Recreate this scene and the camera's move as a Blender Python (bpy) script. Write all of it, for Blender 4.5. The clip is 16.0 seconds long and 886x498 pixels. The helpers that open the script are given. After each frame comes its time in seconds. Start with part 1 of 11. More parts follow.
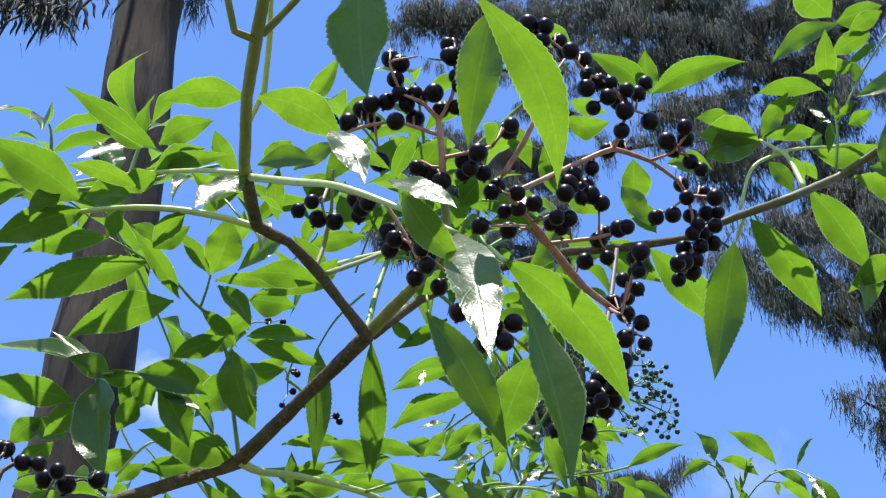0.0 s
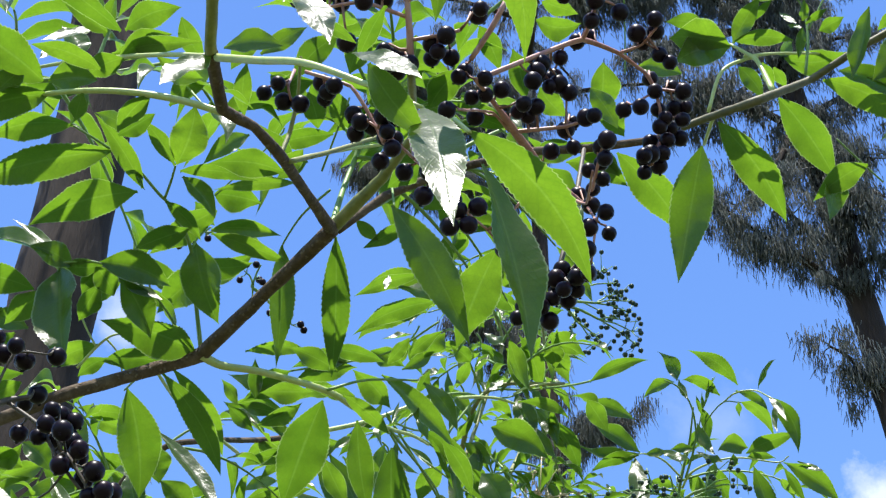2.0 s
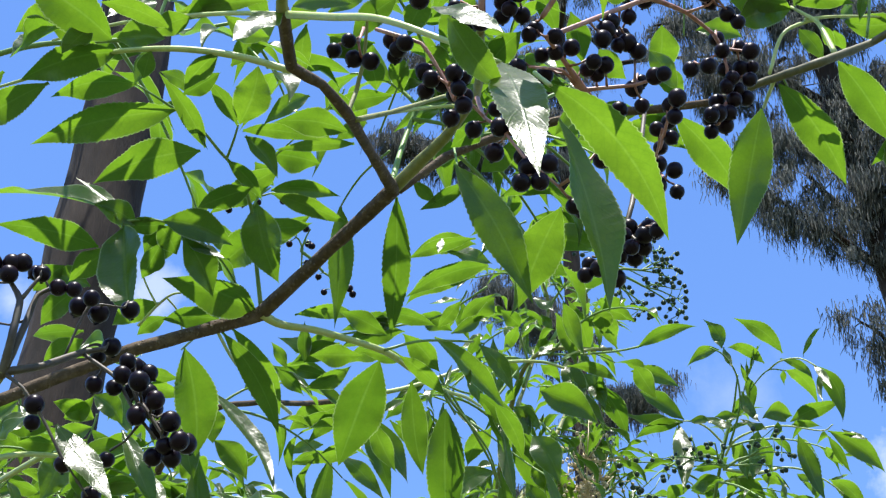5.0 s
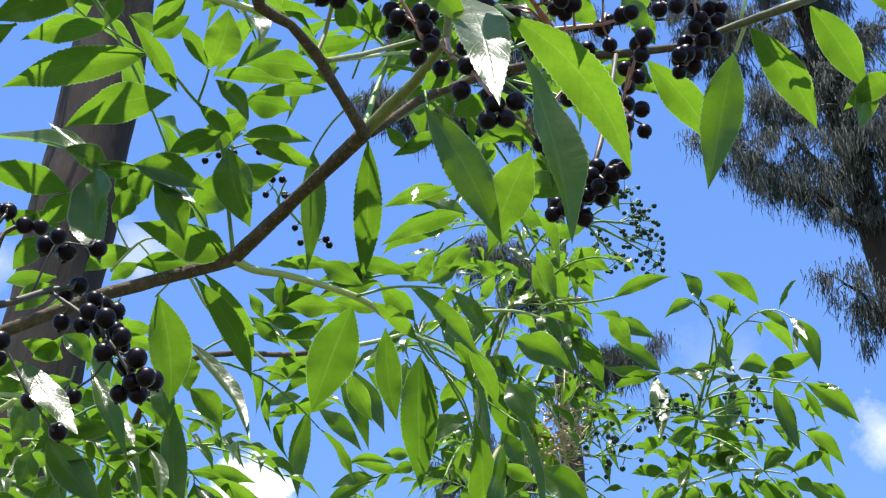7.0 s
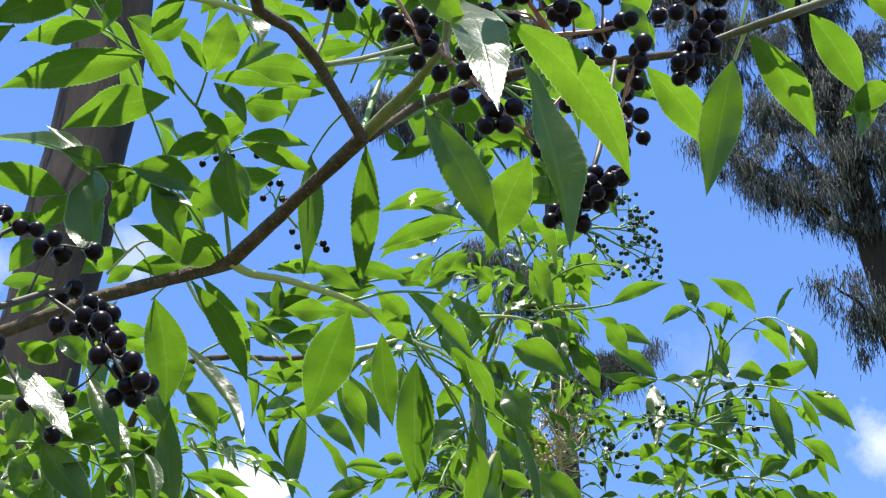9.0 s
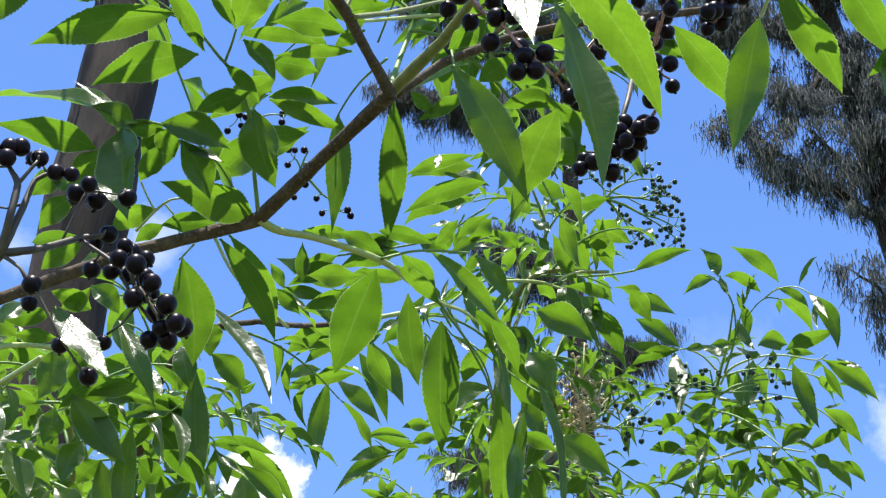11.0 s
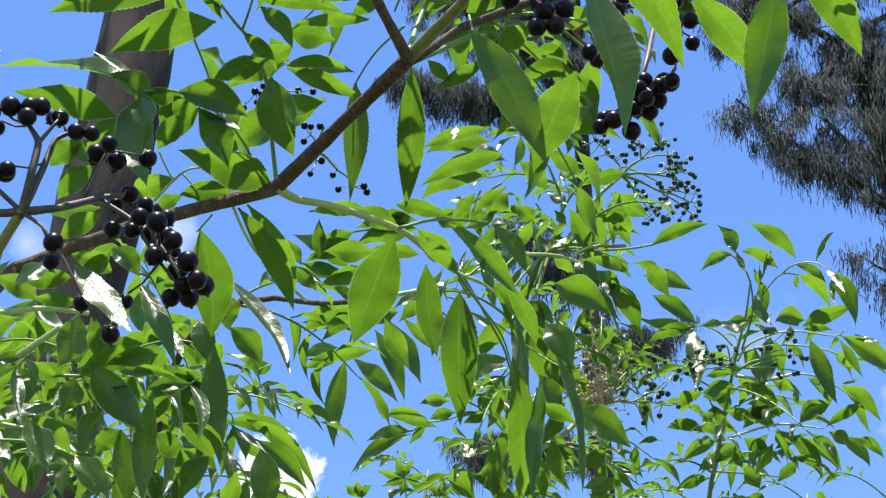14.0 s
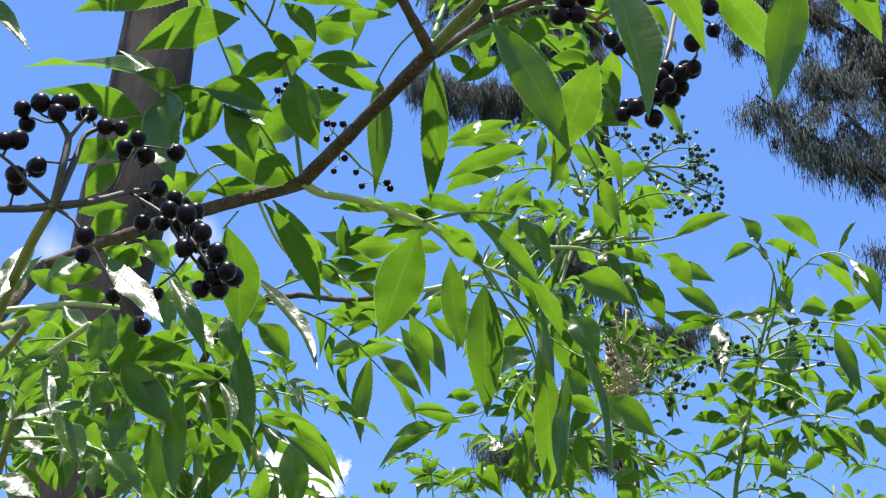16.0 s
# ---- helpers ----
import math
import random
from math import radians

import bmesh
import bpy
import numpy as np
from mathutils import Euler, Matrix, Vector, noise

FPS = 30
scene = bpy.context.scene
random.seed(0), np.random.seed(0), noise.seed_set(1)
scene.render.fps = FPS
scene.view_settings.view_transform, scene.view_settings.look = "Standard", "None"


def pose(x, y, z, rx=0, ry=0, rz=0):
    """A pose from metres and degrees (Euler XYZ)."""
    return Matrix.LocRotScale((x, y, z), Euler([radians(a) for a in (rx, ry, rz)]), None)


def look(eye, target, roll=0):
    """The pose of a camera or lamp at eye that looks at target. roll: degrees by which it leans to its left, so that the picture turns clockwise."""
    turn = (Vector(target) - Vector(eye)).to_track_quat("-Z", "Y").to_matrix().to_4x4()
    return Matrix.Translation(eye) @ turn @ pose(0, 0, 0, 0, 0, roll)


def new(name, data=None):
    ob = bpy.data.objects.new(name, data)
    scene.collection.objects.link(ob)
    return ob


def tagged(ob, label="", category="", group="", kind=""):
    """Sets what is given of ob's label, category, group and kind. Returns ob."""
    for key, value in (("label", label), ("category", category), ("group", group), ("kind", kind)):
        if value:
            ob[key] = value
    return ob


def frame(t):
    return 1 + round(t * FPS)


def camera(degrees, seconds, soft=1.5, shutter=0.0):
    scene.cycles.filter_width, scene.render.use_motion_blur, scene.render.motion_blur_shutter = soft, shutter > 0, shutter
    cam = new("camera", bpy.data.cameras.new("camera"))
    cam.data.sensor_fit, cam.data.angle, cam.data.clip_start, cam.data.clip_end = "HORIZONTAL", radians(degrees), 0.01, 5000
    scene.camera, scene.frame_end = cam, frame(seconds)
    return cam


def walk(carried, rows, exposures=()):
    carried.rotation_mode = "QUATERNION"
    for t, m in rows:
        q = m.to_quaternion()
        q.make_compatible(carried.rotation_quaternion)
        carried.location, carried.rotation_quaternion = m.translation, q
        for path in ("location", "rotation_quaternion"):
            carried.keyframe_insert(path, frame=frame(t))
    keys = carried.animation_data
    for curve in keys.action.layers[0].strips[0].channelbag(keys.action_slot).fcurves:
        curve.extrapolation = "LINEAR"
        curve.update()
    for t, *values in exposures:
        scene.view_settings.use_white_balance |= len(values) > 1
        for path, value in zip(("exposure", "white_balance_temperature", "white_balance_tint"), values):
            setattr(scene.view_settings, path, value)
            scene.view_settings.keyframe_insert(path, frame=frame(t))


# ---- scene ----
cam = camera(31, 16.0, soft=1.3)
PATH = [
    (0, (0.0070, -0.0186, 1.5285), (-0.0124, 1.5008, 2.8290), -1.18),
    (0.5, (0.0088, -0.0208, 1.5256), (0.0104, 1.5134, 2.8087), -0.75),
    (1, (0.0164, -0.0193, 1.5200), (0.0373, 1.5340, 2.7797), -0.86),
    (1.5, (0.0151, -0.0100, 1.5169), (0.0491, 1.5581, 2.7578), -1.10),
    (2, (0.0085, -0.0048, 1.5151), (0.0256, 1.5650, 2.7544), -0.75),
    (2.5, (0.0050, -0.0021, 1.5149), (0.0019, 1.5659, 2.7564), -0.13),
    (3, (0.0070, -0.0053, 1.5128), (-0.0070, 1.5640, 2.7526), 0.08),
    (5.5, (-0.0088, -0.0036, 1.5033), (-0.0255, 1.5954, 2.7045), 0.50),
    (6, (-0.0091, 0.0106, 1.4987), (-0.0206, 1.6196, 2.6866), 0.73),
    (6.5, (-0.0021, 0.0063, 1.4999), (-0.0084, 1.6224, 2.6781), 0.44),
    (7, (0.0000, -0.0000, 1.5000), (0.0000, 1.6180, 2.6756), 0.00),
    (7.5, (-0.0030, -0.0001, 1.5014), (-0.0003, 1.6171, 2.6782), 0.02),
    (8, (-0.0016, 0.0067, 1.5020), (-0.0008, 1.6230, 2.6799), 0.28),
    (8.5, (0.0032, 0.0073, 1.5046), (0.0059, 1.6222, 2.6845), 0.24),
    (9, (-0.0001, 0.0013, 1.5012), (0.0035, 1.6157, 2.6817), 0.37),
    (9.5, (-0.0088, 0.0092, 1.4885), (-0.0151, 1.6272, 2.6640), 0.82),
    (12, (-0.0025, 0.0046, 1.4870), (-0.0259, 1.6299, 2.6522), 0.72),
    (12.5, (-0.0066, 0.0261, 1.4957), (-0.0262, 1.6512, 2.6613), 0.51),
    (13, (-0.0079, 0.0217, 1.4836), (-0.0298, 1.6498, 2.6450), 0.69),
    (13.5, (-0.0102, 0.0257, 1.4787), (-0.0367, 1.6563, 2.6366), 0.96),
    (14, (-0.0074, 0.0140, 1.4774), (-0.0417, 1.6444, 2.6352), 0.86),
    (14.5, (-0.0105, 0.0034, 1.4803), (-0.0531, 1.6310, 2.6418), 0.79),
    (15, (-0.0131, -0.0049, 1.4794), (-0.0642, 1.6195, 2.6450), 0.85),
    (15.5, (-0.0051, 0.0029, 1.4737), (-0.0613, 1.6270, 2.6395), 0.70),
    (16, (-0.0090, 0.0118, 1.4704), (-0.0702, 1.6409, 2.6290), 0.58),
]
walk(cam, [(t, look(eye, target, roll)) for t, eye, target, roll in PATH])

# ---- sky and sun ----
SUN_UP, SUN_TURN = radians(79), radians(196)       # height over the horizon; turn from +y to the right
TO_SUN = Vector((math.sin(SUN_TURN) * math.cos(SUN_UP), math.cos(SUN_TURN) * math.cos(SUN_UP), math.sin(SUN_UP)))
sun = new("sun", bpy.data.lights.new("sun", "SUN"))
sun.data.energy, sun.data.angle, sun.data.color = 5.0, radians(0.53), (1.0, 0.96, 0.90)
sun.matrix_world = look((0, 0, 30), Vector((0, 0, 30)) - TO_SUN)
scene.view_settings.exposure = 0.90

# ---- helpers of this scene ----
FACE = Vector((0.0, -0.81, -0.588))      # the sides of the blades that hang towards the path
GOLD = math.pi * (3 - math.sqrt(5))


def mesh_of(name, verts, faces, smooth=True, uvs=None):
    me = bpy.data.meshes.new(name)
    me.from_pydata(verts, [], faces)
    if uvs:
        layer = me.uv_layers.new(name="UVMap")
        flat = np.array([uvs[v] for f in faces for v in f], dtype=np.float32).ravel()
        layer.data.foreach_set("uv", flat)
    if smooth:
        me.polygons.foreach_set("use_smooth", [True] * len(me.polygons))
    me.update()
    return me


def part(name, me, material, parent=None, label="", at=None):
    ob = new(name, me)
    if material and not me.materials:
        me.materials.append(material)
    if at is not None:
        ob.location = at
    if parent:
        ob.parent = parent
    return tagged(ob, label)


def thing(name, label, category, at=(0, 0, 0), group=""):
    ob = new(name)
    ob.empty_display_size = 0.1
    return tagged(ob, label, category, group)


def smooth_path(pts, steps, loose=1.0):
    """A smooth way through points of x, y, z, radius; loose: how round its bends are."""
    p = [np.array(q, float) for q in pts]
    p = [2 * p[0] - p[1]] + p + [2 * p[-1] - p[-2]]
    out = []
    for i in range(1, len(p) - 2):
        a, b, c, d = p[i - 1:i + 3]
        for k in range(steps):
            t = k / steps
            h = t * t * (3 - 2 * t)
            out.append(b + (c - b) * h + 0.5 * loose * ((c - a) * (t - 2 * t * t + t ** 3) + (d - b) * (t ** 3 - t * t)) + (1 - loose) * (c - b) * (t - h))
    out.append(p[-2])
    return out


def tube_into(verts, faces, path, sides=8, rough=0.0, uvs=None):
    """A tapered round stem along rows of x, y, z, radius."""
    start, n = len(verts), len(path)
    pos = [Vector(q[:3]) for q in path]
    side = None
    run = 0.0
    for i, q in enumerate(path):
        way = (pos[min(i + 1, n - 1)] - pos[max(i - 1, 0)]).normalized()
        if side is None:
            side = way.orthogonal().normalized()
        side = (side - way * side.dot(way)).normalized()
        up = way.cross(side)
        if i:
            run += (pos[i] - pos[i - 1]).length
        for k in range(sides):
            a = 2 * math.pi * k / sides
            r = max(float(q[3]), 1e-5)
            v = side * math.cos(a) + up * math.sin(a)
            if rough:
                r *= 1 + rough * noise.noise((pos[i] + v * r) / (path[0][3] * 2.2 + 1e-6))
            verts.append(pos[i] + v * r)
            if uvs is not None:
                uvs.append((run, k / sides))
    for i in range(n - 1):
        for k in range(sides):
            a, b = start + i * sides + k, start + i * sides + (k + 1) % sides
            faces.append((a, b, b + sides, a + sides))
    faces.append(tuple(start + (n - 1) * sides + k for k in range(sides)))
    faces.append(tuple(start + k for k in reversed(range(sides))))


def stem(name, parent, pts, material, label="", sides=8, steps=6, rough=0.0, loose=1.0):
    verts, faces = [], []
    tube_into(verts, faces, smooth_path(pts, steps, loose), sides, rough)
    return part(name, mesh_of(name, verts, faces), material, parent, label)


def blade(length, width, bow=0.0, sag=0.0, fold=0.2, rows=26, wave=0.0, phase=0.0, hook=0.0, turn=0.0, teeth=24, peak=0.84, lean=1.3):
    """A saw-edged lance-shaped leaf blade along x, with a drawn-out tip, its face towards z: verts, faces, uvs."""
    verts, faces, uvs = [], [], []
    cols = (-1.0, -0.72, -0.36, 0.0, 0.36, 0.72, 1.0)
    for i in range(rows + 1):
        t = i / rows
        half = 0.5 * width * math.sin(math.pi * t ** peak) ** lean if 0 < t < 1 else 0.0
        half = max(half, 0.0006 * (1 - t) + 0.00012)
        saw = (t * teeth) % 1.0
        tooth = 1 + (0.105 * saw - 0.045) * min(1, 12 * t, 9 * (1 - t)) * min(1.0, 0.008 / max(half, 1e-4))
        arch = 4 * t * (1 - t)
        for u in cols:
            w = half * u * (tooth if abs(u) == 1 else 1)
            curl = math.sin(11 * t + 1.7 * phase + (1.3 if u > 0 else 0.0)) * 0.13 + math.sin(23 * t + phase + 2 * u) * 0.055
            z = sag * arch + fold * abs(u) * half + wave * half * u * math.sin(7 * t + phase) + curl * half * u * u
            z += 0.035 * half * math.cos(2 * math.pi * (teeth * 0.36 * t - 1.1 * abs(u))) * abs(u) * (1 - abs(u))
            a = turn * max(0.0, 1 - t / 0.55)
            verts.append((length * t, w * math.cos(a) - z * math.sin(a) + bow * arch + hook * length * (t ** 4 - t), w * math.sin(a) + z * math.cos(a)))
            uvs.append((t, 0.5 + 0.5 * u))
    m = len(cols)
    for i in range(rows):
        for k in range(m - 1):
            a = i * m + k
            faces.append((a, a + m, a + m + 1, a + 1))
    return verts, faces, uvs


def frame_on(base, tip, face=None, twist=0.0):
    """The pose whose x goes from base to tip and whose z turns to face."""
    x = (Vector(tip) - Vector(base)).normalized()
    n = Vector(face) if face else FACE.copy()
    n = (n - x * n.dot(x)).normalized()
    y = n.cross(x)
    m = Matrix((x, y, n)).transposed().to_4x4()
    return Matrix.Translation(base) @ m @ Matrix.Rotation(radians(twist), 4, "X")


def leaflet(parent, base, tip, width, bow=0.0, sag=0.0, twist=0.0, fold=0.2, face=None, turn=0.0):
    length = (Vector(tip) - Vector(base)).length
    k = random.random() * 6
    far = base[1] > 0.9
    if far:
        sag -= random.uniform(0.0, 0.12) * length
    verts, faces, uvs = blade(length, width * (1.10 if far else 1.11), bow, sag, fold, 51 if far else 78, (0.45 if far else 0.2) * random.random(), k, random.uniform(-0.10, 0.10) if far else random.uniform(-0.03, 0.03), radians(turn), 17 if far else 26, random.uniform(0.76, 0.94), random.uniform(1.15, 1.5) if far else random.uniform(0.98, 1.28))
    ob = part("leaflet", mesh_of("leaflet", verts, faces, uvs=uvs), LEAF, parent)
    ob.matrix_basis = frame_on(base, tip, face, twist)
    return ob


SHARED = []


def shared_blades():
    for i in range(14):
        verts, faces, uvs = blade(1.0, 0.23 + 0.010 * i, random.uniform(-0.12, 0.12), -random.uniform(0.04, 0.26), -random.uniform(0.1, 0.75), 36, random.uniform(0, 0.45), 1.9 * i, random.uniform(-0.16, 0.16), 0.0, 18, random.uniform(0.74, 0.95), random.uniform(1.1, 1.5))
        me = mesh_of("leaflet", verts, faces, uvs=uvs)
        me.materials.append(LEAF)
        SHARED.append(me)


def pinnate(shrub, base, way, length, pairs=3, size=0.06, droop=0.5, face=None, slim=1.0):
    """A compound leaf: an arched stalk with pairs of leaflets and one at its end."""
    way = Vector(way).normalized()
    base = Vector(base)
    pts = []
    for i in range(6):
        t = i / 5
        pts.append((*(base + way * length * t + Vector((0, 0, -1)) * droop * length * t * t), 0.0013 * (1 - 0.6 * t)))
    verts, faces = [], []
    path = smooth_path(pts, 2)
    tube_into(verts, faces, path, 5)
    ob = part("leaf", mesh_of("leaf", verts, faces), GREEN_STALK, shrub)
    up = Vector((random.uniform(-0.5, 0.5), random.uniform(-0.6, 0.2), 1)).normalized() if face is None else Vector(face)
    for k in range(pairs + 1):
        f = 0.4 + 0.6 * k / pairs
        i = min(int(f * (len(path) - 1)), len(path) - 2)
        p = Vector(path[i][:3]) if k < pairs else Vector(path[-1][:3])
        ahead = (Vector(path[i + 1][:3]) - Vector(path[i][:3])).normalized()
        out = ahead.cross(up).normalized()
        for s in ((-1, 1) if k < pairs else (0,)):
            d = (ahead * (0.65 if s else 1) + out * s * random.uniform(0.7, 1.0) + Vector((0, 0, -1)) * random.uniform(0.0, 0.45)).normalized()
            ell = size * random.uniform(0.8, 1.15) * (0.85 if k == 0 else 1)
            lf = part("leaflet", random.choice(SHARED), None, ob)
            lf.matrix_basis = frame_on(p, p + d, -up, random.uniform(-26, 26)) @ Matrix.Diagonal((ell, ell * slim, ell, 1))
    return ob


def along(pts, t):
    """A place and a way on a stem of x, y, z, radius."""
    f = t * (len(pts) - 1)
    i = min(int(f), len(pts) - 2)
    a, b = Vector(pts[i][:3]), Vector(pts[i + 1][:3])
    return a.lerp(b, f - i), (b - a).normalized()


def leafy(shrub, pts, t0, t1, count, length=0.14, pairs=3, size=0.06, droop=0.5, turn=0.0, slim=1.0):
    """Compound leaves in pairs along a stem."""
    for i in range(count):
        p, w = along(pts, t0 + (t1 - t0) * (i + 0.5) / count)
        side = w.orthogonal().normalized()
        d = Matrix.Rotation(turn + i * GOLD, 3, w) @ side
        pinnate(shrub, p, d + 0.45 * w + Vector((0, 0, 0.25)), length * random.uniform(0.8, 1.2), pairs, size, droop, None, slim)


def berry_mesh(name, r, mat):
    """A round drupe with the small crown of its old flower at the foot."""
    bm = bmesh.new()
    bmesh.ops.create_uvsphere(bm, u_segments=18, v_segments=12, radius=r)
    for v in bm.verts:
        h = v.co.z / r
        v.co.z *= 0.97
        if h > 0.95:
            v.co.z -= 0.10 * r
        if h < -0.97:
            v.co.z -= 0.05 * r
        v.co *= 1 + 0.015 * noise.noise(v.co / r * 1.4)
    for k in range(5):
        a = 2 * math.pi * k / 5
        c = bmesh.ops.create_cone(bm, cap_ends=True, segments=4, radius1=0.09 * r, radius2=0.02 * r, depth=0.16 * r)
        bmesh.ops.translate(bm, verts=c["verts"], vec=(0.12 * r * math.cos(a), 0.12 * r * math.sin(a), -1.04 * r))
    for f in bm.faces:
        f.smooth = True
    me = bpy.data.meshes.new(name)
    bm.to_mesh(me)
    bm.free()
    me.materials.append(mat)
    return me


def near_point(paths, p):
    best = None
    for path in paths:
        for q in path:
            d = (Vector(q[:3]) - p).length
            if best is None or d < best[0]:
                best = (d, Vector(q[:3]))
    return best[1]


def berry_cluster(shrub, arms, berries, mat, me, label, pedicel=0.0004, name="fruiting_stalk", piece="berry"):
    """A flat-topped cluster: a branched stalk (its own mesh), thin pedicels and single berries."""
    paths = [smooth_path(arm, 5, 0.4) for arm in arms]
    ob = None
    for path in paths:
        verts, faces = [], []
        tube_into(verts, faces, path, 7, 0.12)
        if ob is None:
            ob = part(name, mesh_of(name, verts, faces), mat, shrub, label)
        else:
            part("ray", mesh_of("ray", verts, faces), mat, ob)
    for b in berries:
        p = Vector(b)
        q = near_point(paths, p)
        gap = (q - p)
        top = p + (gap.normalized() * 0.6 + Vector((0, 0, 0.8))).normalized() * 0.0032
        mid = top.lerp(q, 0.5) + Vector((0, 0, -0.1 * gap.length))
        verts, faces = [], []
        tube_into(verts, faces, [(*top, pedicel * 1.3), (*mid, pedicel), (*q, pedicel * 1.6)], 5)
        part("pedicel", mesh_of("pedicel", verts, faces), PEDICEL if mat is RED_STALK else mat, ob)
        o = part(piece, me, None, ob)
        away = (top - p).normalized()
        o.matrix_basis = Matrix.Translation(p) @ away.to_track_quat("Z", "Y").to_matrix().to_4x4() @ Matrix.Scale(random.uniform(0.82, 1.08), 4)
    return ob


def umbel(shrub, hub, ends, count, me, label, spread=0.02, stalk=None):
    """An unripe cluster: rays from a hub, each fanned into short pedicels with small green drupes."""
    hub = Vector(hub)
    arms, drupes = [], []
    ends = [Vector(e) for e in ends]
    for i in range(0, len(ends), 3):
        some = ends[i:i + 3]
        fork = hub.lerp(sum(some, Vector()) / len(some), 0.55)
        arms.append([(*hub, 0.0014), (*(hub.lerp(fork, 0.5) + Vector((0, 0, 0.002))), 0.0012), (*fork, 0.0010)])
        for e in some:
            arms.append([(*fork, 0.0008), (*(fork.lerp(e, 0.5) + Vector((0, 0, 0.002))), 0.0007), (*e, 0.0005)])
            for k in range(count):
                drupes.append(tuple(e + Vector((random.gauss(0, 1), random.gauss(0, 1), random.gauss(-0.3, 1))) * spread))
    return berry_cluster(shrub, arms, drupes, stalk or GREEN_STALK, me, label, 0.00035, "unripe_fruiting_stalk", "unripe_berry")


# ---- node helpers ----
def material(name):
    m = bpy.data.materials.new(name)
    m.use_nodes = True
    m.node_tree.nodes.clear()
    return m, m.node_tree


def node(tree, kind, **values):
    n = tree.nodes.new(kind)
    for key, v in values.items():
        n.inputs[key.replace("_", " ")].default_value = v
    return n


def link(tree, a, out, b, into):
    tree.links.new(a.outputs[out], b.inputs[into])


def ramp(tree, stops):
    r = tree.nodes.new("ShaderNodeValToRGB")
    e = r.color_ramp.elements
    while len(e) < len(stops):
        e.new(0.5)
    for el, (p, c) in zip(e, stops):
        el.position, el.color = p, (*c, 1)
    return r


def maths(tree, op, a, b=None, clamp=False):
    m = tree.nodes.new("ShaderNodeMath")
    m.operation, m.use_clamp = op, clamp
    for i, v in enumerate((a, b)):
        if v is None:
            continue
        if isinstance(v, (int, float)):
            m.inputs[i].default_value = v
        else:
            tree.links.new(v, m.inputs[i])
    return m.outputs[0]


def mixed(tree, fac, a, b, blend="MIX"):
    m = tree.nodes.new("ShaderNodeMix")
    m.data_type, m.blend_type = "RGBA", blend
    for sock, v in ((m.inputs[0], fac), (m.inputs[6], a), (m.inputs[7], b)):
        if isinstance(v, (int, float)):
            sock.default_value = v
        elif isinstance(v, tuple):
            sock.default_value = (*v, 1)
        else:
            tree.links.new(v, sock)
    return m.outputs[2]


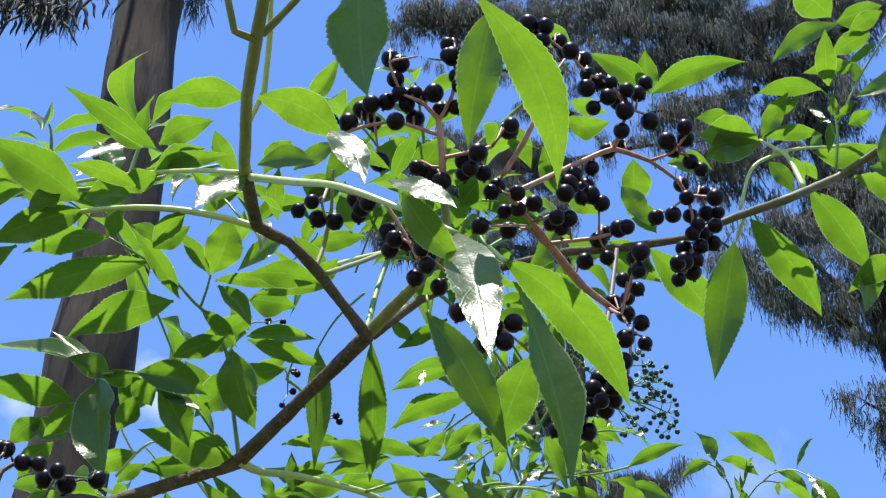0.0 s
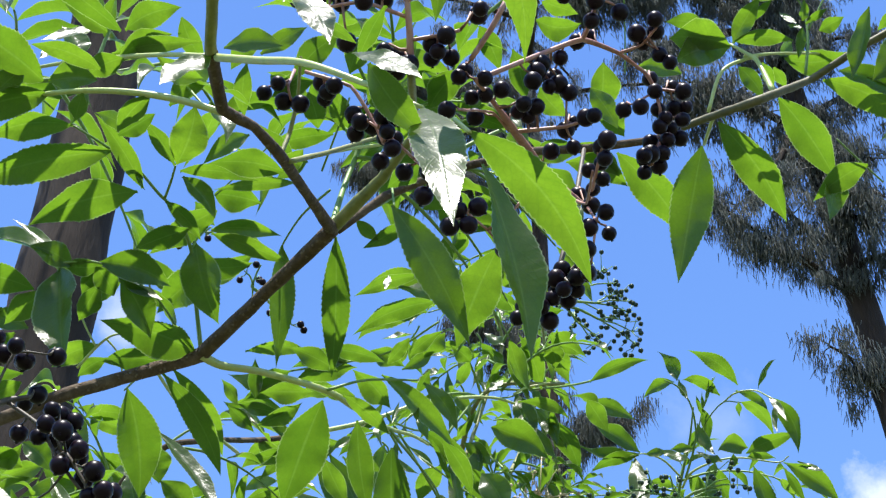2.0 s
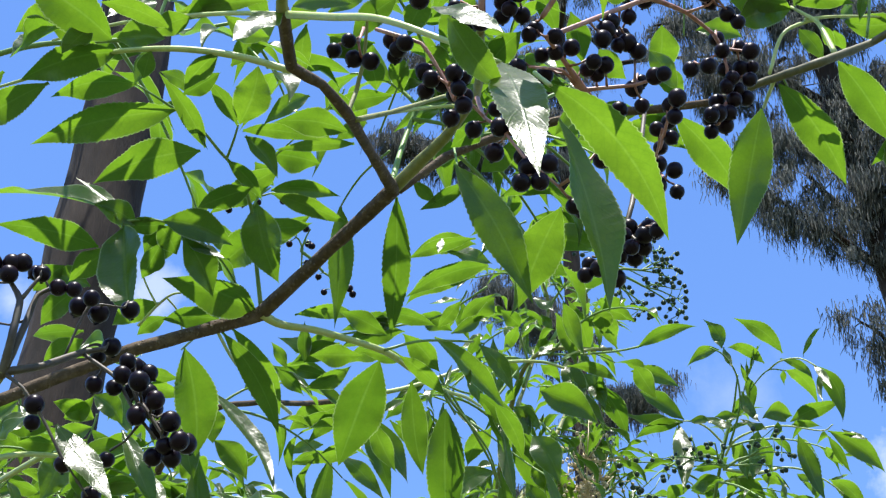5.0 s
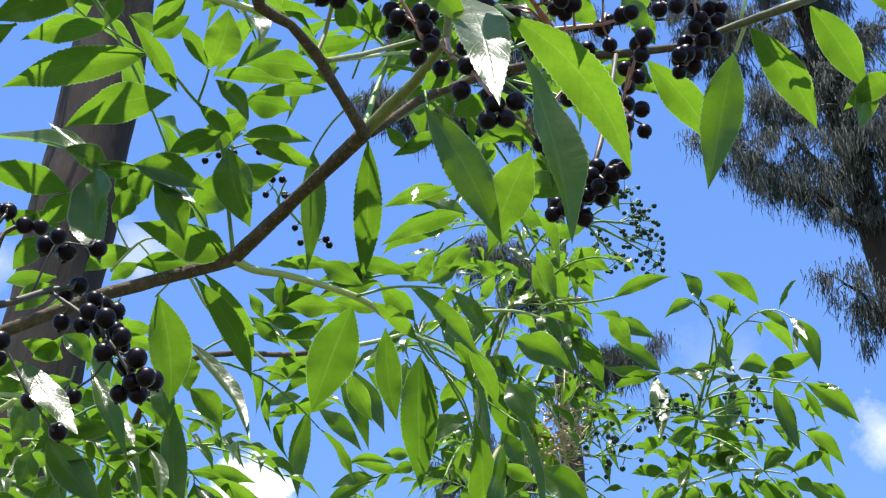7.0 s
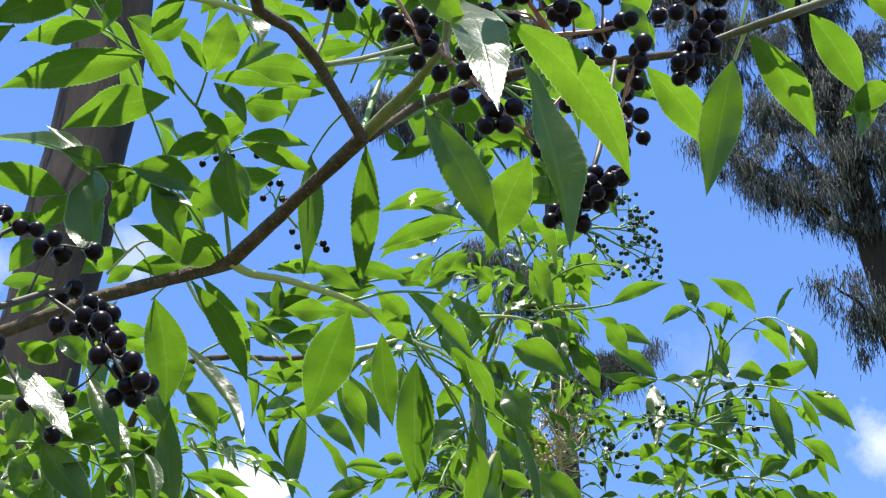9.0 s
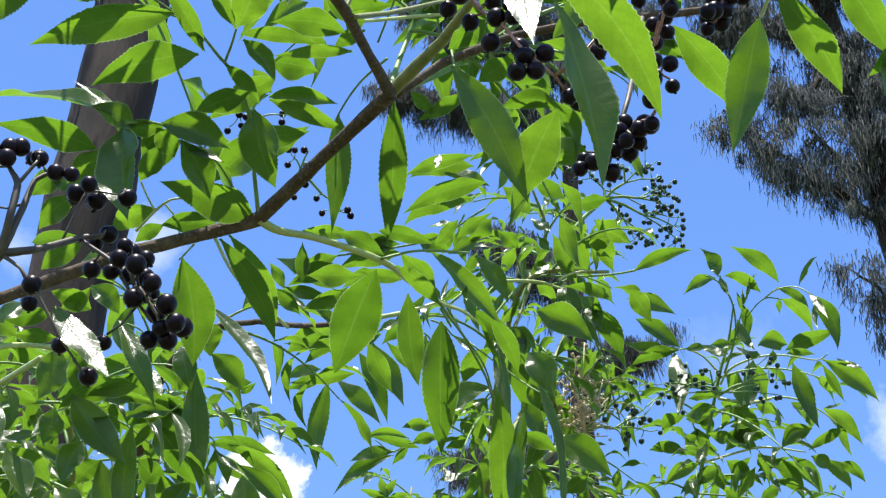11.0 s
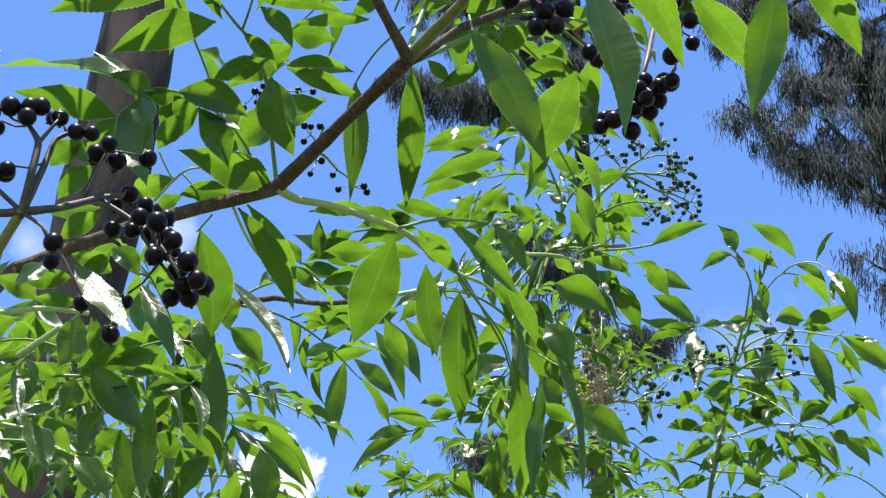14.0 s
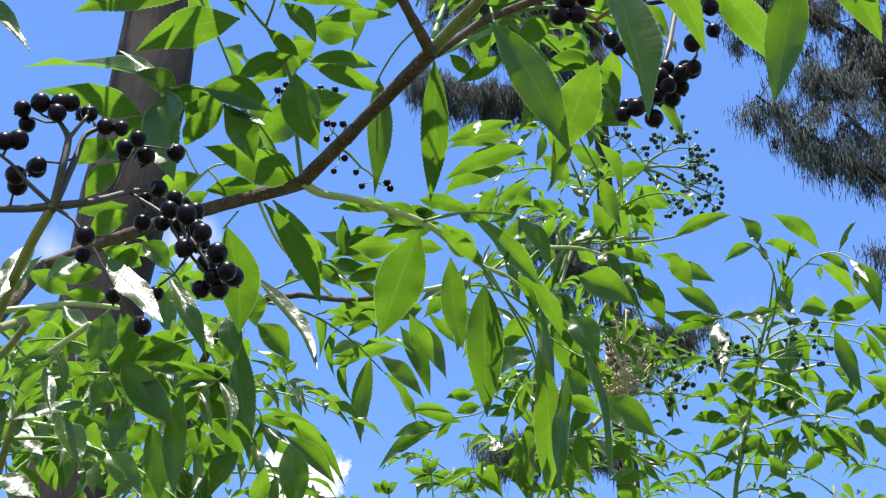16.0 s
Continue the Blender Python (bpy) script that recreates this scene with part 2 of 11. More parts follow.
def leaf_material(name, dark, light, through_dark, through_light, gloss=0.34):
    """A thin green blade: glossy skin, light that comes through it, pale midrib and side veins."""
    m, t = material(name)
    out = t.nodes.new("ShaderNodeOutputMaterial")
    info = t.nodes.new("ShaderNodeObjectInfo")
    uv = t.nodes.new("ShaderNodeUVMap")
    sep = t.nodes.new("ShaderNodeSeparateXYZ")
    link(t, uv, 0, sep, 0)
    geo = t.nodes.new("ShaderNodeNewGeometry")
    off = maths(t, "ABSOLUTE", maths(t, "SUBTRACT", sep.outputs[1], 0.5))
    rib = maths(t, "SUBTRACT", 1.0, maths(t, "MULTIPLY", off, 26.0), True)
    wave = maths(t, "SINE", maths(t, "MULTIPLY", maths(t, "SUBTRACT", sep.outputs[0], maths(t, "MULTIPLY", off, 0.32)), 62.0))
    side = maths(t, "MULTIPLY", maths(t, "SUBTRACT", wave, 0.86, True), 3.2, True)
    blot = node(t, "ShaderNodeTexNoise", Scale=70.0, Detail=4.0)
    link(t, geo, "Position", blot, "Vector")
    fine = node(t, "ShaderNodeTexNoise", Scale=900.0, Detail=3.0)
    link(t, geo, "Position", fine, "Vector")
    net = t.nodes.new("ShaderNodeTexVoronoi")
    net.feature = "DISTANCE_TO_EDGE"
    net.inputs["Scale"].default_value = 420.0
    link(t, geo, "Position", net, "Vector")
    mesh = maths(t, "SUBTRACT", 1.0, maths(t, "MULTIPLY", net.outputs["Distance"], 6.0), True)
    # pale leaf edge, whitened to paint in the sun's glint
    rim_glint = maths(t, "MULTIPLY", maths(t, "SUBTRACT", off, 0.465, True), 28.0, True)
    vary = maths(t, "ADD", maths(t, "MULTIPLY", info.outputs["Random"], 0.6), maths(t, "MULTIPLY", maths(t, "SUBTRACT", blot.outputs[0], 0.3), 0.9), True)
    skin = mixed(t, vary, dark, light)
    skin = mixed(t, maths(t, "MULTIPLY", rib, 0.4), skin, (0.16, 0.24, 0.07))
    skin = mixed(t, maths(t, "MULTIPLY", side, 0.24), skin, (0.12, 0.20, 0.05))
    glow = mixed(t, vary, through_dark, through_light)
    glow = mixed(t, maths(t, "MULTIPLY", rib, 0.16), glow, (0.34, 0.53, 0.13))
    glow = mixed(t, maths(t, "MULTIPLY", side, 0.36), glow, (0.06, 0.17, 0.01))
    glow = mixed(t, maths(t, "MULTIPLY", mesh, 0.13), glow, (0.05, 0.14, 0.003))
    mottle = node(t, "ShaderNodeTexNoise", Scale=310.0, Detail=5.0, Roughness=0.7)
    link(t, geo, "Position", mottle, "Vector")
    patch = maths(t, "MULTIPLY", maths(t, "SUBTRACT", mottle.outputs[0], 0.44, True), 2.2, True)
    glow = mixed(t, maths(t, "MULTIPLY", patch, 0.40), glow, (0.05, 0.15, 0.004))
    skin = mixed(t, maths(t, "MULTIPLY", patch, 0.35), skin, (0.085, 0.105, 0.040))
    skin = mixed(t, maths(t, "MULTIPLY", rim_glint, 0.8), skin, (0.48, 0.54, 0.36))
    glow = mixed(t, maths(t, "MULTIPLY", rim_glint, 0.6), glow, (0.38, 0.50, 0.20))
    p = node(t, "ShaderNodeBsdfPrincipled", Roughness=gloss)
    p.inputs["Specular IOR Level"].default_value = 0.50
    t.links.new(skin, p.inputs["Base Color"])
    tr = t.nodes.new("ShaderNodeBsdfTranslucent")
    t.links.new(glow, tr.inputs["Color"])
    height = maths(t, "ADD", maths(t, "MULTIPLY", maths(t, "MAXIMUM", rib, side), 0.6), maths(t, "ADD", maths(t, "MULTIPLY", fine.outputs[0], 0.35), maths(t, "MULTIPLY", mesh, 0.25)))
    bump = node(t, "ShaderNodeBump", Strength=0.20, Distance=0.0006)
    t.links.new(height, bump.inputs["Height"])
    ripple = node(t, "ShaderNodeTexNoise", Scale=130.0, Detail=2.0, Roughness=0.45)
    link(t, geo, "Position", ripple, "Vector")
    swell = node(t, "ShaderNodeBump", Strength=0.35, Distance=0.0014)
    link(t, ripple, 0, swell, "Height")
    link(t, swell, 0, bump, "Normal")
    link(t, bump, 0, p, "Normal")
    mix = t.nodes.new("ShaderNodeMixShader")
    mix.inputs[0].default_value = 0.52
    link(t, p, 0, mix, 1)
    link(t, tr, 0, mix, 2)
    link(t, mix, 0, out, 0)
    return m


def bark_material(name, colours, scale, rough=0.85, relief=0.5, depth=0.002, stretch=(1, 1, 0.25), pores=0.0):
    m, t = material(name)
    out = t.nodes.new("ShaderNodeOutputMaterial")
    geo = t.nodes.new("ShaderNodeNewGeometry")
    mp = t.nodes.new("ShaderNodeMapping")
    mp.inputs["Scale"].default_value = stretch
    link(t, geo, "Position", mp, "Vector")
    a = node(t, "ShaderNodeTexNoise", Scale=scale, Detail=8.0, Roughness=0.65)
    link(t, mp, 0, a, "Vector")
    b = node(t, "ShaderNodeTexNoise", Scale=scale * 0.18, Detail=3.0)
    link(t, geo, "Position", b, "Vector")
    f = maths(t, "ADD", maths(t, "MULTIPLY", a.outputs[0], 0.65), maths(t, "MULTIPLY", b.outputs[0], 0.35), True)
    n = len(colours)
    r = ramp(t, [(0.32 + 0.36 * i / max(n - 1, 1), c) for i, c in enumerate(colours)])
    t.links.new(f, r.inputs[0])
    p = node(t, "ShaderNodeBsdfPrincipled", Roughness=rough)
    colour, height = r.outputs[0], a.outputs[0]
    if pores:
        spots = node(t, "ShaderNodeTexVoronoi", Scale=pores)
        link(t, geo, "Position", spots, "Vector")
        dot = maths(t, "MULTIPLY", maths(t, "SUBTRACT", 0.30, spots.outputs["Distance"], True), 6.0, True)
        colour = mixed(t, maths(t, "MULTIPLY", dot, 0.7), colour, (0.20, 0.155, 0.105))
        height = maths(t, "ADD", height, dot)
    t.links.new(colour, p.inputs["Base Color"])
    bump = node(t, "ShaderNodeBump", Strength=relief, Distance=depth)
    t.links.new(height, bump.inputs["Height"])
    link(t, bump, 0, p, "Normal")
    link(t, p, 0, out, 0)
    return m


def berry_material(name, dark, light, gloss):
    m, t = material(name)
    out = t.nodes.new("ShaderNodeOutputMaterial")
    info = t.nodes.new("ShaderNodeObjectInfo")
    co = t.nodes.new("ShaderNodeTexCoord")
    a = node(t, "ShaderNodeTexNoise", Scale=260.0, Detail=3.0)
    link(t, co, "Object", a, "Vector")
    f = maths(t, "MULTIPLY", maths(t, "ADD", info.outputs["Random"], a.outputs[0]), 0.5)
    col = mixed(t, f, dark, light)
    p = node(t, "ShaderNodeBsdfPrincipled", Roughness=gloss)
    p.inputs["Specular IOR Level"].default_value = 0.16
    t.links.new(col, p.inputs["Base Color"])
    rough = maths(t, "ADD", maths(t, "MULTIPLY", a.outputs[0], 0.12), gloss - 0.05)
    t.links.new(rough, p.inputs["Roughness"])
    link(t, p, 0, out, 0)
    return m


def make_world():
    w = bpy.data.worlds.new("sky")
    scene.world = w
    w.use_nodes = True
    t = w.node_tree
    t.nodes.clear()
    out = t.nodes.new("ShaderNodeOutputWorld")
    bg = t.nodes.new("ShaderNodeBackground")
    sky = t.nodes.new("ShaderNodeTexSky")
    sky.sky_type, sky.sun_disc = "NISHITA", False
    sky.sun_elevation, sky.sun_rotation = SUN_UP, SUN_TURN
    sky.air_density, sky.dust_density, sky.ozone_density, sky.altitude = 1.2, 0.3, 2.5, 0
    co = t.nodes.new("ShaderNodeTexCoord")
    puff = node(t, "ShaderNodeTexNoise", Scale=34.0, Detail=8.0, Roughness=0.62)
    link(t, co, "Generated", puff, "Vector")
    rich = node(t, "ShaderNodeHueSaturation", Hue=0.511, Saturation=1.22, Value=1.36)
    link(t, sky, 0, rich, "Color")
    colour = rich.outputs[0]
    # fair-weather clouds: a way, its width, how solid
    for way, wide, solid in CLOUDS:
        d = t.nodes.new("ShaderNodeVectorMath")
        d.operation = "DISTANCE"
        link(t, co, "Generated", d, 0)
        d.inputs[1].default_value = way
        near = maths(t, "SUBTRACT", 1.0, maths(t, "DIVIDE", d.outputs["Value"], wide))
        lump = maths(t, "ADD", near, maths(t, "MULTIPLY", maths(t, "SUBTRACT", puff.outputs[0], 0.5), 2.0))
        colour = mixed(t, maths(t, "MULTIPLY", maths(t, "MULTIPLY", lump, 4.0 if solid > 0.9 else 1.2, True), solid, True), colour, (7.4, 7.6, 7.9))
    t.links.new(colour, bg.inputs[0])
    bg.inputs[1].default_value = 0.103
    link(t, bg, 0, out, 0)


CLOUDS = [((-0.1193, 0.8841, 0.4519), 0.030, 1.0), ((-0.1873, 0.7955, 0.5763), 0.022, 0.35), ((0.2709, 0.8389, 0.4720), 0.026, 0.6), ((0.1707, 0.8349, 0.5232), 0.030, 0.12), ((-0.2684, 0.7847, 0.5587), 0.015, 0.3)]
make_world()

# ---- materials ----
LEAF = leaf_material("elder_leaf", (0.036, 0.052, 0.013), (0.066, 0.094, 0.026), (0.104, 0.236, 0.010), (0.214, 0.396, 0.019), 0.29)
GREEN_STALK = bark_material("green_stalk", [(0.10, 0.20, 0.04), (0.16, 0.28, 0.06), (0.20, 0.26, 0.09)], 300, 0.5, 0.2, 0.0004)
TAN_STALK = bark_material("tan_stalk", [(0.34, 0.25, 0.12), (0.52, 0.42, 0.24), (0.58, 0.50, 0.32)], 260, 0.45, 0.2, 0.0004)
PALE_STALK = bark_material("pale_stalk", [(0.30, 0.38, 0.10), (0.44, 0.52, 0.17), (0.44, 0.44, 0.20)], 260, 0.45, 0.2, 0.0004)
BARK = bark_material("elder_bark", [(0.040, 0.026, 0.014), (0.085, 0.056, 0.032), (0.15, 0.11, 0.068)], 260, 0.9, 0.7, 0.0012, (1, 1, 1), pores=330.0)
YOUNG_BARK = bark_material("young_bark", [(0.125, 0.140, 0.034), (0.205, 0.218, 0.058), (0.27, 0.25, 0.10)], 240, 0.6, 0.4, 0.0008, (1, 1, 1))
OLIVE_BARK = bark_material("olive_bark", [(0.050, 0.046, 0.018), (0.095, 0.088, 0.034), (0.16, 0.14, 0.065)], 240, 0.6, 0.4, 0.0008, (1, 1, 1))
RED_STALK = bark_material("red_stalk", [(0.26, 0.10, 0.085), (0.42, 0.21, 0.17), (0.52, 0.33, 0.26)], 320, 0.5, 0.25, 0.0004)
# fruit stalks seen against the light, with that shade put into the colour
BACKLIT_STALK = bark_material("backlit_stalk", [(0.032, 0.022, 0.017), (0.066, 0.050, 0.030), (0.11, 0.095, 0.055)], 320, 0.55, 0.25, 0.0004)
PEDICEL = bark_material("pedicel", [(0.12, 0.05, 0.04), (0.26, 0.12, 0.08), (0.36, 0.22, 0.14)], 400, 0.55, 0.2, 0.0003)
BERRY = berry_material("ripe_berry", (0.0040, 0.0025, 0.006), (0.016, 0.006, 0.012), 0.33)
UNRIPE = berry_material("unripe_berry", (0.018, 0.034, 0.022), (0.052, 0.080, 0.046), 0.30)
# grey-brown bark, darkened so the crown's shade sits in its colour
TRUNK_BARK = bark_material("shaded_grey_bark", [(0.010, 0.006, 0.003), (0.023, 0.013, 0.007), (0.043, 0.026, 0.016)], 9.0, 0.9, 0.9, 0.03, (1, 1, 0.16))
NEEDLE = bark_material("casuarina_needles", [(0.048, 0.056, 0.046), (0.088, 0.098, 0.080), (0.135, 0.142, 0.118)], 3.0, 0.7, 0.1, 0.001, (1, 1, 1))
TWIG = bark_material("dark_hanging_twigs", [(0.010, 0.014, 0.015), (0.022, 0.030, 0.030), (0.040, 0.050, 0.046)], 9.0, 0.8, 0.2, 0.002, (1, 1, 1))
GRASS = bark_material("dry_grass_ground", [(0.030, 0.042, 0.012), (0.060, 0.072, 0.024), (0.095, 0.085, 0.042)], 6.0, 0.95, 0.6, 0.03, (1, 1, 1))
BERRY_MESH = berry_mesh("berry", 0.0035, BERRY)
PALE_UNRIPE_MESH = berry_mesh("pale_unripe_berry", 0.0014, berry_material("pale_unripe_berry", (0.30, 0.23, 0.12), (0.68, 0.58, 0.40), 0.45))
UNRIPE_MESH = berry_mesh("unripe_berry", 0.0022, UNRIPE)
BERRY_MESH_SMALL = berry_mesh("small_berry", 0.0027, BERRY)
shared_blades()

# ---- ground ----
def ground_sheet():
    verts, faces = [], []
    rings = [0.6, 1.5, 3, 6, 10, 16, 26, 45, 90, 200, 500, 1500, 4000]
    for r in rings:
        for k in range(48):
            a = 2 * math.pi * k / 48
            p = Vector((r * math.cos(a), r * math.sin(a), 0))
            p.z = 0.05 * noise.noise(p * 0.5) * min(1, 20 / r)
            verts.append(p)
    verts.append((0, 0, 0))
    n = len(verts) - 1
    for i in range(len(rings) - 1):
        for k in range(48):
            a, b = i * 48 + k, i * 48 + (k + 1) % 48
            faces.append((a, a + 48, b + 48, b))
    faces += [(n, k, (k + 1) % 48) for k in range(48)]
    return tagged(part("ground", mesh_of("ground", verts, faces), GRASS), "rough grassy ground under the trees and elder bushes", "ground", kind="structure")


ground_sheet()

# ---- the tall trees behind ----
def casuarina(label, trunk_pts, limbs, sprays, seed, reach=0.8, strand=0.35, tassels=(), sparse_below=0.0):
    """A tall needle-leaved tree: trunk, limbs and hanging sprays of thin jointed twigs."""
    random.seed(seed)
    tree = thing("casuarina_tree", label, "tree", group="tall trees behind the elder")
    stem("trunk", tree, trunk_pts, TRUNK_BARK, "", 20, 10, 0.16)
    # unseen crown limbs far overhead, added to shade the trunk
    limbs = list(limbs)
    for i in range(14):
        p, _ = along(trunk_pts[-2:], 0.15 + 0.8 * i / 14)
        d = Vector((math.cos(i * GOLD), math.sin(i * GOLD), 0.25)) * random.uniform(1.2, 2.4)
        limbs.append([(*p, 0.05), (*(p + d * 0.5), 0.03), (*(p + d + Vector((0, 0, -0.2))), 0.01)])
    verts, faces = [], []
    seen = len(limbs) - 14
    for number, limb in enumerate(limbs):
        path = smooth_path(limb, 6)
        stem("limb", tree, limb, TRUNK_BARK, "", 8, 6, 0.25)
        low = 0.72 if sum(q[2] for q in limb) / len(limb) < sparse_below else 1.35
        count = int(low * (sprays if number < seen else 4) * sum((Vector(b[:3]) - Vector(a[:3])).length for a, b in zip(limb, limb[1:])))
        for i in range(count):
            p, w = along(path, random.random() ** 0.8)
            d = Vector((random.gauss(0, 1), random.gauss(0, 1), random.gauss(0.0, 0.5))).normalized()
            far = reach * random.random()
            tuft = p + d * far + Vector((0, 0, -0.15 * far))
            if far > 0.1:
                tube_into(verts, faces, [(*p, 0.008), (*(p.lerp(tuft, 0.5) + Vector((0, 0, 0.03))), 0.006), (*tuft, 0.003)], 3)
            clump = random.uniform(0.6, 1.25)
            for k in range(random.randint(int(80 * clump), int(140 * clump))):
                q = tuft + Vector((random.gauss(0, 0.062), random.gauss(0, 0.062), 0.04 - abs(random.gauss(0, 0.13)))) * clump
                s = Vector((random.gauss(0, 0.20) + 0.1 * d.x, random.gauss(0, 0.20), -1)).normalized() * strand * random.uniform(0.9, 2.4)
                side = Vector((random.gauss(0, 1), random.gauss(0, 1), 0)).normalized() * random.uniform(0.0035, 0.0075)
                n = len(verts)
                turn = Vector((-side.y, side.x, 0))
                for c, f in ((q, 1.0), (q + s, 0.3)):
                    verts.extend((c + side * f, c - side * f * 0.5 + turn * f * 0.8, c - side * f * 0.5 - turn * f * 0.8))
                faces.extend((n + j, n + (j + 1) % 3, n + 3 + (j + 1) % 3, n + 3 + j) for j in range(3))
    tagged(part("foliage", mesh_of("foliage", verts, faces), NEEDLE, tree), "dark drooping needle sprays", kind="stuff")
    verts, faces = [], []
    for place, count in tassels:
        for k in range(count):
            q = Vector(place) + Vector((random.gauss(0, 0.16), random.gauss(0, 0.1), random.gauss(0, 0.07)))
            lean = Vector((random.gauss(0, 0.3), random.gauss(0, 0.3), -1)) * random.uniform(0.18, 0.34)
            tube_into(verts, faces, [(*q, 0.007), (*(q + lean * 0.4 + Vector((0.02, 0, 0))), 0.013), (*(q + lean * 0.8), 0.010), (*(q + lean), 0.002)], 5)
    if tassels:
        tagged(part("twig_tassel", mesh_of("twig_tassel", verts, faces), TWIG, tree), "dark hanging twig tassels", kind="stuff")
    return tree



casuarina("tall casuarina with a thick grey-brown trunk", [(-2.9983, 9.0000, -0.2000, 0.36), (-2.6723, 9.0000, 7.0687, 0.3000), (-2.5441, 9.0000, 9.9272, 0.3000), (-2.5817, 9.0000, 12.1762, 0.2650), (-2.1820, 9.0000, 18.0000, 0.12)],
    [[(-2.7027, 9.0000, 12.4827, 0.0500), (-3.2238, 8.6000, 12.1742, 0.0300), (-3.7740, 8.2000, 11.5032, 0.0120)], [(-2.5652, 9.0000, 13.1043, 0.0500), (-2.3693, 9.2000, 12.8641, 0.0300), (-2.2649, 9.3000, 12.6659, 0.0120)]], 8, 21, 0.30, 0.12, [((-3.5148, 8.3000, 11.4365), 34), ((-3.2811, 8.3000, 11.3913), 40), ((-3.0582, 8.4000, 11.6023), 28), ((-2.9018, 8.5000, 11.8558), 16)])
dark_limbs = []
dark_limbs += [[(4.2280, 13.0000, 11.2363, 0.0500), (3.6067, 12.6000, 11.4326, 0.0350), (3.1446, 12.4000, 11.6348, 0.0200), (2.6427, 12.2000, 11.9832, 0.0100)],
    [(4.0640, 13.0000, 13.4033, 0.0500), (3.3956, 12.6000, 13.5307, 0.0300), (2.8022, 12.3000, 13.4914, 0.0120)],
    [(4.0640, 13.0000, 13.4033, 0.0500), (4.5306, 12.7000, 13.6262, 0.0300), (5.1743, 12.4000, 13.5054, 0.0120)],
    [(4.3136, 13.0000, 10.0023, 0.0300), (4.0869, 12.8000, 10.2311, 0.0200), (3.8314, 12.6000, 10.2588, 0.0100)]]
dark_limbs += [[(3.5357, 13.0000, 14.9642, 0.0500), (2.7938, 12.7000, 14.4990, 0.0300), (2.1516, 12.4000, 14.0401, 0.0120)],
    [(3.5469, 13.0000, 14.5901, 0.0500), (4.1241, 12.7000, 14.4424, 0.0300), (4.7884, 12.4000, 14.2841, 0.0120)],
    [(3.4599, 13.0000, 16.3569, 0.0500), (2.1924, 12.7000, 16.2749, 0.0300), (0.6697, 12.4000, 15.6945, 0.0200), (-0.5093, 12.2000, 15.6177, 0.0120)],
    [(3.5242, 13.0000, 15.3483, 0.0500), (2.9536, 12.8000, 15.7452, 0.0300), (1.8579, 12.5000, 15.6553, 0.0120)]]
dark_limbs += [[(3.4726, 13.0000, 15.9458, 0.0500), (4.2475, 12.8000, 16.2967, 0.0300), (4.9779, 12.5000, 16.1164, 0.0120)],
    [(3.4599, 13.0000, 16.3569, 0.0500), (2.8494, 12.8000, 17.2174, 0.0300), (1.4189, 12.5000, 17.0239, 0.0120)],
    [(4.0916, 13.0000, 13.1550, 0.0500), (4.2501, 12.7000, 12.5688, 0.0300), (4.6651, 12.4000, 11.9297, 0.0120)],
    [(4.0869, 13.0000, 13.5712, 0.0500), (3.6665, 12.7000, 12.6475, 0.0300), (3.2312, 12.4000, 12.3841, 0.0120)]]
dark_limbs += [[(3.9974, 13.0000, 14.5711, 0.0300), (4.5470, 12.8000, 15.6736, 0.0300), (4.9791, 12.6000, 16.0294, 0.0200), (5.3568, 12.6000, 17.2878, 0.0200)],
    [(4.0365, 13.0000, 14.0276, 0.0300), (4.2401, 12.8000, 13.2278, 0.0300), (4.6892, 12.6000, 12.6210, 0.0200)],
    [(4.1229, 13.0000, 12.5127, 0.0300), (4.3670, 12.8000, 12.0372, 0.0300), (4.6896, 12.6000, 11.7983, 0.0200)]]
dark_limbs += [[(4.1893, 13.0000, 11.7480, 0.0300), (3.8779, 12.8000, 11.8866, 0.0300), (3.5785, 12.6000, 12.0979, 0.0200)],
    [(4.2280, 13.0000, 11.2363, 0.0300), (4.4470, 12.8000, 11.4445, 0.0300), (4.7284, 12.6000, 11.3607, 0.0200)],
    [(3.5106, 13.0000, 15.2520, 0.0300), (4.0711, 12.8000, 15.2056, 0.0300), (4.4869, 12.6000, 14.7832, 0.0200)],
    [(3.6713, 13.0000, 14.1315, 0.0300), (3.0578, 12.8000, 13.5281, 0.0300), (2.6566, 12.6000, 13.4394, 0.0200)]]
dark_limbs += [[(3.4323, 13.0000, 16.1515, 0.0300), (3.9455, 12.8000, 16.1045, 0.0300), (4.2971, 12.6000, 15.5592, 0.0200)],
    [(3.4189, 13.0000, 16.5684, 0.0300), (2.5221, 12.8000, 15.4681, 0.0300), (1.6214, 12.6000, 15.0971, 0.0200)]]
casuarina("dark casuarina with drooping needle foliage", [(5.2078, 13.0000, -0.2000, 0.26), (4.4885, 13.0000, 9.6150, 0.1600), (4.2804, 13.0000, 12.3564, 0.1450), (4.0290, 13.0000, 14.4397, 0.1200), (3.4389, 13.0000, 16.5684, 0.0900), (3.1818, 13.0000, 22.0000, 0.05)],
    dark_limbs, 36, 22, 0.40, 0.055, (), 14.6)
slender_limbs = []
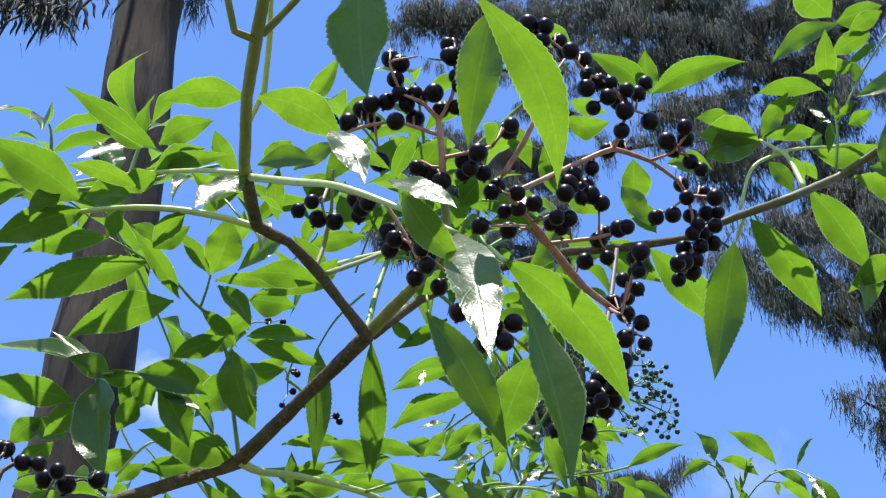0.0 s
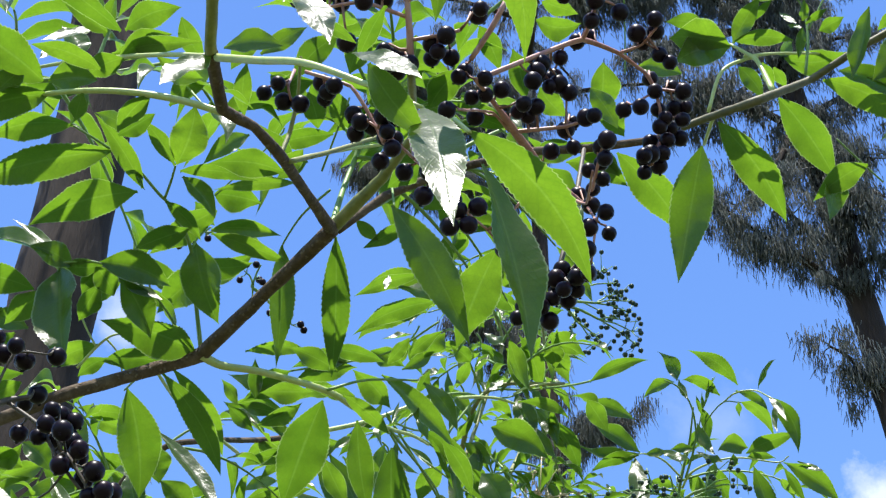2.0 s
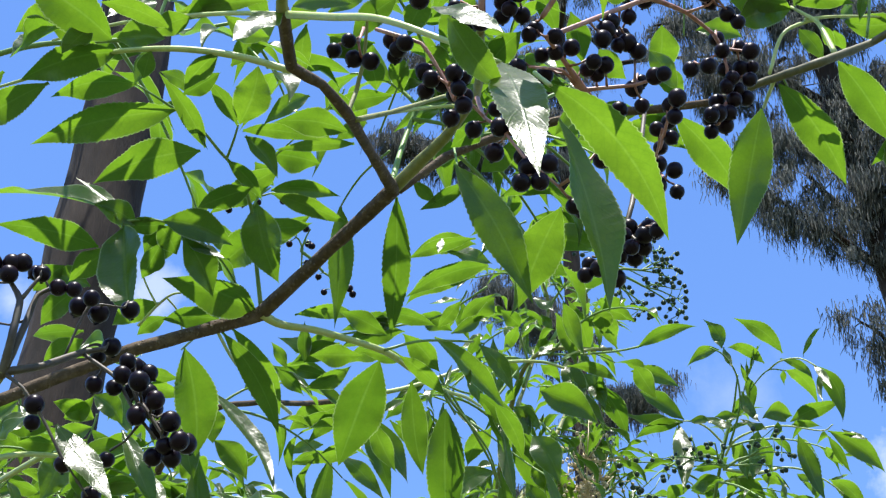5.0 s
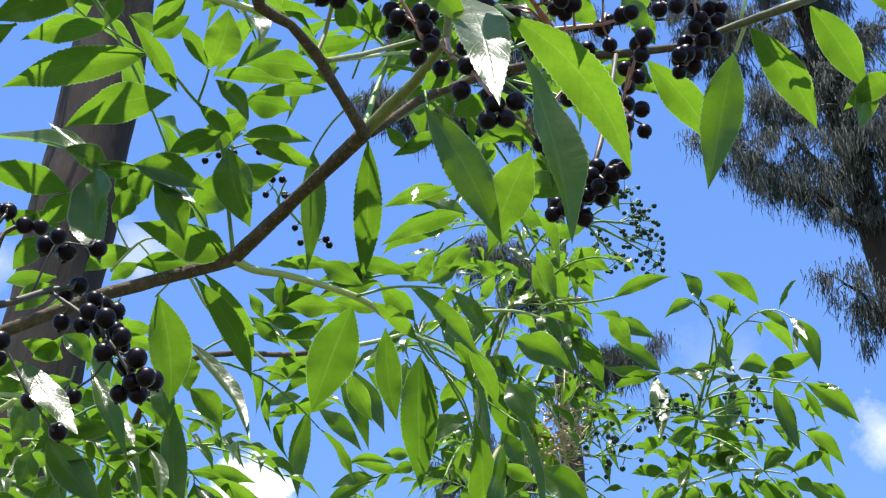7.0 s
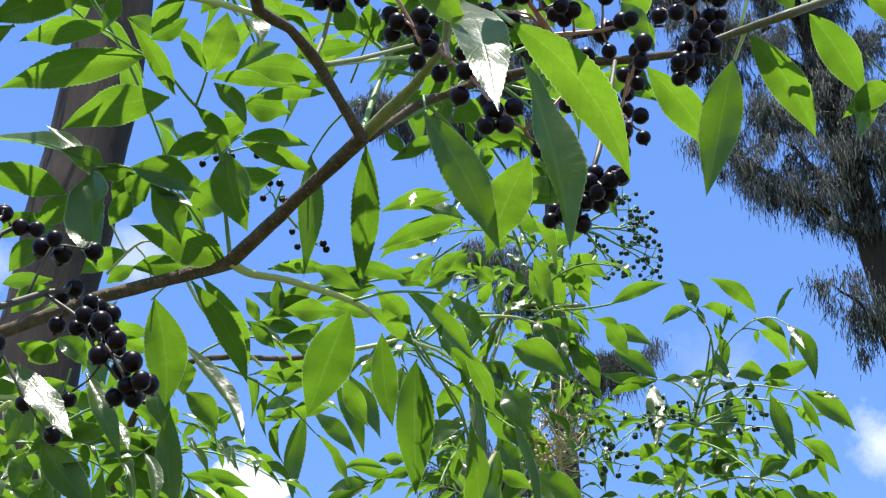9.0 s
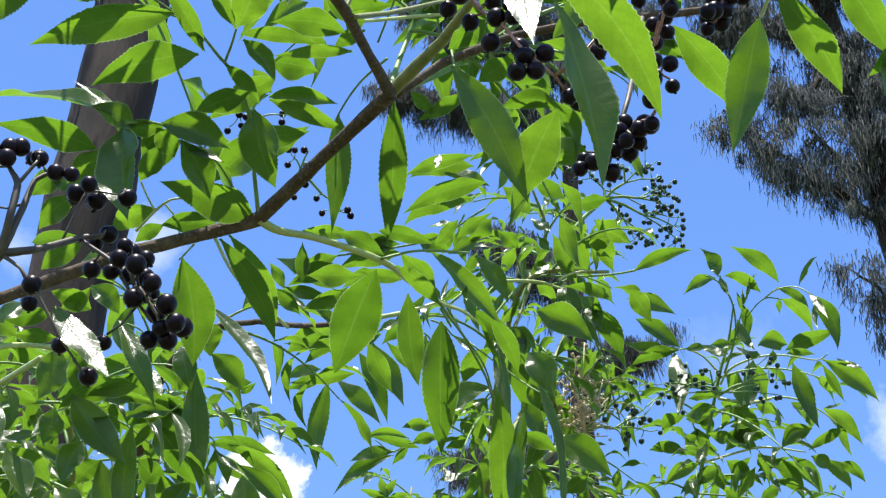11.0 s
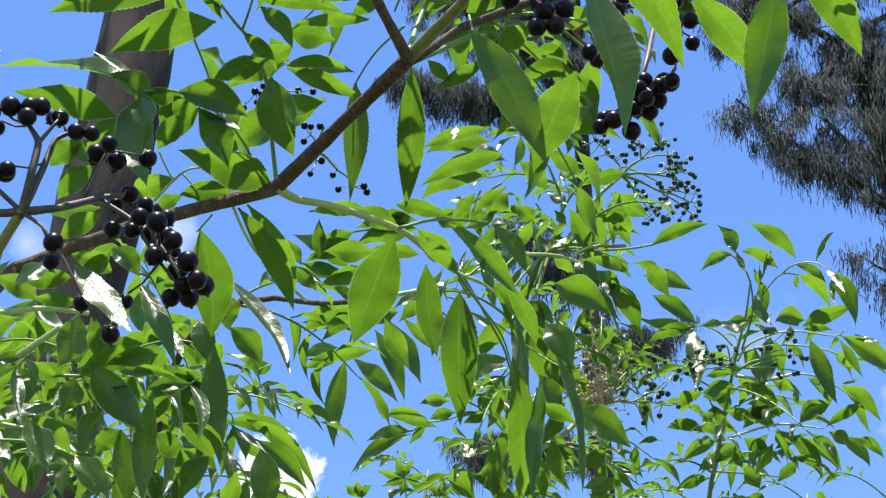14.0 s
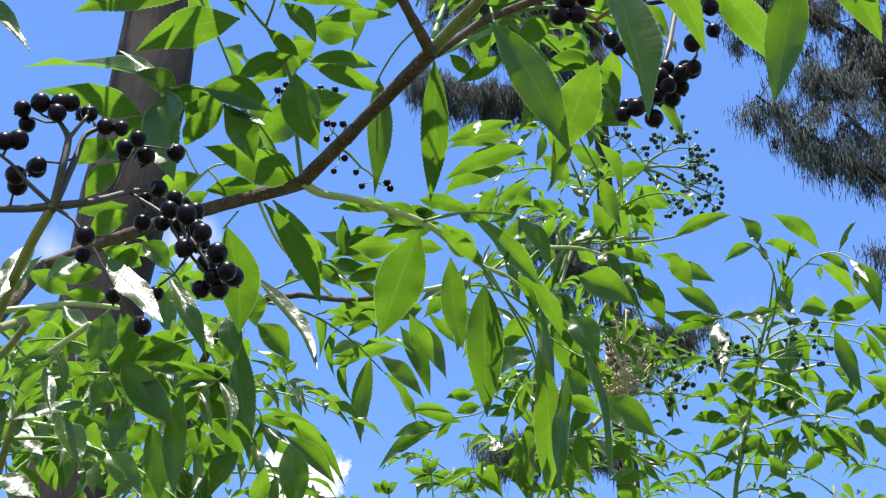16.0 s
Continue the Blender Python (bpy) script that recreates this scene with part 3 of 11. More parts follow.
slender_limbs += [[(1.4209, 17.0000, 15.9373, 0.0500), (0.7120, 16.8000, 15.9331, 0.0350), (-0.0655, 16.6000, 15.8772, 0.0200), (-0.9854, 16.4000, 15.8733, 0.0100)],
    [(1.4547, 17.0000, 16.6694, 0.0500), (0.7428, 16.8000, 17.0396, 0.0300), (-0.2153, 16.5000, 16.8885, 0.0120)],
    [(1.4787, 17.0000, 17.5414, 0.0400), (0.6010, 16.8000, 17.8174, 0.0300), (-0.6963, 16.5000, 17.5545, 0.0120)],
    [(1.4927, 17.0000, 12.8226, 0.0400), (0.9318, 16.8000, 13.3957, 0.0200), (0.3536, 16.6000, 13.6184, 0.0100)]]
slender_limbs += [[(1.5096, 17.0000, 11.8122, 0.0400), (1.9960, 16.8000, 12.0109, 0.0200), (2.3902, 16.6000, 11.9618, 0.0100)],
    [(1.5333, 17.0000, 10.4012, 0.0400), (0.6976, 16.8000, 10.6032, 0.0200), (0.0266, 16.6000, 10.4256, 0.0100)]]
casuarina("slender far casuarina with wispy foliage", [(1.7889, 17.0000, -0.2000, 0.22), (1.5625, 17.0000, 10.1031, 0.1400), (1.5103, 17.0000, 12.4791, 0.1200), (1.5133, 17.0000, 16.5618, 0.0900), (1.5188, 17.0000, 24.0000, 0.03)],
    slender_limbs, 42, 23, 0.42, 0.07)


# ---- the elder bushes ----
random.seed(11)
elder = thing("elder_bush", "elder bush with toothed green leaves and clusters of ripe black berries", "bush", group="elder bushes")
stem("branch", elder, [(-0.2194, 0.6208, 1.8961, 0.0029), (-0.1921, 0.6263, 1.9140, 0.0032), (-0.1634, 0.6318, 1.9319, 0.0033), (-0.1335, 0.6390, 1.9475, 0.0033), (-0.1042, 0.6435, 1.9617, 0.0039), (-0.0687, 0.6038, 1.9705, 0.0033), (-0.0364, 0.5671, 1.9784, 0.0038)], BARK, "rough brown elder branch with pale raised pores", 12, 8, 0.12, 0.12)
stem("branch", elder, [(-0.0364, 0.5671, 1.9784, 0.0032), (-0.0443, 0.5272, 1.9653, 0.0022), (-0.0515, 0.4794, 1.9461, 0.0025), (-0.0604, 0.4614, 1.9452, 0.0021), (-0.0719, 0.4507, 1.9449, 0.0025), (-0.0724, 0.4173, 1.9424, 0.0026)], BARK, "brown elder branch below the leaf joints", 12, 8, 0.12, 0.12)
stem("branch", elder, [(-0.0725, 0.4184, 1.9426, 0.0024), (-0.0724, 0.4145, 1.9441, 0.0023), (-0.0675, 0.3806, 1.9453, 0.0022), (-0.0608, 0.3530, 1.9469, 0.0024), (-0.0528, 0.3215, 1.9454, 0.0021)], YOUNG_BARK, "green-brown upright elder branch", 12, 8, 0.12, 0.12)
stem("branch", elder, [(-0.0378, 0.5693, 1.9788, 0.0029), (-0.0270, 0.5575, 1.9831, 0.0031), (-0.0126, 0.5419, 1.9876, 0.0026), (0.0015, 0.5123, 1.9858, 0.0019), (0.0024, 0.4616, 1.9517, 0.0018), (0.0021, 0.4219, 1.9365, 0.0016)], YOUNG_BARK, "young green elder shoot below the fork", 12, 8, 0.12, 0.12)
stem("branch", elder, [(-0.0340, 0.5713, 1.9812, 0.0020), (-0.0118, 0.5733, 2.0039, 0.0021), (0.0207, 0.5735, 2.0207, 0.0021), (0.0585, 0.5650, 2.0239, 0.0021), (0.0844, 0.5566, 2.0183, 0.0021), (0.1130, 0.5508, 2.0179, 0.0018), (0.1180, 0.5481, 2.0182, 0.0018)], BARK, "brown elder branch that runs behind the berries", 12, 8, 0.12, 0.12)
stem("branch", elder, [(0.1168, 0.5491, 2.0185, 0.0018), (0.1360, 0.5415, 2.0221, 0.0018), (0.1556, 0.5183, 2.0116, 0.0021), (0.1867, 0.5298, 2.0362, 0.0018), (0.2082, 0.5169, 2.0440, 0.0018), (0.2414, 0.5055, 2.0578, 0.0020)], OLIVE_BARK, "smooth olive-green elder branch beyond the berries", 12, 8, 0.12, 0.12)
stem("side_shoot", elder, [(-0.0614, 0.3540, 1.9457, 0.0015), (-0.0679, 0.3486, 1.9443, 0.0013), (-0.0691, 0.3383, 1.9486, 0.0013), (-0.0677, 0.3276, 1.9534, 0.0011)], YOUNG_BARK, "", 12, 8, 0.12, 0.12)
stem("side_shoot", elder, [(-0.0588, 0.3528, 1.9472, 0.0015), (-0.0492, 0.3440, 1.9499, 0.0013), (-0.0388, 0.3341, 1.9540, 0.0012)], YOUNG_BARK, "", 12, 8, 0.12, 0.12)
stem("side_shoot", elder, [(-0.0687, 0.3971, 1.9491, 0.0009), (-0.0624, 0.3864, 1.9541, 0.0011), (-0.0591, 0.3696, 1.9660, 0.0011), (-0.0570, 0.3498, 1.9737, 0.0009)], PALE_STALK, "", 12, 8, 0.12, 0.12)
stem("side_shoot", elder, [(-0.0515, 0.4794, 1.9461, 0.0010), (-0.0488, 0.4817, 1.9599, 0.0010), (-0.0453, 0.4734, 1.9712, 0.0008), (-0.0437, 0.4603, 1.9834, 0.0006)], YOUNG_BARK, "", 12, 8, 0.12, 0.12)
stem("side_shoot", elder, [(-0.0484, 0.4846, 1.9474, 0.0012), (-0.0356, 0.5162, 1.9804, 0.0011), (-0.0118, 0.5562, 2.0274, 0.0009)], YOUNG_BARK, "", 12, 8, 0.12, 0.12)
# the foot of the bush, from the ground to the branch
stem("trunk", elder, [(-0.75, 0.62, -0.05, 0.024), (-0.70, 0.60, 0.5, 0.020), (-0.55, 0.57, 1.1, 0.015), (-0.38, 0.56, 1.55, 0.010), (-0.2194, 0.6208, 1.8961, 0.0031)], BARK, "thick brown elder stem rising from the ground", 12, 8, 0.1)
stem("trunk", elder, [(0.75, 0.72, -0.05, 0.02), (0.72, 0.70, 0.9, 0.015), (0.58, 0.62, 1.75, 0.009), (0.2414, 0.5055, 2.0578, 0.0026)], BARK, "brown elder stem rising from the ground", 12, 8, 0.1)
stem("trunk", elder, [(-0.60, 0.58, 0.95, 0.012), (-0.42, 0.48, 1.45, 0.008), (-0.2070, 0.5255, 1.7735, 0.0019), (-0.1899, 0.4950, 1.7827, 0.0018), (-0.1725, 0.4644, 1.7922, 0.0019), (-0.1596, 0.4467, 1.8005, 0.0018)], YOUNG_BARK, "", 10, 6, 0.05)

elder_mid = thing("elder_bush", "leafy elder bush with hanging green leaves", "bush", group="elder bushes")
elder_right = thing("elder_bush", "elder shoots with unripe green berry clusters", "bush", group="elder bushes")
elder_far = thing("elder_bush", "far elder shoots with small bright leaves", "bush", group="elder bushes")
elder_low = thing("elder_bush", "low leafy elder growth with narrow glossy leaves", "bush", group="elder bushes")

leaf = stem("leaf", elder, [(-0.1039, 0.6425, 1.9630, 0.0012), (-0.1074, 0.6281, 1.9880, 0.0010), (-0.1090, 0.6150, 2.0044, 0.0010), (-0.1140, 0.5890, 2.0079, 0.0008), (-0.1199, 0.5720, 2.0057, 0.0008), (-0.1293, 0.5612, 2.0121, 0.0007), (-0.1413, 0.5560, 2.0192, 0.0007), (-0.1576, 0.5458, 2.0248, 0.0005)], GREEN_STALK)
leaflet(leaf, (-0.1399, 0.5565, 2.0185), (-0.2047, 0.5534, 1.9941), 0.0165, -0.0032, 0.0021, 4, 0.46, (0.33, -0.42, -0.85))
leaflet(leaf, (-0.1576, 0.5458, 2.0248), (-0.1964, 0.5437, 2.0148), 0.0132, -0.0053, 0.0011, -6, 0.47, (0.25, -0.37, -0.89))
leaflet(leaf, (-0.1586, 0.5455, 2.0252), (-0.1523, 0.5397, 2.0446), 0.0074, -0.0003, 0.0001, -5, 0.34, (0.35, -0.86, -0.37))
leaflet(leaf, (-0.1289, 0.5701, 2.0047), (-0.1779, 0.5720, 1.9859), 0.0177, -0.0027, -0.0011, -8, 0.09, (0.27, -0.61, -0.74))
leaflet(leaf, (-0.1051, 0.5815, 1.9913), (-0.1325, 0.5979, 1.9925), 0.0109, -0.0014, 0.0027, 1, 0.15, (0.05, -0.44, -0.89))
leaflet(leaf, (-0.1104, 0.6376, 2.0139), (-0.0808, 0.6372, 2.0141), 0.0110, -0.0026, 0.0000, 0, 0.30, (-0.10, -0.55, -0.80))
leaflet(leaf, (-0.1425, 0.6022, 1.9788), (-0.1157, 0.5987, 1.9613), 0.0071, 0.0000, 0.0000, 0, 0.08, (0.13, -0.92, 0.38))
leaflet(leaf, (-0.1102, 0.6179, 2.0383), (-0.1004, 0.6255, 2.0287), 0.0087, 0.0000, 0.0000, 0, 0.30, (0.00, -0.50, -0.85))
leaflet(leaf, (0.0127, 0.7944, 2.1044), (-0.0395, 0.8077, 2.0888), 0.0127, -0.0042, -0.0021, 0, 0.30, (0.00, -0.50, -0.85))
leaflet(leaf, (0.0046, 0.7840, 2.1174), (-0.0386, 0.7926, 2.1075), 0.0092, -0.0021, -0.0018, 0, 0.30, (0.10, -0.50, -0.85))
leaflet(leaf, (-0.0159, 0.7684, 2.1052), (-0.0182, 0.7623, 2.0896), 0.0042, 0.0000, 0.0000, 0, 0.08, (-0.02, -0.93, 0.37))
leaflet(leaf, (-0.1297, 0.5227, 1.9972), (-0.1131, 0.5165, 2.0046), 0.0087, 0.0000, 0.0000, 0, 0.30, (0.10, -0.50, -0.85))
leaflet(leaf, (-0.0411, 0.6107, 2.0778), (-0.0768, 0.6155, 2.0724), 0.0101, -0.0012, 0.0000, 0, 0.30, (0.10, -0.50, -0.85))
leaflet(leaf, (-0.0301, 0.6466, 2.0492), (-0.0181, 0.6537, 2.0402), 0.0066, 0.0000, 0.0000, 0, 0.30, (0.10, -0.50, -0.85))
leaflet(leaf, (-0.0000, 0.6464, 2.0489), (-0.0266, 0.6560, 2.0375), 0.0078, 0.0000, 0.0000, 0, 0.30, (0.30, -0.60, -0.70))
leaflet(leaf, (-0.0564, 0.8548, 2.1105), (-0.0212, 0.8598, 2.1037), 0.0111, 0.0022, 0.0000, 0, 0.30, (0.10, -0.50, -0.85))
leaflet(leaf, (-0.0193, 0.8605, 2.1028), (-0.0044, 0.8494, 2.1162), 0.0089, 0.0000, 0.0000, 0, 0.30, (0.10, -0.50, -0.85))
leaflet(leaf, (-0.0045, 0.8569, 2.1070), (0.0179, 0.8463, 2.1197), 0.0082, 0.0019, 0.0000, 0, 0.30, (0.10, -0.50, -0.85))
leaflet(leaf, (-0.0002, 0.8721, 2.0882), (0.0085, 0.8627, 2.0996), 0.0074, 0.0000, 0.0000, 0, 0.30, (0.60, -0.70, 0.10))
leaflet(leaf, (-0.1265, 0.5692, 2.0060), (-0.1451, 0.5336, 2.0210), 0.0085, -0.0016, 0.0001, -8, 0.34, (0.39, -0.52, -0.76))
leaflet(leaf, (-0.1293, 0.5612, 2.0121), (-0.1247, 0.5661, 2.0022), 0.0022, -0.0005, -0.0007, 3, 0.22, (0.23, -0.91, -0.34))
leaf = stem("leaf", elder, [(-0.1174, 0.5777, 2.0064, 0.0007), (-0.1127, 0.5651, 2.0067, 0.0006), (-0.1098, 0.5570, 2.0093, 0.0005)], GREEN_STALK)
leaflet(leaf, (-0.1101, 0.5570, 2.0093), (-0.1226, 0.5361, 2.0190), 0.0074, -0.0011, -0.0008, -0, 0.14, (0.24, -0.52, -0.82))
leaflet(leaf, (-0.1093, 0.5567, 2.0097), (-0.0999, 0.5369, 2.0286), 0.0161, -0.0016, 0.0022, -8, 0.38, (0.26, -0.60, -0.76))
leaflet(leaf, (-0.1079, 0.5596, 2.0081), (-0.0708, 0.5589, 2.0011), 0.0070, 0.0021, -0.0011, 7, 0.15, (-0.15, -0.65, -0.74))
leaflet(leaf, (-0.1070, 0.5623, 2.0069), (-0.0915, 0.5733, 1.9905), 0.0091, 0.0016, 0.0003, 0, 0.52, (0.32, -0.90, -0.30))
leaflet(leaf, (-0.1169, 0.5783, 2.0055), (-0.1017, 0.5991, 1.9975), 0.0071, 0.0016, -0.0000, -3, 0.49, (0.24, -0.50, -0.83))
leaf = stem("leaf", elder, [(-0.1084, 0.6138, 2.0060, 0.0007), (-0.1058, 0.6154, 2.0140, 0.0005), (-0.1014, 0.6206, 2.0239, 0.0004)], GREEN_STALK)
stem("stalk", leaf, [(-0.0634, 0.5838, 2.0575, 0.0005), (-0.0676, 0.5872, 2.0529, 0.0004), (-0.0994, 0.6113, 2.0366, 0.0004)], GREEN_STALK)
leaflet(leaf, (-0.0810, 0.5862, 2.0549), (-0.1025, 0.5856, 2.0351), 0.0091, -0.0011, 0.0036, -3, 0.48, (0.20, -0.91, -0.38))
leaflet(leaf, (-0.0997, 0.6107, 2.0375), (-0.0769, 0.6193, 2.0382), 0.0140, 0.0011, 0.0010, 4, 0.33, (0.24, -0.56, -0.79))
leaflet(leaf, (-0.0590, 0.6076, 2.0417), (-0.0979, 0.5985, 2.0298), 0.0064, -0.0017, 0.0010, -2, 0.20, (0.36, -0.60, -0.71))
leaflet(leaf, (-0.0527, 0.6012, 2.0505), (-0.0685, 0.6069, 2.0433), 0.0076, -0.0006, -0.0007, 8, 0.12, (0.16, -0.58, -0.80))
leaflet(leaf, (-0.0986, 0.6156, 2.0308), (-0.1311, 0.6225, 2.0084), 0.0137, -0.0023, 0.0012, -6, 0.33, (0.38, -0.58, -0.72))
leaflet(leaf, (-0.1002, 0.6145, 2.0171), (-0.0663, 0.6251, 2.0215), 0.0092, 0.0029, -0.0005, -1, 0.68, (0.25, -0.62, -0.74))
leaflet(leaf, (-0.0994, 0.6117, 2.0127), (-0.0626, 0.6262, 2.0053), 0.0088, 0.0014, 0.0026, 0, 0.27, (0.07, -0.56, -0.83))
leaflet(leaf, (-0.1071, 0.6148, 2.0090), (-0.0948, 0.6318, 1.9718), 0.0189, -0.0011, 0.0030, 1, 0.19, (-0.13, -0.89, -0.45))
leaflet(leaf, (-0.1034, 0.6649, 2.0310), (-0.1373, 0.6858, 2.0174), 0.0175, -0.0030, -0.0007, 5, 0.55, (-0.06, -0.61, -0.79))
leaflet(leaf, (-0.0911, 0.6231, 2.0204), (-0.0761, 0.6308, 2.0193), 0.0090, 0.0006, 0.0008, 4, 0.28, (0.17, -0.46, -0.87))
leaf = stem("leaf", elder, [(-0.1087, 0.6409, 1.9619, 0.0007), (-0.1236, 0.6084, 1.9727, 0.0005), (-0.1453, 0.5877, 1.9755, 0.0005), (-0.1649, 0.5859, 1.9747, 0.0007), (-0.1682, 0.5817, 1.9754, 0.0005)], GREEN_STALK)
leaflet(leaf, (-0.1956, 0.6627, 1.9591), (-0.2159, 0.6702, 1.9483), 0.0108, -0.0017, 0.0000, 4, 0.30, (0.10, -0.60, -0.79))
leaflet(leaf, (-0.1991, 0.6483, 1.9793), (-0.2171, 0.6583, 1.9649), 0.0113, -0.0017, 0.0008, 0, 0.30, (0.10, -0.60, -0.79))
leaflet(leaf, (-0.2053, 0.6410, 1.9894), (-0.2211, 0.6483, 1.9789), 0.0113, -0.0011, 0.0000, 0, 0.30, (0.10, -0.60, -0.79))
leaflet(leaf, (-0.1489, 0.6478, 2.0154), (-0.1676, 0.6581, 2.0006), 0.0099, -0.0017, 0.0000, 0, 0.30, (0.10, -0.60, -0.79))
leaflet(leaf, (-0.1610, 0.6892, 1.9915), (-0.1764, 0.6946, 1.9836), 0.0077, -0.0012, 0.0000, 0, 0.30, (0.10, -0.60, -0.79))
leaflet(leaf, (-0.1523, 0.6082, 1.9900), (-0.1598, 0.6166, 1.9784), 0.0083, 0.0000, 0.0000, 0, 0.30, (0.10, -0.60, -0.79))
leaflet(leaf, (-0.1611, 0.6091, 1.9886), (-0.1501, 0.6166, 1.9784), 0.0072, 0.0017, 0.0000, 0, 0.30, (0.10, -0.60, -0.79))
leaflet(leaf, (-0.1629, 0.6023, 1.9810), (-0.1721, 0.5975, 1.9876), 0.0049, 0.0000, 0.0000, 0, 0.30, (0.10, -0.60, -0.79))
leaflet(leaf, (-0.1253, 0.6856, 2.0317), (-0.1430, 0.6742, 2.0474), 0.0110, 0.0012, 0.0000, 0, 0.30, (0.10, -0.60, -0.79))
leaflet(leaf, (-0.1149, 0.7004, 2.0456), (-0.0876, 0.6897, 2.0611), 0.0106, 0.0019, 0.0000, 0, 0.30, (0.10, -0.60, -0.79))
leaflet(leaf, (-0.1357, 0.7049, 2.0388), (-0.1572, 0.7015, 2.0432), 0.0093, -0.0012, 0.0000, 0, 0.30, (0.10, -0.60, -0.79))
stem("stalk", leaf, [(-0.1679, 0.6590, 1.9649, 0.0008), (-0.1583, 0.6531, 1.9733, 0.0007), (-0.1509, 0.6499, 1.9779, 0.0006), (-0.1436, 0.6493, 1.9789, 0.0005)], PALE_STALK)
stem("stalk", leaf, [(-0.1583, 0.6531, 1.9733, 0.0006), (-0.1628, 0.6482, 1.9801, 0.0005), (-0.1657, 0.6442, 1.9856, 0.0005)], PALE_STALK)
stem("stalk", leaf, [(-0.1556, 0.6587, 1.9827, 0.0006), (-0.1493, 0.6634, 1.9762, 0.0005), (-0.1469, 0.6701, 1.9669, 0.0005)], PALE_STALK)
stem("stalk", leaf, [(-0.1641, 0.5865, 1.9739, 0.0008), (-0.1661, 0.5902, 1.9636, 0.0007)], GREEN_STALK)
leaflet(leaf, (-0.1670, 0.5820, 1.9757), (-0.2446, 0.6002, 2.0021), 0.0149, -0.0050, 0.0038, -4, 0.48, (0.18, -0.71, 0.68))
leaflet(leaf, (-0.1756, 0.5907, 1.9630), (-0.2179, 0.5643, 1.9560), 0.0138, -0.0032, -0.0003, -5, 0.11, (0.41, -0.44, -0.80))
leaflet(leaf, (-0.1649, 0.5855, 1.9752), (-0.1936, 0.5943, 2.0085), 0.0075, -0.0021, -0.0002, -4, 0.48, (0.36, -0.78, 0.52))
leaflet(leaf, (-0.1640, 0.5871, 1.9723), (-0.1495, 0.5683, 1.9041), 0.0224, -0.0011, -0.0002, 2, 0.48, (-0.45, -0.88, 0.15))
leaflet(leaf, (-0.1463, 0.5874, 1.9760), (-0.1139, 0.6008, 1.9713), 0.0145, 0.0024, 0.0027, 6, 0.49, (0.50, -0.75, -0.40))
leaflet(leaf, (-0.1379, 0.5968, 1.9739), (-0.1230, 0.6124, 1.9493), 0.0140, 0.0022, 0.0008, -5, 0.32, (0.17, -0.88, -0.45))
leaflet(leaf, (-0.1067, 0.6409, 1.9619), (-0.1494, 0.6161, 1.9635), 0.0187, -0.0045, 0.0028, -5, 0.59, (0.26, -0.49, -0.83))
leaflet(leaf, (-0.1623, 0.5867, 1.9740), (-0.1441, 0.5896, 1.9764), 0.0082, -0.0011, 0.0015, -4, 0.09, (0.20, -0.59, -0.79))
leaflet(leaf, (-0.1682, 0.5910, 1.9625), (-0.1907, 0.6043, 1.9526), 0.0118, -0.0016, 0.0016, -5, 0.13, (0.06, -0.53, -0.85))
leaflet(leaf, (-0.1479, 0.5884, 1.9741), (-0.1405, 0.6015, 1.9666), 0.0107, 0.0011, -0.0007, 7, 0.35, (0.36, -0.61, -0.71))
leaflet(leaf, (-0.1583, 0.5876, 1.9734), (-0.1789, 0.5809, 1.9810), 0.0110, -0.0016, 0.0009, 1, 0.20, (0.16, -0.92, -0.36))
leaflet(leaf, (-0.1470, 0.5951, 1.9691), (-0.1575, 0.6095, 1.9582), 0.0100, -0.0003, 0.0016, 3, 0.55, (0.30, -0.43, -0.85))
leaflet(leaf, (-0.1907, 0.6421, 1.9773), (-0.2130, 0.6464, 1.9877), 0.0103, -0.0011, 0.0006, -3, 0.53, (-0.00, -0.93, -0.36))
leaflet(leaf, (-0.1573, 0.6551, 1.9763), (-0.1838, 0.6699, 1.9727), 0.0116, -0.0023, 0.0008, 1, 0.34, (0.16, -0.68, -0.71))
leaflet(leaf, (-0.1242, 0.6520, 1.9636), (-0.1545, 0.6542, 1.9652), 0.0108, -0.0028, 0.0028, 2, 0.31, (0.36, -0.52, -0.77))
leaflet(leaf, (-0.2008, 0.6799, 1.9762), (-0.2327, 0.6981, 1.9853), 0.0090, -0.0018, 0.0023, 1, 0.29, (0.15, -0.61, -0.78))
leaf = stem("leaf", elder, [(-0.1036, 0.6416, 1.9602, 0.0025), (-0.0945, 0.6530, 1.9616, 0.0021), (-0.0758, 0.6636, 1.9647, 0.0019), (-0.0457, 0.6948, 1.9737, 0.0018), (-0.0308, 0.7262, 1.9820, 0.0017), (-0.0152, 0.7664, 1.9952, 0.0013), (-0.0020, 0.7861, 2.0024, 0.0010), (0.0074, 0.8066, 2.0084, 0.0007)], PALE_STALK)
stem("stalk", leaf, [(-0.0145, 0.7667, 1.9946, 0.0010), (-0.0086, 0.7822, 1.9947, 0.0009), (-0.0013, 0.7984, 1.9938, 0.0008), (0.0117, 0.8198, 1.9858, 0.0006), (0.0188, 0.8433, 1.9746, 0.0005)], GREEN_STALK)
stem("stalk", leaf, [(-0.0450, 0.6924, 1.9727, 0.0009), (-0.0252, 0.6995, 1.9833, 0.0007), (0.0019, 0.7163, 1.9942, 0.0006)], GREEN_STALK)
stem("stalk", leaf, [(-0.0142, 0.7708, 1.9941, 0.0008), (-0.0078, 0.7781, 1.9857, 0.0006)], GREEN_STALK)
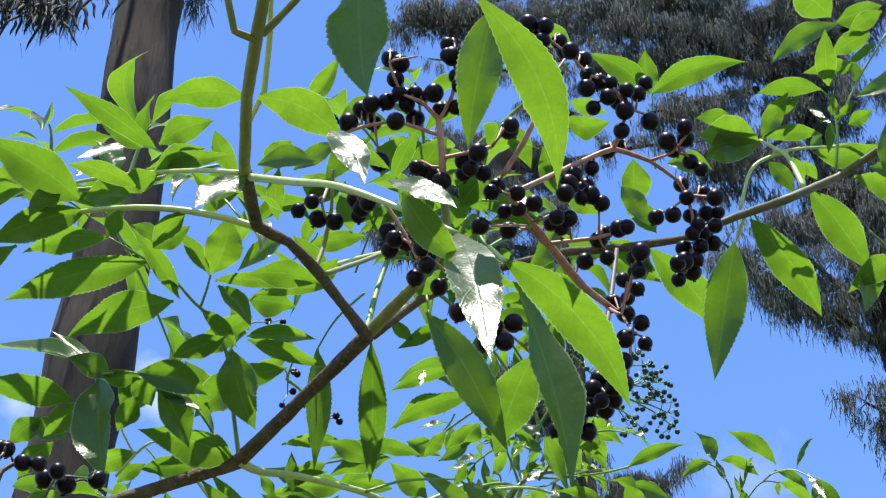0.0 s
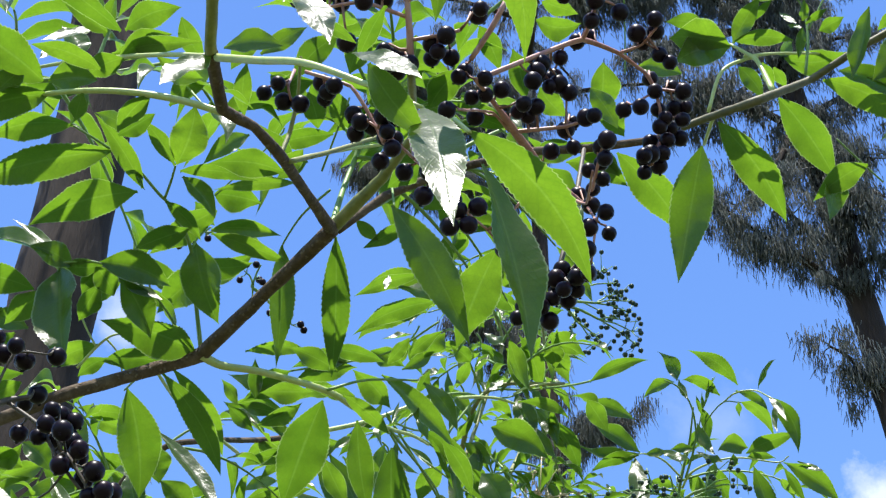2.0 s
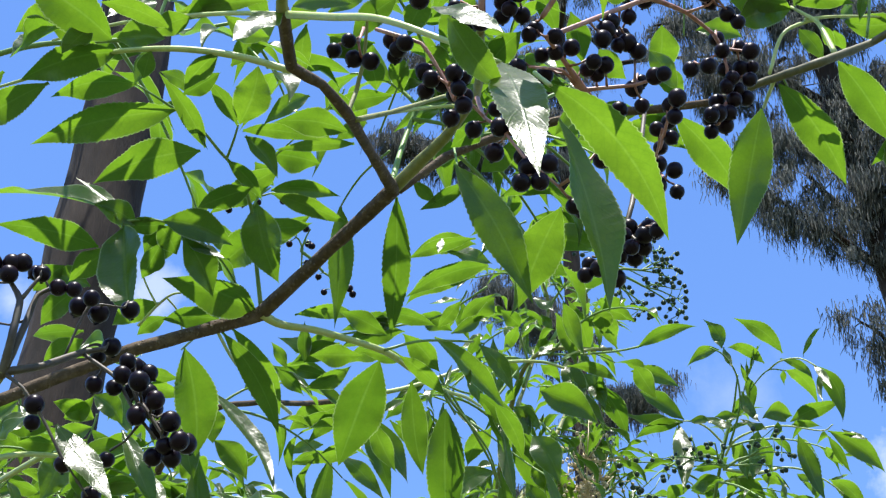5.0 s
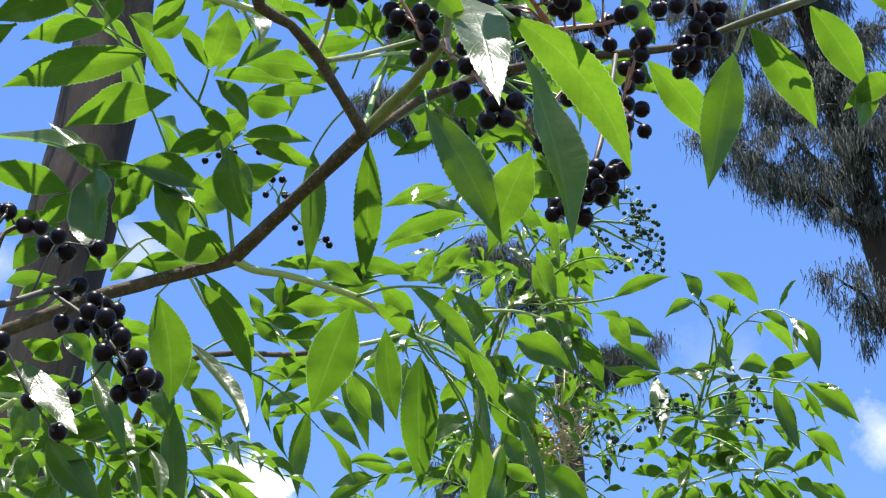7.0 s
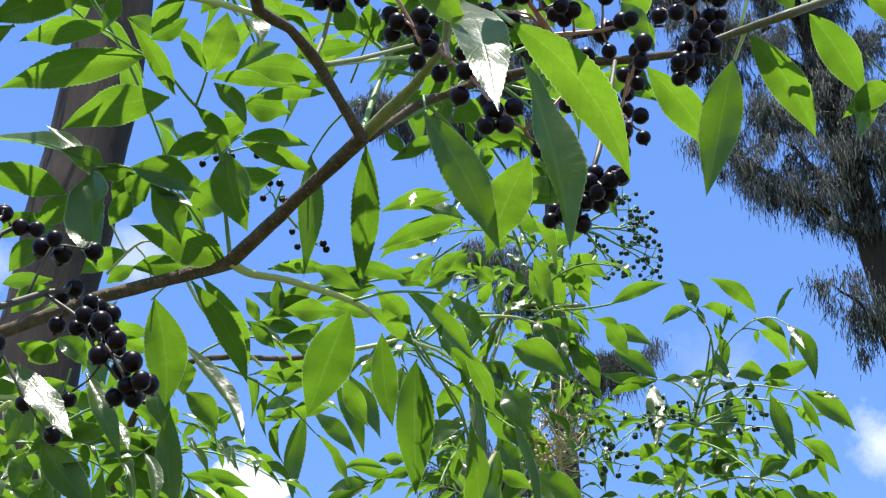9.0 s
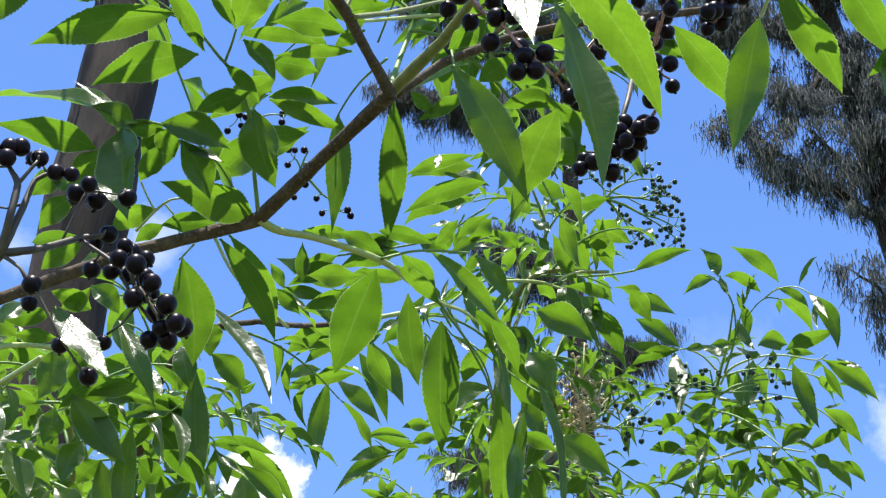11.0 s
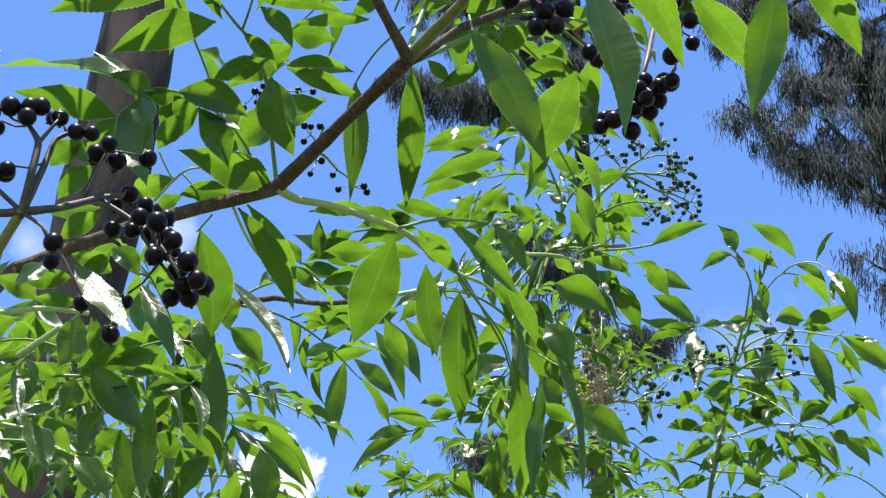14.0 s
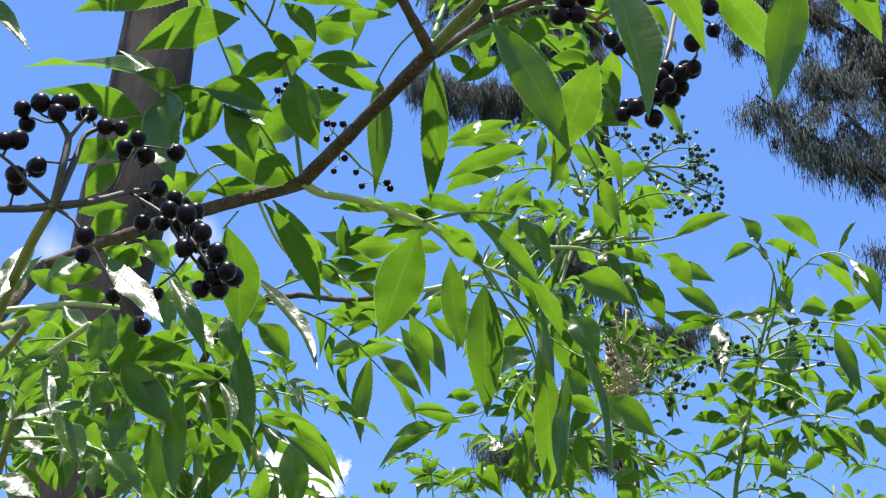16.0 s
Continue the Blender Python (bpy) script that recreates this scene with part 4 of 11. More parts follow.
leaflet(leaf, (-0.0476, 0.6979, 1.9699), (-0.0701, 0.7399, 1.9307), 0.0237, -0.0012, -0.0015, -3, 0.38, (0.05, -0.67, -0.74))
leaflet(leaf, (-0.0136, 0.7758, 1.9881), (-0.0130, 0.8257, 1.9282), 0.0206, -0.0019, 0.0045, -3, 0.26, (0.08, -0.77, -0.64))
leaflet(leaf, (-0.0373, 0.7047, 1.9771), (-0.0134, 0.7264, 1.9660), 0.0091, 0.0018, -0.0005, 0, 0.12, (0.03, -0.49, -0.87))
leaflet(leaf, (0.0156, 0.8128, 2.0146), (0.0332, 0.8470, 1.9962), 0.0103, 0.0027, -0.0008, -4, 0.20, (0.12, -0.52, -0.85))
leaflet(leaf, (0.0049, 0.7172, 1.9930), (0.0231, 0.7242, 1.9664), 0.0092, 0.0025, 0.0012, 4, 0.11, (0.08, -0.98, -0.20))
leaflet(leaf, (-0.0327, 0.7607, 1.9970), (-0.0261, 0.7914, 1.9541), 0.0140, -0.0012, -0.0017, -4, 0.44, (0.08, -0.56, -0.82))
leaf = stem("leaf", elder, [(-0.0358, 0.5713, 1.9812, 0.0007), (-0.0357, 0.5855, 1.9872, 0.0005)], GREEN_STALK)
leaflet(leaf, (-0.0355, 0.5814, 1.9855), (-0.0390, 0.6371, 1.9436), 0.0124, 0.0011, 0.0037, 6, 0.46, (0.15, -0.59, -0.79))
leaf = stem("leaf", elder, [(-0.0407, 0.6021, 2.0323, 0.0007), (-0.0556, 0.6172, 2.0285, 0.0006), (-0.0670, 0.6346, 2.0217, 0.0005), (-0.0689, 0.6432, 2.0182, 0.0005)], GREEN_STALK)
leaflet(leaf, (-0.0667, 0.6342, 2.0221), (-0.0687, 0.6596, 1.9640), 0.0122, 0.0012, 0.0006, -3, 0.48, (0.20, -0.90, -0.40))
leaf = stem("leaf", elder, [(-0.0083, 0.5479, 1.9878, 0.0006), (-0.0067, 0.5301, 1.9613, 0.0005)], GREEN_STALK)
leaflet(leaf, (-0.0079, 0.5298, 1.9617), (0.0255, 0.5492, 1.9005), 0.0166, 0.0029, 0.0014, -3, 0.17, (-0.03, -0.95, -0.32))
leaflet(leaf, (0.0381, 0.5329, 1.9403), (0.0197, 0.5626, 1.9072), 0.0186, -0.0010, -0.0010, -7, 0.12, (0.12, -0.72, -0.69))
leaflet(leaf, (0.0040, 0.5196, 1.9758), (-0.0097, 0.5269, 1.9691), 0.0110, -0.0010, 0.0009, -7, 0.09, (0.23, -0.39, -0.89))
leaf = stem("leaf", elder, [(0.0160, 0.3381, 1.8342, 0.0007), (0.0202, 0.3330, 1.8242, 0.0007)], PALE_STALK)
leaflet(leaf, (0.0202, 0.3328, 1.8245), (0.0573, 0.3789, 1.8035), 0.0131, 0.0055, -0.0022, -3, 0.34, (0.03, -0.44, -0.90))
leaflet(leaf, (0.0249, 0.3685, 1.8434), (0.0375, 0.3750, 1.7743), 0.0138, 0.0021, 0.0004, -5, 0.48, (0.46, -0.89, 0.00))
leaf = stem("leaf", elder, [(-0.0700, 0.4178, 1.9402, 0.0016), (-0.0511, 0.3975, 1.9182, 0.0015), (-0.0328, 0.3770, 1.8963, 0.0013), (-0.0111, 0.3651, 1.8746, 0.0010), (0.0067, 0.3554, 1.8551, 0.0007)], PALE_STALK)
leaflet(leaf, (0.0067, 0.3554, 1.8551), (0.0148, 0.3153, 1.7752), 0.0144, 0.0013, 0.0035, 0, 0.06, (-0.04, -0.94, 0.34), 0)
leaflet(leaf, (-0.0093, 0.3351, 1.8542), (0.0094, 0.3496, 1.8360), 0.0094, -0.0017, 0.0020, -4, 0.25, (0.08, -0.72, -0.69))
leaflet(leaf, (-0.0496, 0.3011, 1.8617), (-0.0248, 0.3130, 1.8519), 0.0111, 0.0039, -0.0013, -2, 0.10, (-0.13, -0.45, -0.88))
leaflet(leaf, (-0.0284, 0.3008, 1.8469), (-0.0170, 0.2874, 1.8136), 0.0092, 0.0012, 0.0012, 0, 0.06, (0.02, -0.95, 0.30))
leaflet(leaf, (-0.0719, 0.4175, 1.9406), (-0.0879, 0.4075, 1.9162), 0.0125, -0.0013, 0.0005, 0, 0.06, (0.10, -0.94, 0.32))
leaflet(leaf, (-0.0135, 0.2128, 1.8116), (-0.0109, 0.2121, 1.7680), 0.0127, -0.0005, 0.0001, 2, 0.10, (-0.11, -0.45, -0.89))
leaflet(leaf, (0.0128, 0.2893, 1.8917), (0.0377, 0.3421, 1.8601), 0.0129, 0.0075, 0.0020, -2, 0.09, (-0.04, -0.47, -0.88))
leaflet(leaf, (0.0199, 0.3132, 1.9099), (0.0108, 0.3347, 1.8715), 0.0130, -0.0007, 0.0019, -3, 0.60, (0.01, -0.91, -0.41))
leaflet(leaf, (-0.0277, 0.3399, 1.8781), (-0.0141, 0.3506, 1.8785), 0.0040, 0.0011, 0.0011, -3, 0.20, (-0.10, -0.62, -0.78))
leaflet(leaf, (-0.0050, 0.3510, 1.8962), (-0.0154, 0.3734, 1.8923), 0.0055, -0.0007, -0.0008, -8, 0.22, (-0.00, -0.51, -0.86))
leaflet(leaf, (-0.0146, 0.3445, 1.8684), (0.0068, 0.3294, 1.8421), 0.0092, 0.0010, 0.0010, 0, 0.06, (-0.04, -0.95, 0.32))
leaf = stem("leaf", elder, [(-0.0753, 0.4712, 1.9625, 0.0015), (-0.0933, 0.4714, 1.9696, 0.0015), (-0.1128, 0.4728, 1.9754, 0.0014), (-0.1338, 0.4757, 1.9794, 0.0012), (-0.1588, 0.4843, 1.9843, 0.0010), (-0.1937, 0.5048, 1.9906, 0.0008), (-0.2087, 0.5076, 1.9871, 0.0006)], PALE_STALK)
leaflet(leaf, (-0.1531, 0.4780, 1.9874), (-0.1906, 0.4542, 2.0018), 0.0183, -0.0034, 0.0017, -4, 0.40, (0.06, -0.59, -0.81))
leaflet(leaf, (-0.1198, 0.4632, 2.0018), (-0.1548, 0.4371, 2.0137), 0.0099, -0.0028, 0.0024, -7, 0.22, (-0.01, -0.38, -0.92))
leaflet(leaf, (-0.1350, 0.4762, 1.9787), (-0.1392, 0.4871, 1.9732), 0.0071, -0.0001, 0.0010, -0, 0.15, (-0.00, -0.45, -0.89))
leaflet(leaf, (-0.1508, 0.4780, 1.9874), (-0.1311, 0.4813, 1.9908), 0.0123, 0.0014, -0.0005, -3, 0.64, (0.11, -0.88, -0.47))
leaflet(leaf, (-0.1509, 0.4816, 1.9832), (-0.1889, 0.4812, 1.9669), 0.0139, -0.0029, -0.0001, -3, 0.49, (0.34, -0.51, -0.79))
leaflet(leaf, (-0.1729, 0.4761, 1.9937), (-0.1942, 0.4774, 1.9757), 0.0257, -0.0024, 0.0006, 1, 0.48, (-0.48, -0.71, 0.52))
leaflet(leaf, (-0.1273, 0.4689, 1.9852), (-0.1538, 0.4559, 1.9869), 0.0085, -0.0019, -0.0014, -7, 0.16, (0.15, -0.42, -0.90))
leaflet(leaf, (-0.1054, 0.4717, 1.9735), (-0.1216, 0.4885, 1.9675), 0.0087, -0.0014, -0.0001, -1, 0.32, (0.21, -0.41, -0.89))
leaflet(leaf, (-0.1241, 0.5280, 2.0030), (-0.1443, 0.5326, 2.0206), 0.0080, -0.0010, -0.0009, -6, 0.15, (0.16, -0.52, -0.84))
leaflet(leaf, (-0.1562, 0.4852, 1.9811), (-0.1808, 0.4777, 1.9954), 0.0103, -0.0019, 0.0008, -6, 0.20, (0.19, -0.39, -0.90))
leaf = stem("leaf", elder, [(-0.0784, 0.4457, 1.9691, 0.0011), (-0.1014, 0.4663, 1.9908, 0.0010), (-0.1335, 0.4883, 2.0108, 0.0010), (-0.1631, 0.5044, 2.0223, 0.0008), (-0.1914, 0.5157, 2.0240, 0.0006)], PALE_STALK)
leaflet(leaf, (-0.1621, 0.4764, 1.9935), (-0.1685, 0.4649, 1.9658), 0.0096, 0.0000, 0.0000, 0, 0.08, (0.20, -0.92, 0.33))
leaflet(leaf, (-0.1368, 0.4796, 2.0208), (-0.1549, 0.4707, 2.0044), 0.0074, 0.0000, 0.0000, 0, 0.08, (0.17, -0.93, 0.32))
leaflet(leaf, (-0.1501, 0.4839, 2.0156), (-0.1564, 0.4774, 2.0002), 0.0064, 0.0000, 0.0000, 0, 0.08, (0.18, -0.93, 0.32))
leaflet(leaf, (-0.1892, 0.4621, 1.9534), (-0.2145, 0.4785, 1.9294), 0.0117, -0.0019, 0.0000, 0, 0.30, (0.10, -0.60, -0.79))
leaflet(leaf, (-0.1763, 0.4797, 1.9637), (-0.2115, 0.4918, 1.9452), 0.0120, -0.0019, 0.0014, 0, 0.30, (0.10, -0.60, -0.79))
leaflet(leaf, (-0.2220, 0.4749, 1.9340), (-0.1864, 0.4674, 1.8897), 0.0079, 0.0014, 0.0019, 0, 0.30, (0.24, -0.91, 0.34))
leaflet(leaf, (-0.1727, 0.4714, 1.9991), (-0.1946, 0.4779, 1.9913), 0.0111, -0.0014, 0.0000, 0, 0.30, (0.10, -0.60, -0.79))
leaflet(leaf, (-0.1245, 0.4832, 2.0036), (-0.1018, 0.4797, 2.0170), 0.0105, 0.0029, -0.0001, 4, 0.32, (0.34, -0.58, -0.74))
leaflet(leaf, (-0.1246, 0.4873, 2.0274), (-0.0995, 0.4801, 2.0341), 0.0120, 0.0030, 0.0024, -6, 0.24, (0.12, -0.43, -0.90))
leaflet(leaf, (-0.0821, 0.4573, 2.0247), (-0.1180, 0.4575, 2.0244), 0.0138, -0.0034, -0.0010, -8, 0.19, (0.01, -0.41, -0.91))
leaflet(leaf, (-0.0983, 0.4770, 2.0245), (-0.0893, 0.4984, 2.0172), 0.0085, -0.0015, 0.0011, -5, 0.24, (0.19, -0.39, -0.90))
leaflet(leaf, (-0.1212, 0.4792, 2.0018), (-0.1379, 0.4871, 1.9974), 0.0099, -0.0015, -0.0004, 3, 0.12, (0.02, -0.44, -0.90))
leaflet(leaf, (-0.1453, 0.4949, 2.0161), (-0.1558, 0.4956, 2.0390), 0.0121, -0.0020, 0.0010, -4, 0.48, (0.48, -0.84, 0.25))
leaflet(leaf, (-0.1307, 0.4810, 2.0194), (-0.1467, 0.4667, 2.0222), 0.0075, -0.0010, -0.0007, -7, 0.60, (0.26, -0.46, -0.85))
leaflet(leaf, (-0.1277, 0.4840, 2.0092), (-0.0878, 0.4794, 2.0117), 0.0078, 0.0025, 0.0027, -7, 0.32, (0.01, -0.43, -0.90))
leaflet(leaf, (-0.0725, 0.4438, 1.9714), (-0.0484, 0.4390, 1.9678), 0.0096, 0.0027, 0.0001, -7, 0.31, (-0.23, -0.90, -0.37))
leaflet(leaf, (-0.1045, 0.4698, 1.9932), (-0.0868, 0.4821, 1.9925), 0.0088, -0.0019, 0.0019, -5, 0.62, (0.28, -0.45, -0.85))
leaflet(leaf, (-0.1714, 0.5060, 2.0247), (-0.1744, 0.4941, 1.9936), 0.0114, -0.0015, 0.0004, 0, 0.06, (0.20, -0.92, 0.33))
leaflet(leaf, (-0.1170, 0.5600, 2.0503), (-0.0965, 0.5582, 2.0782), 0.0126, 0.0022, 0.0021, -7, 0.19, (0.32, -0.54, -0.78))
leaf = elder
leaflet(leaf, (-0.0507, 0.4211, 1.9828), (-0.0370, 0.4046, 1.9917), 0.0072, -0.0009, 0.0006, -0, 0.65, (-0.17, -0.52, -0.84))
leaflet(leaf, (-0.0585, 0.4490, 1.9733), (-0.0406, 0.4486, 1.9882), 0.0071, 0.0001, 0.0011, 6, 0.18, (0.24, -0.92, -0.30))
leaflet(leaf, (-0.0394, 0.4333, 1.9842), (-0.0190, 0.4329, 1.9942), 0.0083, 0.0023, -0.0004, -2, 0.15, (0.22, -0.85, -0.47))
leaf = stem("leaf", elder, [(-0.0551, 0.5218, 1.9808, 0.0008), (-0.0455, 0.5651, 2.0228, 0.0009), (-0.0227, 0.5925, 2.0526, 0.0009), (-0.0031, 0.6064, 2.0674, 0.0007)], PALE_STALK)
stem("stalk", leaf, [(-0.0320, 0.5919, 2.0856, 0.0005), (-0.0479, 0.6303, 2.0693, 0.0006)], GREEN_STALK)
leaflet(leaf, (-0.0847, 0.5805, 2.0998), (-0.0867, 0.6030, 2.0820), 0.0087, -0.0014, 0.0009, -4, 0.11, (0.07, -0.62, -0.78))
leaflet(leaf, (-0.0534, 0.5900, 2.0879), (-0.0489, 0.6089, 2.0794), 0.0110, 0.0012, 0.0016, 6, 0.10, (0.19, -0.44, -0.88))
leaflet(leaf, (-0.0552, 0.5249, 1.9769), (-0.0877, 0.5175, 1.9755), 0.0121, -0.0040, 0.0028, 2, 0.19, (0.14, -0.45, -0.88))
leaflet(leaf, (-0.0528, 0.5346, 1.9922), (-0.0668, 0.5159, 1.9973), 0.0076, -0.0002, 0.0013, 3, 0.22, (0.28, -0.44, -0.85))
leaflet(leaf, (-0.0539, 0.5249, 1.9769), (-0.0462, 0.5163, 1.9825), 0.0074, 0.0005, -0.0005, -0, 0.24, (-0.02, -0.56, -0.83))
leaflet(leaf, (-0.0377, 0.5721, 2.1106), (-0.0606, 0.5828, 2.0890), 0.0128, -0.0029, -0.0018, -7, 0.21, (0.11, -0.84, -0.54))
leaflet(leaf, (-0.0203, 0.5721, 2.1106), (-0.0321, 0.5870, 2.0970), 0.0133, -0.0023, -0.0013, 0, 0.17, (0.27, -0.53, -0.81))
leaflet(leaf, (0.0029, 0.5722, 2.1106), (-0.0147, 0.5938, 2.0914), 0.0146, -0.0029, 0.0024, 4, 0.10, (0.08, -0.63, -0.77))
leaflet(leaf, (0.0261, 0.5831, 2.0969), (0.0087, 0.6039, 2.0888), 0.0140, -0.0023, 0.0017, -1, 0.34, (-0.14, -0.46, -0.88))
leaflet(leaf, (-0.0378, 0.5901, 2.0879), (-0.0353, 0.6082, 2.0771), 0.0105, -0.0005, 0.0002, 4, 0.18, (0.02, -0.51, -0.86))
leaflet(leaf, (-0.0725, 0.5845, 2.0948), (-0.0613, 0.5945, 2.0883), 0.0104, 0.0017, 0.0012, -1, 0.09, (-0.10, -0.46, -0.88))
leaflet(leaf, (-0.0233, 0.5883, 2.0902), (-0.0089, 0.5971, 2.0864), 0.0117, -0.0010, -0.0001, -1, 0.16, (0.13, -0.56, -0.82))
leaflet(leaf, (0.0085, 0.6082, 2.0651), (-0.0090, 0.6244, 2.0562), 0.0130, -0.0017, 0.0015, -4, 0.31, (-0.03, -0.51, -0.86))
leaflet(leaf, (0.0230, 0.6209, 2.0491), (0.0055, 0.6345, 2.0455), 0.0119, -0.0008, 0.0004, -2, 0.21, (-0.15, -0.43, -0.89))
leaflet(leaf, (-0.0783, 0.5719, 2.1107), (-0.0935, 0.5864, 2.1008), 0.0105, -0.0017, -0.0010, 3, 0.20, (-0.06, -0.61, -0.79))
leaflet(leaf, (-0.0493, 0.5864, 2.0925), (-0.0727, 0.5928, 2.0867), 0.0114, -0.0023, 0.0006, -7, 0.17, (0.08, -0.49, -0.87))
leaf = stem("leaf", elder, [(0.1413, 0.5406, 2.0234, 0.0011), (0.1429, 0.5744, 2.0364, 0.0009)], PALE_STALK)
stem("stalk", leaf, [(0.1439, 0.5391, 2.0255, 0.0007), (0.1498, 0.5510, 2.0261, 0.0005)], GREEN_STALK)
leaflet(leaf, (0.1418, 0.5749, 2.0357), (0.1267, 0.6013, 1.9720), 0.0186, -0.0005, -0.0021, -2, 0.29, (-0.14, -0.92, -0.35))
leaflet(leaf, (0.1442, 0.5452, 2.0242), (0.1787, 0.5839, 1.9950), 0.0161, 0.0032, 0.0016, 3, 0.49, (-0.16, -0.52, -0.84))
leaflet(leaf, (0.1044, 0.6029, 2.0567), (0.1431, 0.6478, 2.0363), 0.0170, 0.0035, 0.0028, 1, 0.38, (-0.01, -0.43, -0.90))
leaflet(leaf, (0.1849, 0.5794, 2.0721), (0.2168, 0.6144, 2.0470), 0.0168, 0.0023, -0.0008, -7, 0.45, (-0.16, -0.45, -0.88))
leaflet(leaf, (0.2281, 0.5955, 2.0414), (0.2025, 0.6130, 2.0320), 0.0121, -0.0023, 0.0002, 7, 0.10, (0.04, -0.43, -0.90))
leaflet(leaf, (0.0951, 0.5772, 2.0666), (0.1071, 0.5910, 2.0565), 0.0116, 0.0008, 0.0005, 6, 0.17, (-0.20, -0.46, -0.87))
leaflet(leaf, (0.0526, 0.5400, 2.0157), (0.0377, 0.5442, 1.9913), 0.0112, -0.0016, 0.0012, -2, 0.69, (0.20, -0.52, -0.83))
leaflet(leaf, (0.0824, 0.5888, 2.0506), (0.1042, 0.6023, 2.0400), 0.0117, 0.0023, -0.0012, 3, 0.63, (-0.13, -0.48, -0.87))
leaf = stem("leaf", elder, [(0.1092, 0.5806, 2.0910, 0.0005), (0.1092, 0.5693, 2.1043, 0.0004), (0.1086, 0.5552, 2.1208, 0.0004)], GREEN_STALK)
stem("stalk", leaf, [(0.1397, 0.5426, 2.0283, 0.0009), (0.1474, 0.5380, 2.0492, 0.0009), (0.1604, 0.5412, 2.0610, 0.0009), (0.1672, 0.5405, 2.0619, 0.0009)], PALE_STALK)
stem("stalk", leaf, [(0.1670, 0.5261, 2.0249, 0.0015), (0.1651, 0.5350, 2.0530, 0.0011), (0.1605, 0.5389, 2.0637, 0.0009), (0.1557, 0.5434, 2.0737, 0.0007)], PALE_STALK)
stem("stalk", leaf, [(0.1604, 0.5403, 2.0620, 0.0009), (0.1790, 0.5465, 2.0704, 0.0007), (0.2146, 0.5611, 2.0847, 0.0007)], PALE_STALK)
stem("stalk", leaf, [(0.1877, 0.5390, 2.0485, 0.0007), (0.1912, 0.5340, 2.0698, 0.0007), (0.1907, 0.5321, 2.0874, 0.0005), (0.1867, 0.5284, 2.0917, 0.0005)], GREEN_STALK)
stem("stalk", leaf, [(0.1913, 0.5322, 2.0719, 0.0005), (0.2048, 0.5253, 2.0956, 0.0005), (0.2187, 0.5113, 2.1121, 0.0005)], GREEN_STALK)
leaflet(leaf, (0.1086, 0.5553, 2.1206), (0.1540, 0.5318, 2.1169), 0.0129, 0.0052, -0.0007, 5, 0.48, (-0.32, -0.49, -0.81))
leaflet(leaf, (0.1081, 0.5550, 2.1210), (0.1052, 0.5365, 2.1342), 0.0110, 0.0012, -0.0007, 2, 0.60, (-0.14, -0.56, -0.82))
leaflet(leaf, (0.1074, 0.5557, 2.1202), (0.0739, 0.5320, 2.1273), 0.0118, -0.0041, 0.0003, -1, 0.61, (0.06, -0.37, -0.93))
leaflet(leaf, (0.1557, 0.5438, 2.0733), (0.1269, 0.5469, 2.0815), 0.0205, -0.0028, 0.0025, -3, 0.32, (-0.29, -0.48, -0.83))
leaflet(leaf, (0.1556, 0.5441, 2.0729), (0.1290, 0.5503, 2.0684), 0.0179, -0.0022, 0.0010, -5, 0.17, (-0.16, -0.93, -0.32))
leaflet(leaf, (0.1568, 0.5421, 2.0731), (0.1696, 0.5257, 2.0888), 0.0090, 0.0011, -0.0013, 7, 0.21, (-0.34, -0.78, -0.53))
leaflet(leaf, (0.1574, 0.5414, 2.0739), (0.1860, 0.5412, 2.0741), 0.0079, 0.0028, 0.0012, 7, 0.21, (0.00, -0.53, -0.85))
leaflet(leaf, (0.1862, 0.5282, 2.0921), (0.1547, 0.5275, 2.0900), 0.0092, -0.0022, -0.0019, 3, 0.09, (0.04, -0.40, -0.92))
leaflet(leaf, (0.1999, 0.5210, 2.1313), (0.1693, 0.5426, 2.1271), 0.0107, -0.0028, 0.0023, 4, 0.20, (-0.46, -0.75, -0.47))
leaflet(leaf, (0.1898, 0.5271, 2.0933), (0.1856, 0.4995, 2.1036), 0.0094, 0.0006, 0.0026, -6, 0.12, (-0.07, -0.34, -0.94))
leaflet(leaf, (0.1995, 0.5198, 2.1019), (0.1775, 0.5234, 2.0987), 0.0073, -0.0008, 0.0022, 4, 0.17, (0.03, -0.55, -0.84))
leaflet(leaf, (0.2110, 0.5111, 2.1123), (0.1937, 0.5248, 2.1117), 0.0095, -0.0017, 0.0008, -2, 0.11, (-0.33, -0.45, -0.83))
leaflet(leaf, (0.2168, 0.5041, 2.1205), (0.2009, 0.5135, 2.1154), 0.0084, -0.0011, 0.0011, -3, 0.12, (-0.07, -0.56, -0.83))
leaflet(leaf, (0.1470, 0.5516, 2.0948), (0.1278, 0.5524, 2.0988), 0.0086, -0.0012, -0.0007, 6, 0.11, (-0.19, -0.55, -0.81))
leaflet(leaf, (0.0978, 0.5769, 2.0952), (0.0949, 0.6019, 2.0779), 0.0148, 0.0012, 0.0007, -7, 0.49, (0.10, -0.56, -0.82))
leaflet(leaf, (0.0633, 0.5589, 2.1080), (0.0860, 0.5588, 2.1049), 0.0122, -0.0023, 0.0022, 1, 0.49, (-0.19, -0.42, -0.89))
leaflet(leaf, (0.0653, 0.5429, 2.1038), (0.0834, 0.5463, 2.0985), 0.0092, 0.0001, -0.0001, 5, 0.12, (-0.20, -0.37, -0.91))
leaflet(leaf, (0.1350, 0.5668, 2.0769), (0.1139, 0.5723, 2.0869), 0.0103, -0.0017, 0.0007, 7, 0.48, (-0.43, -0.76, -0.48))
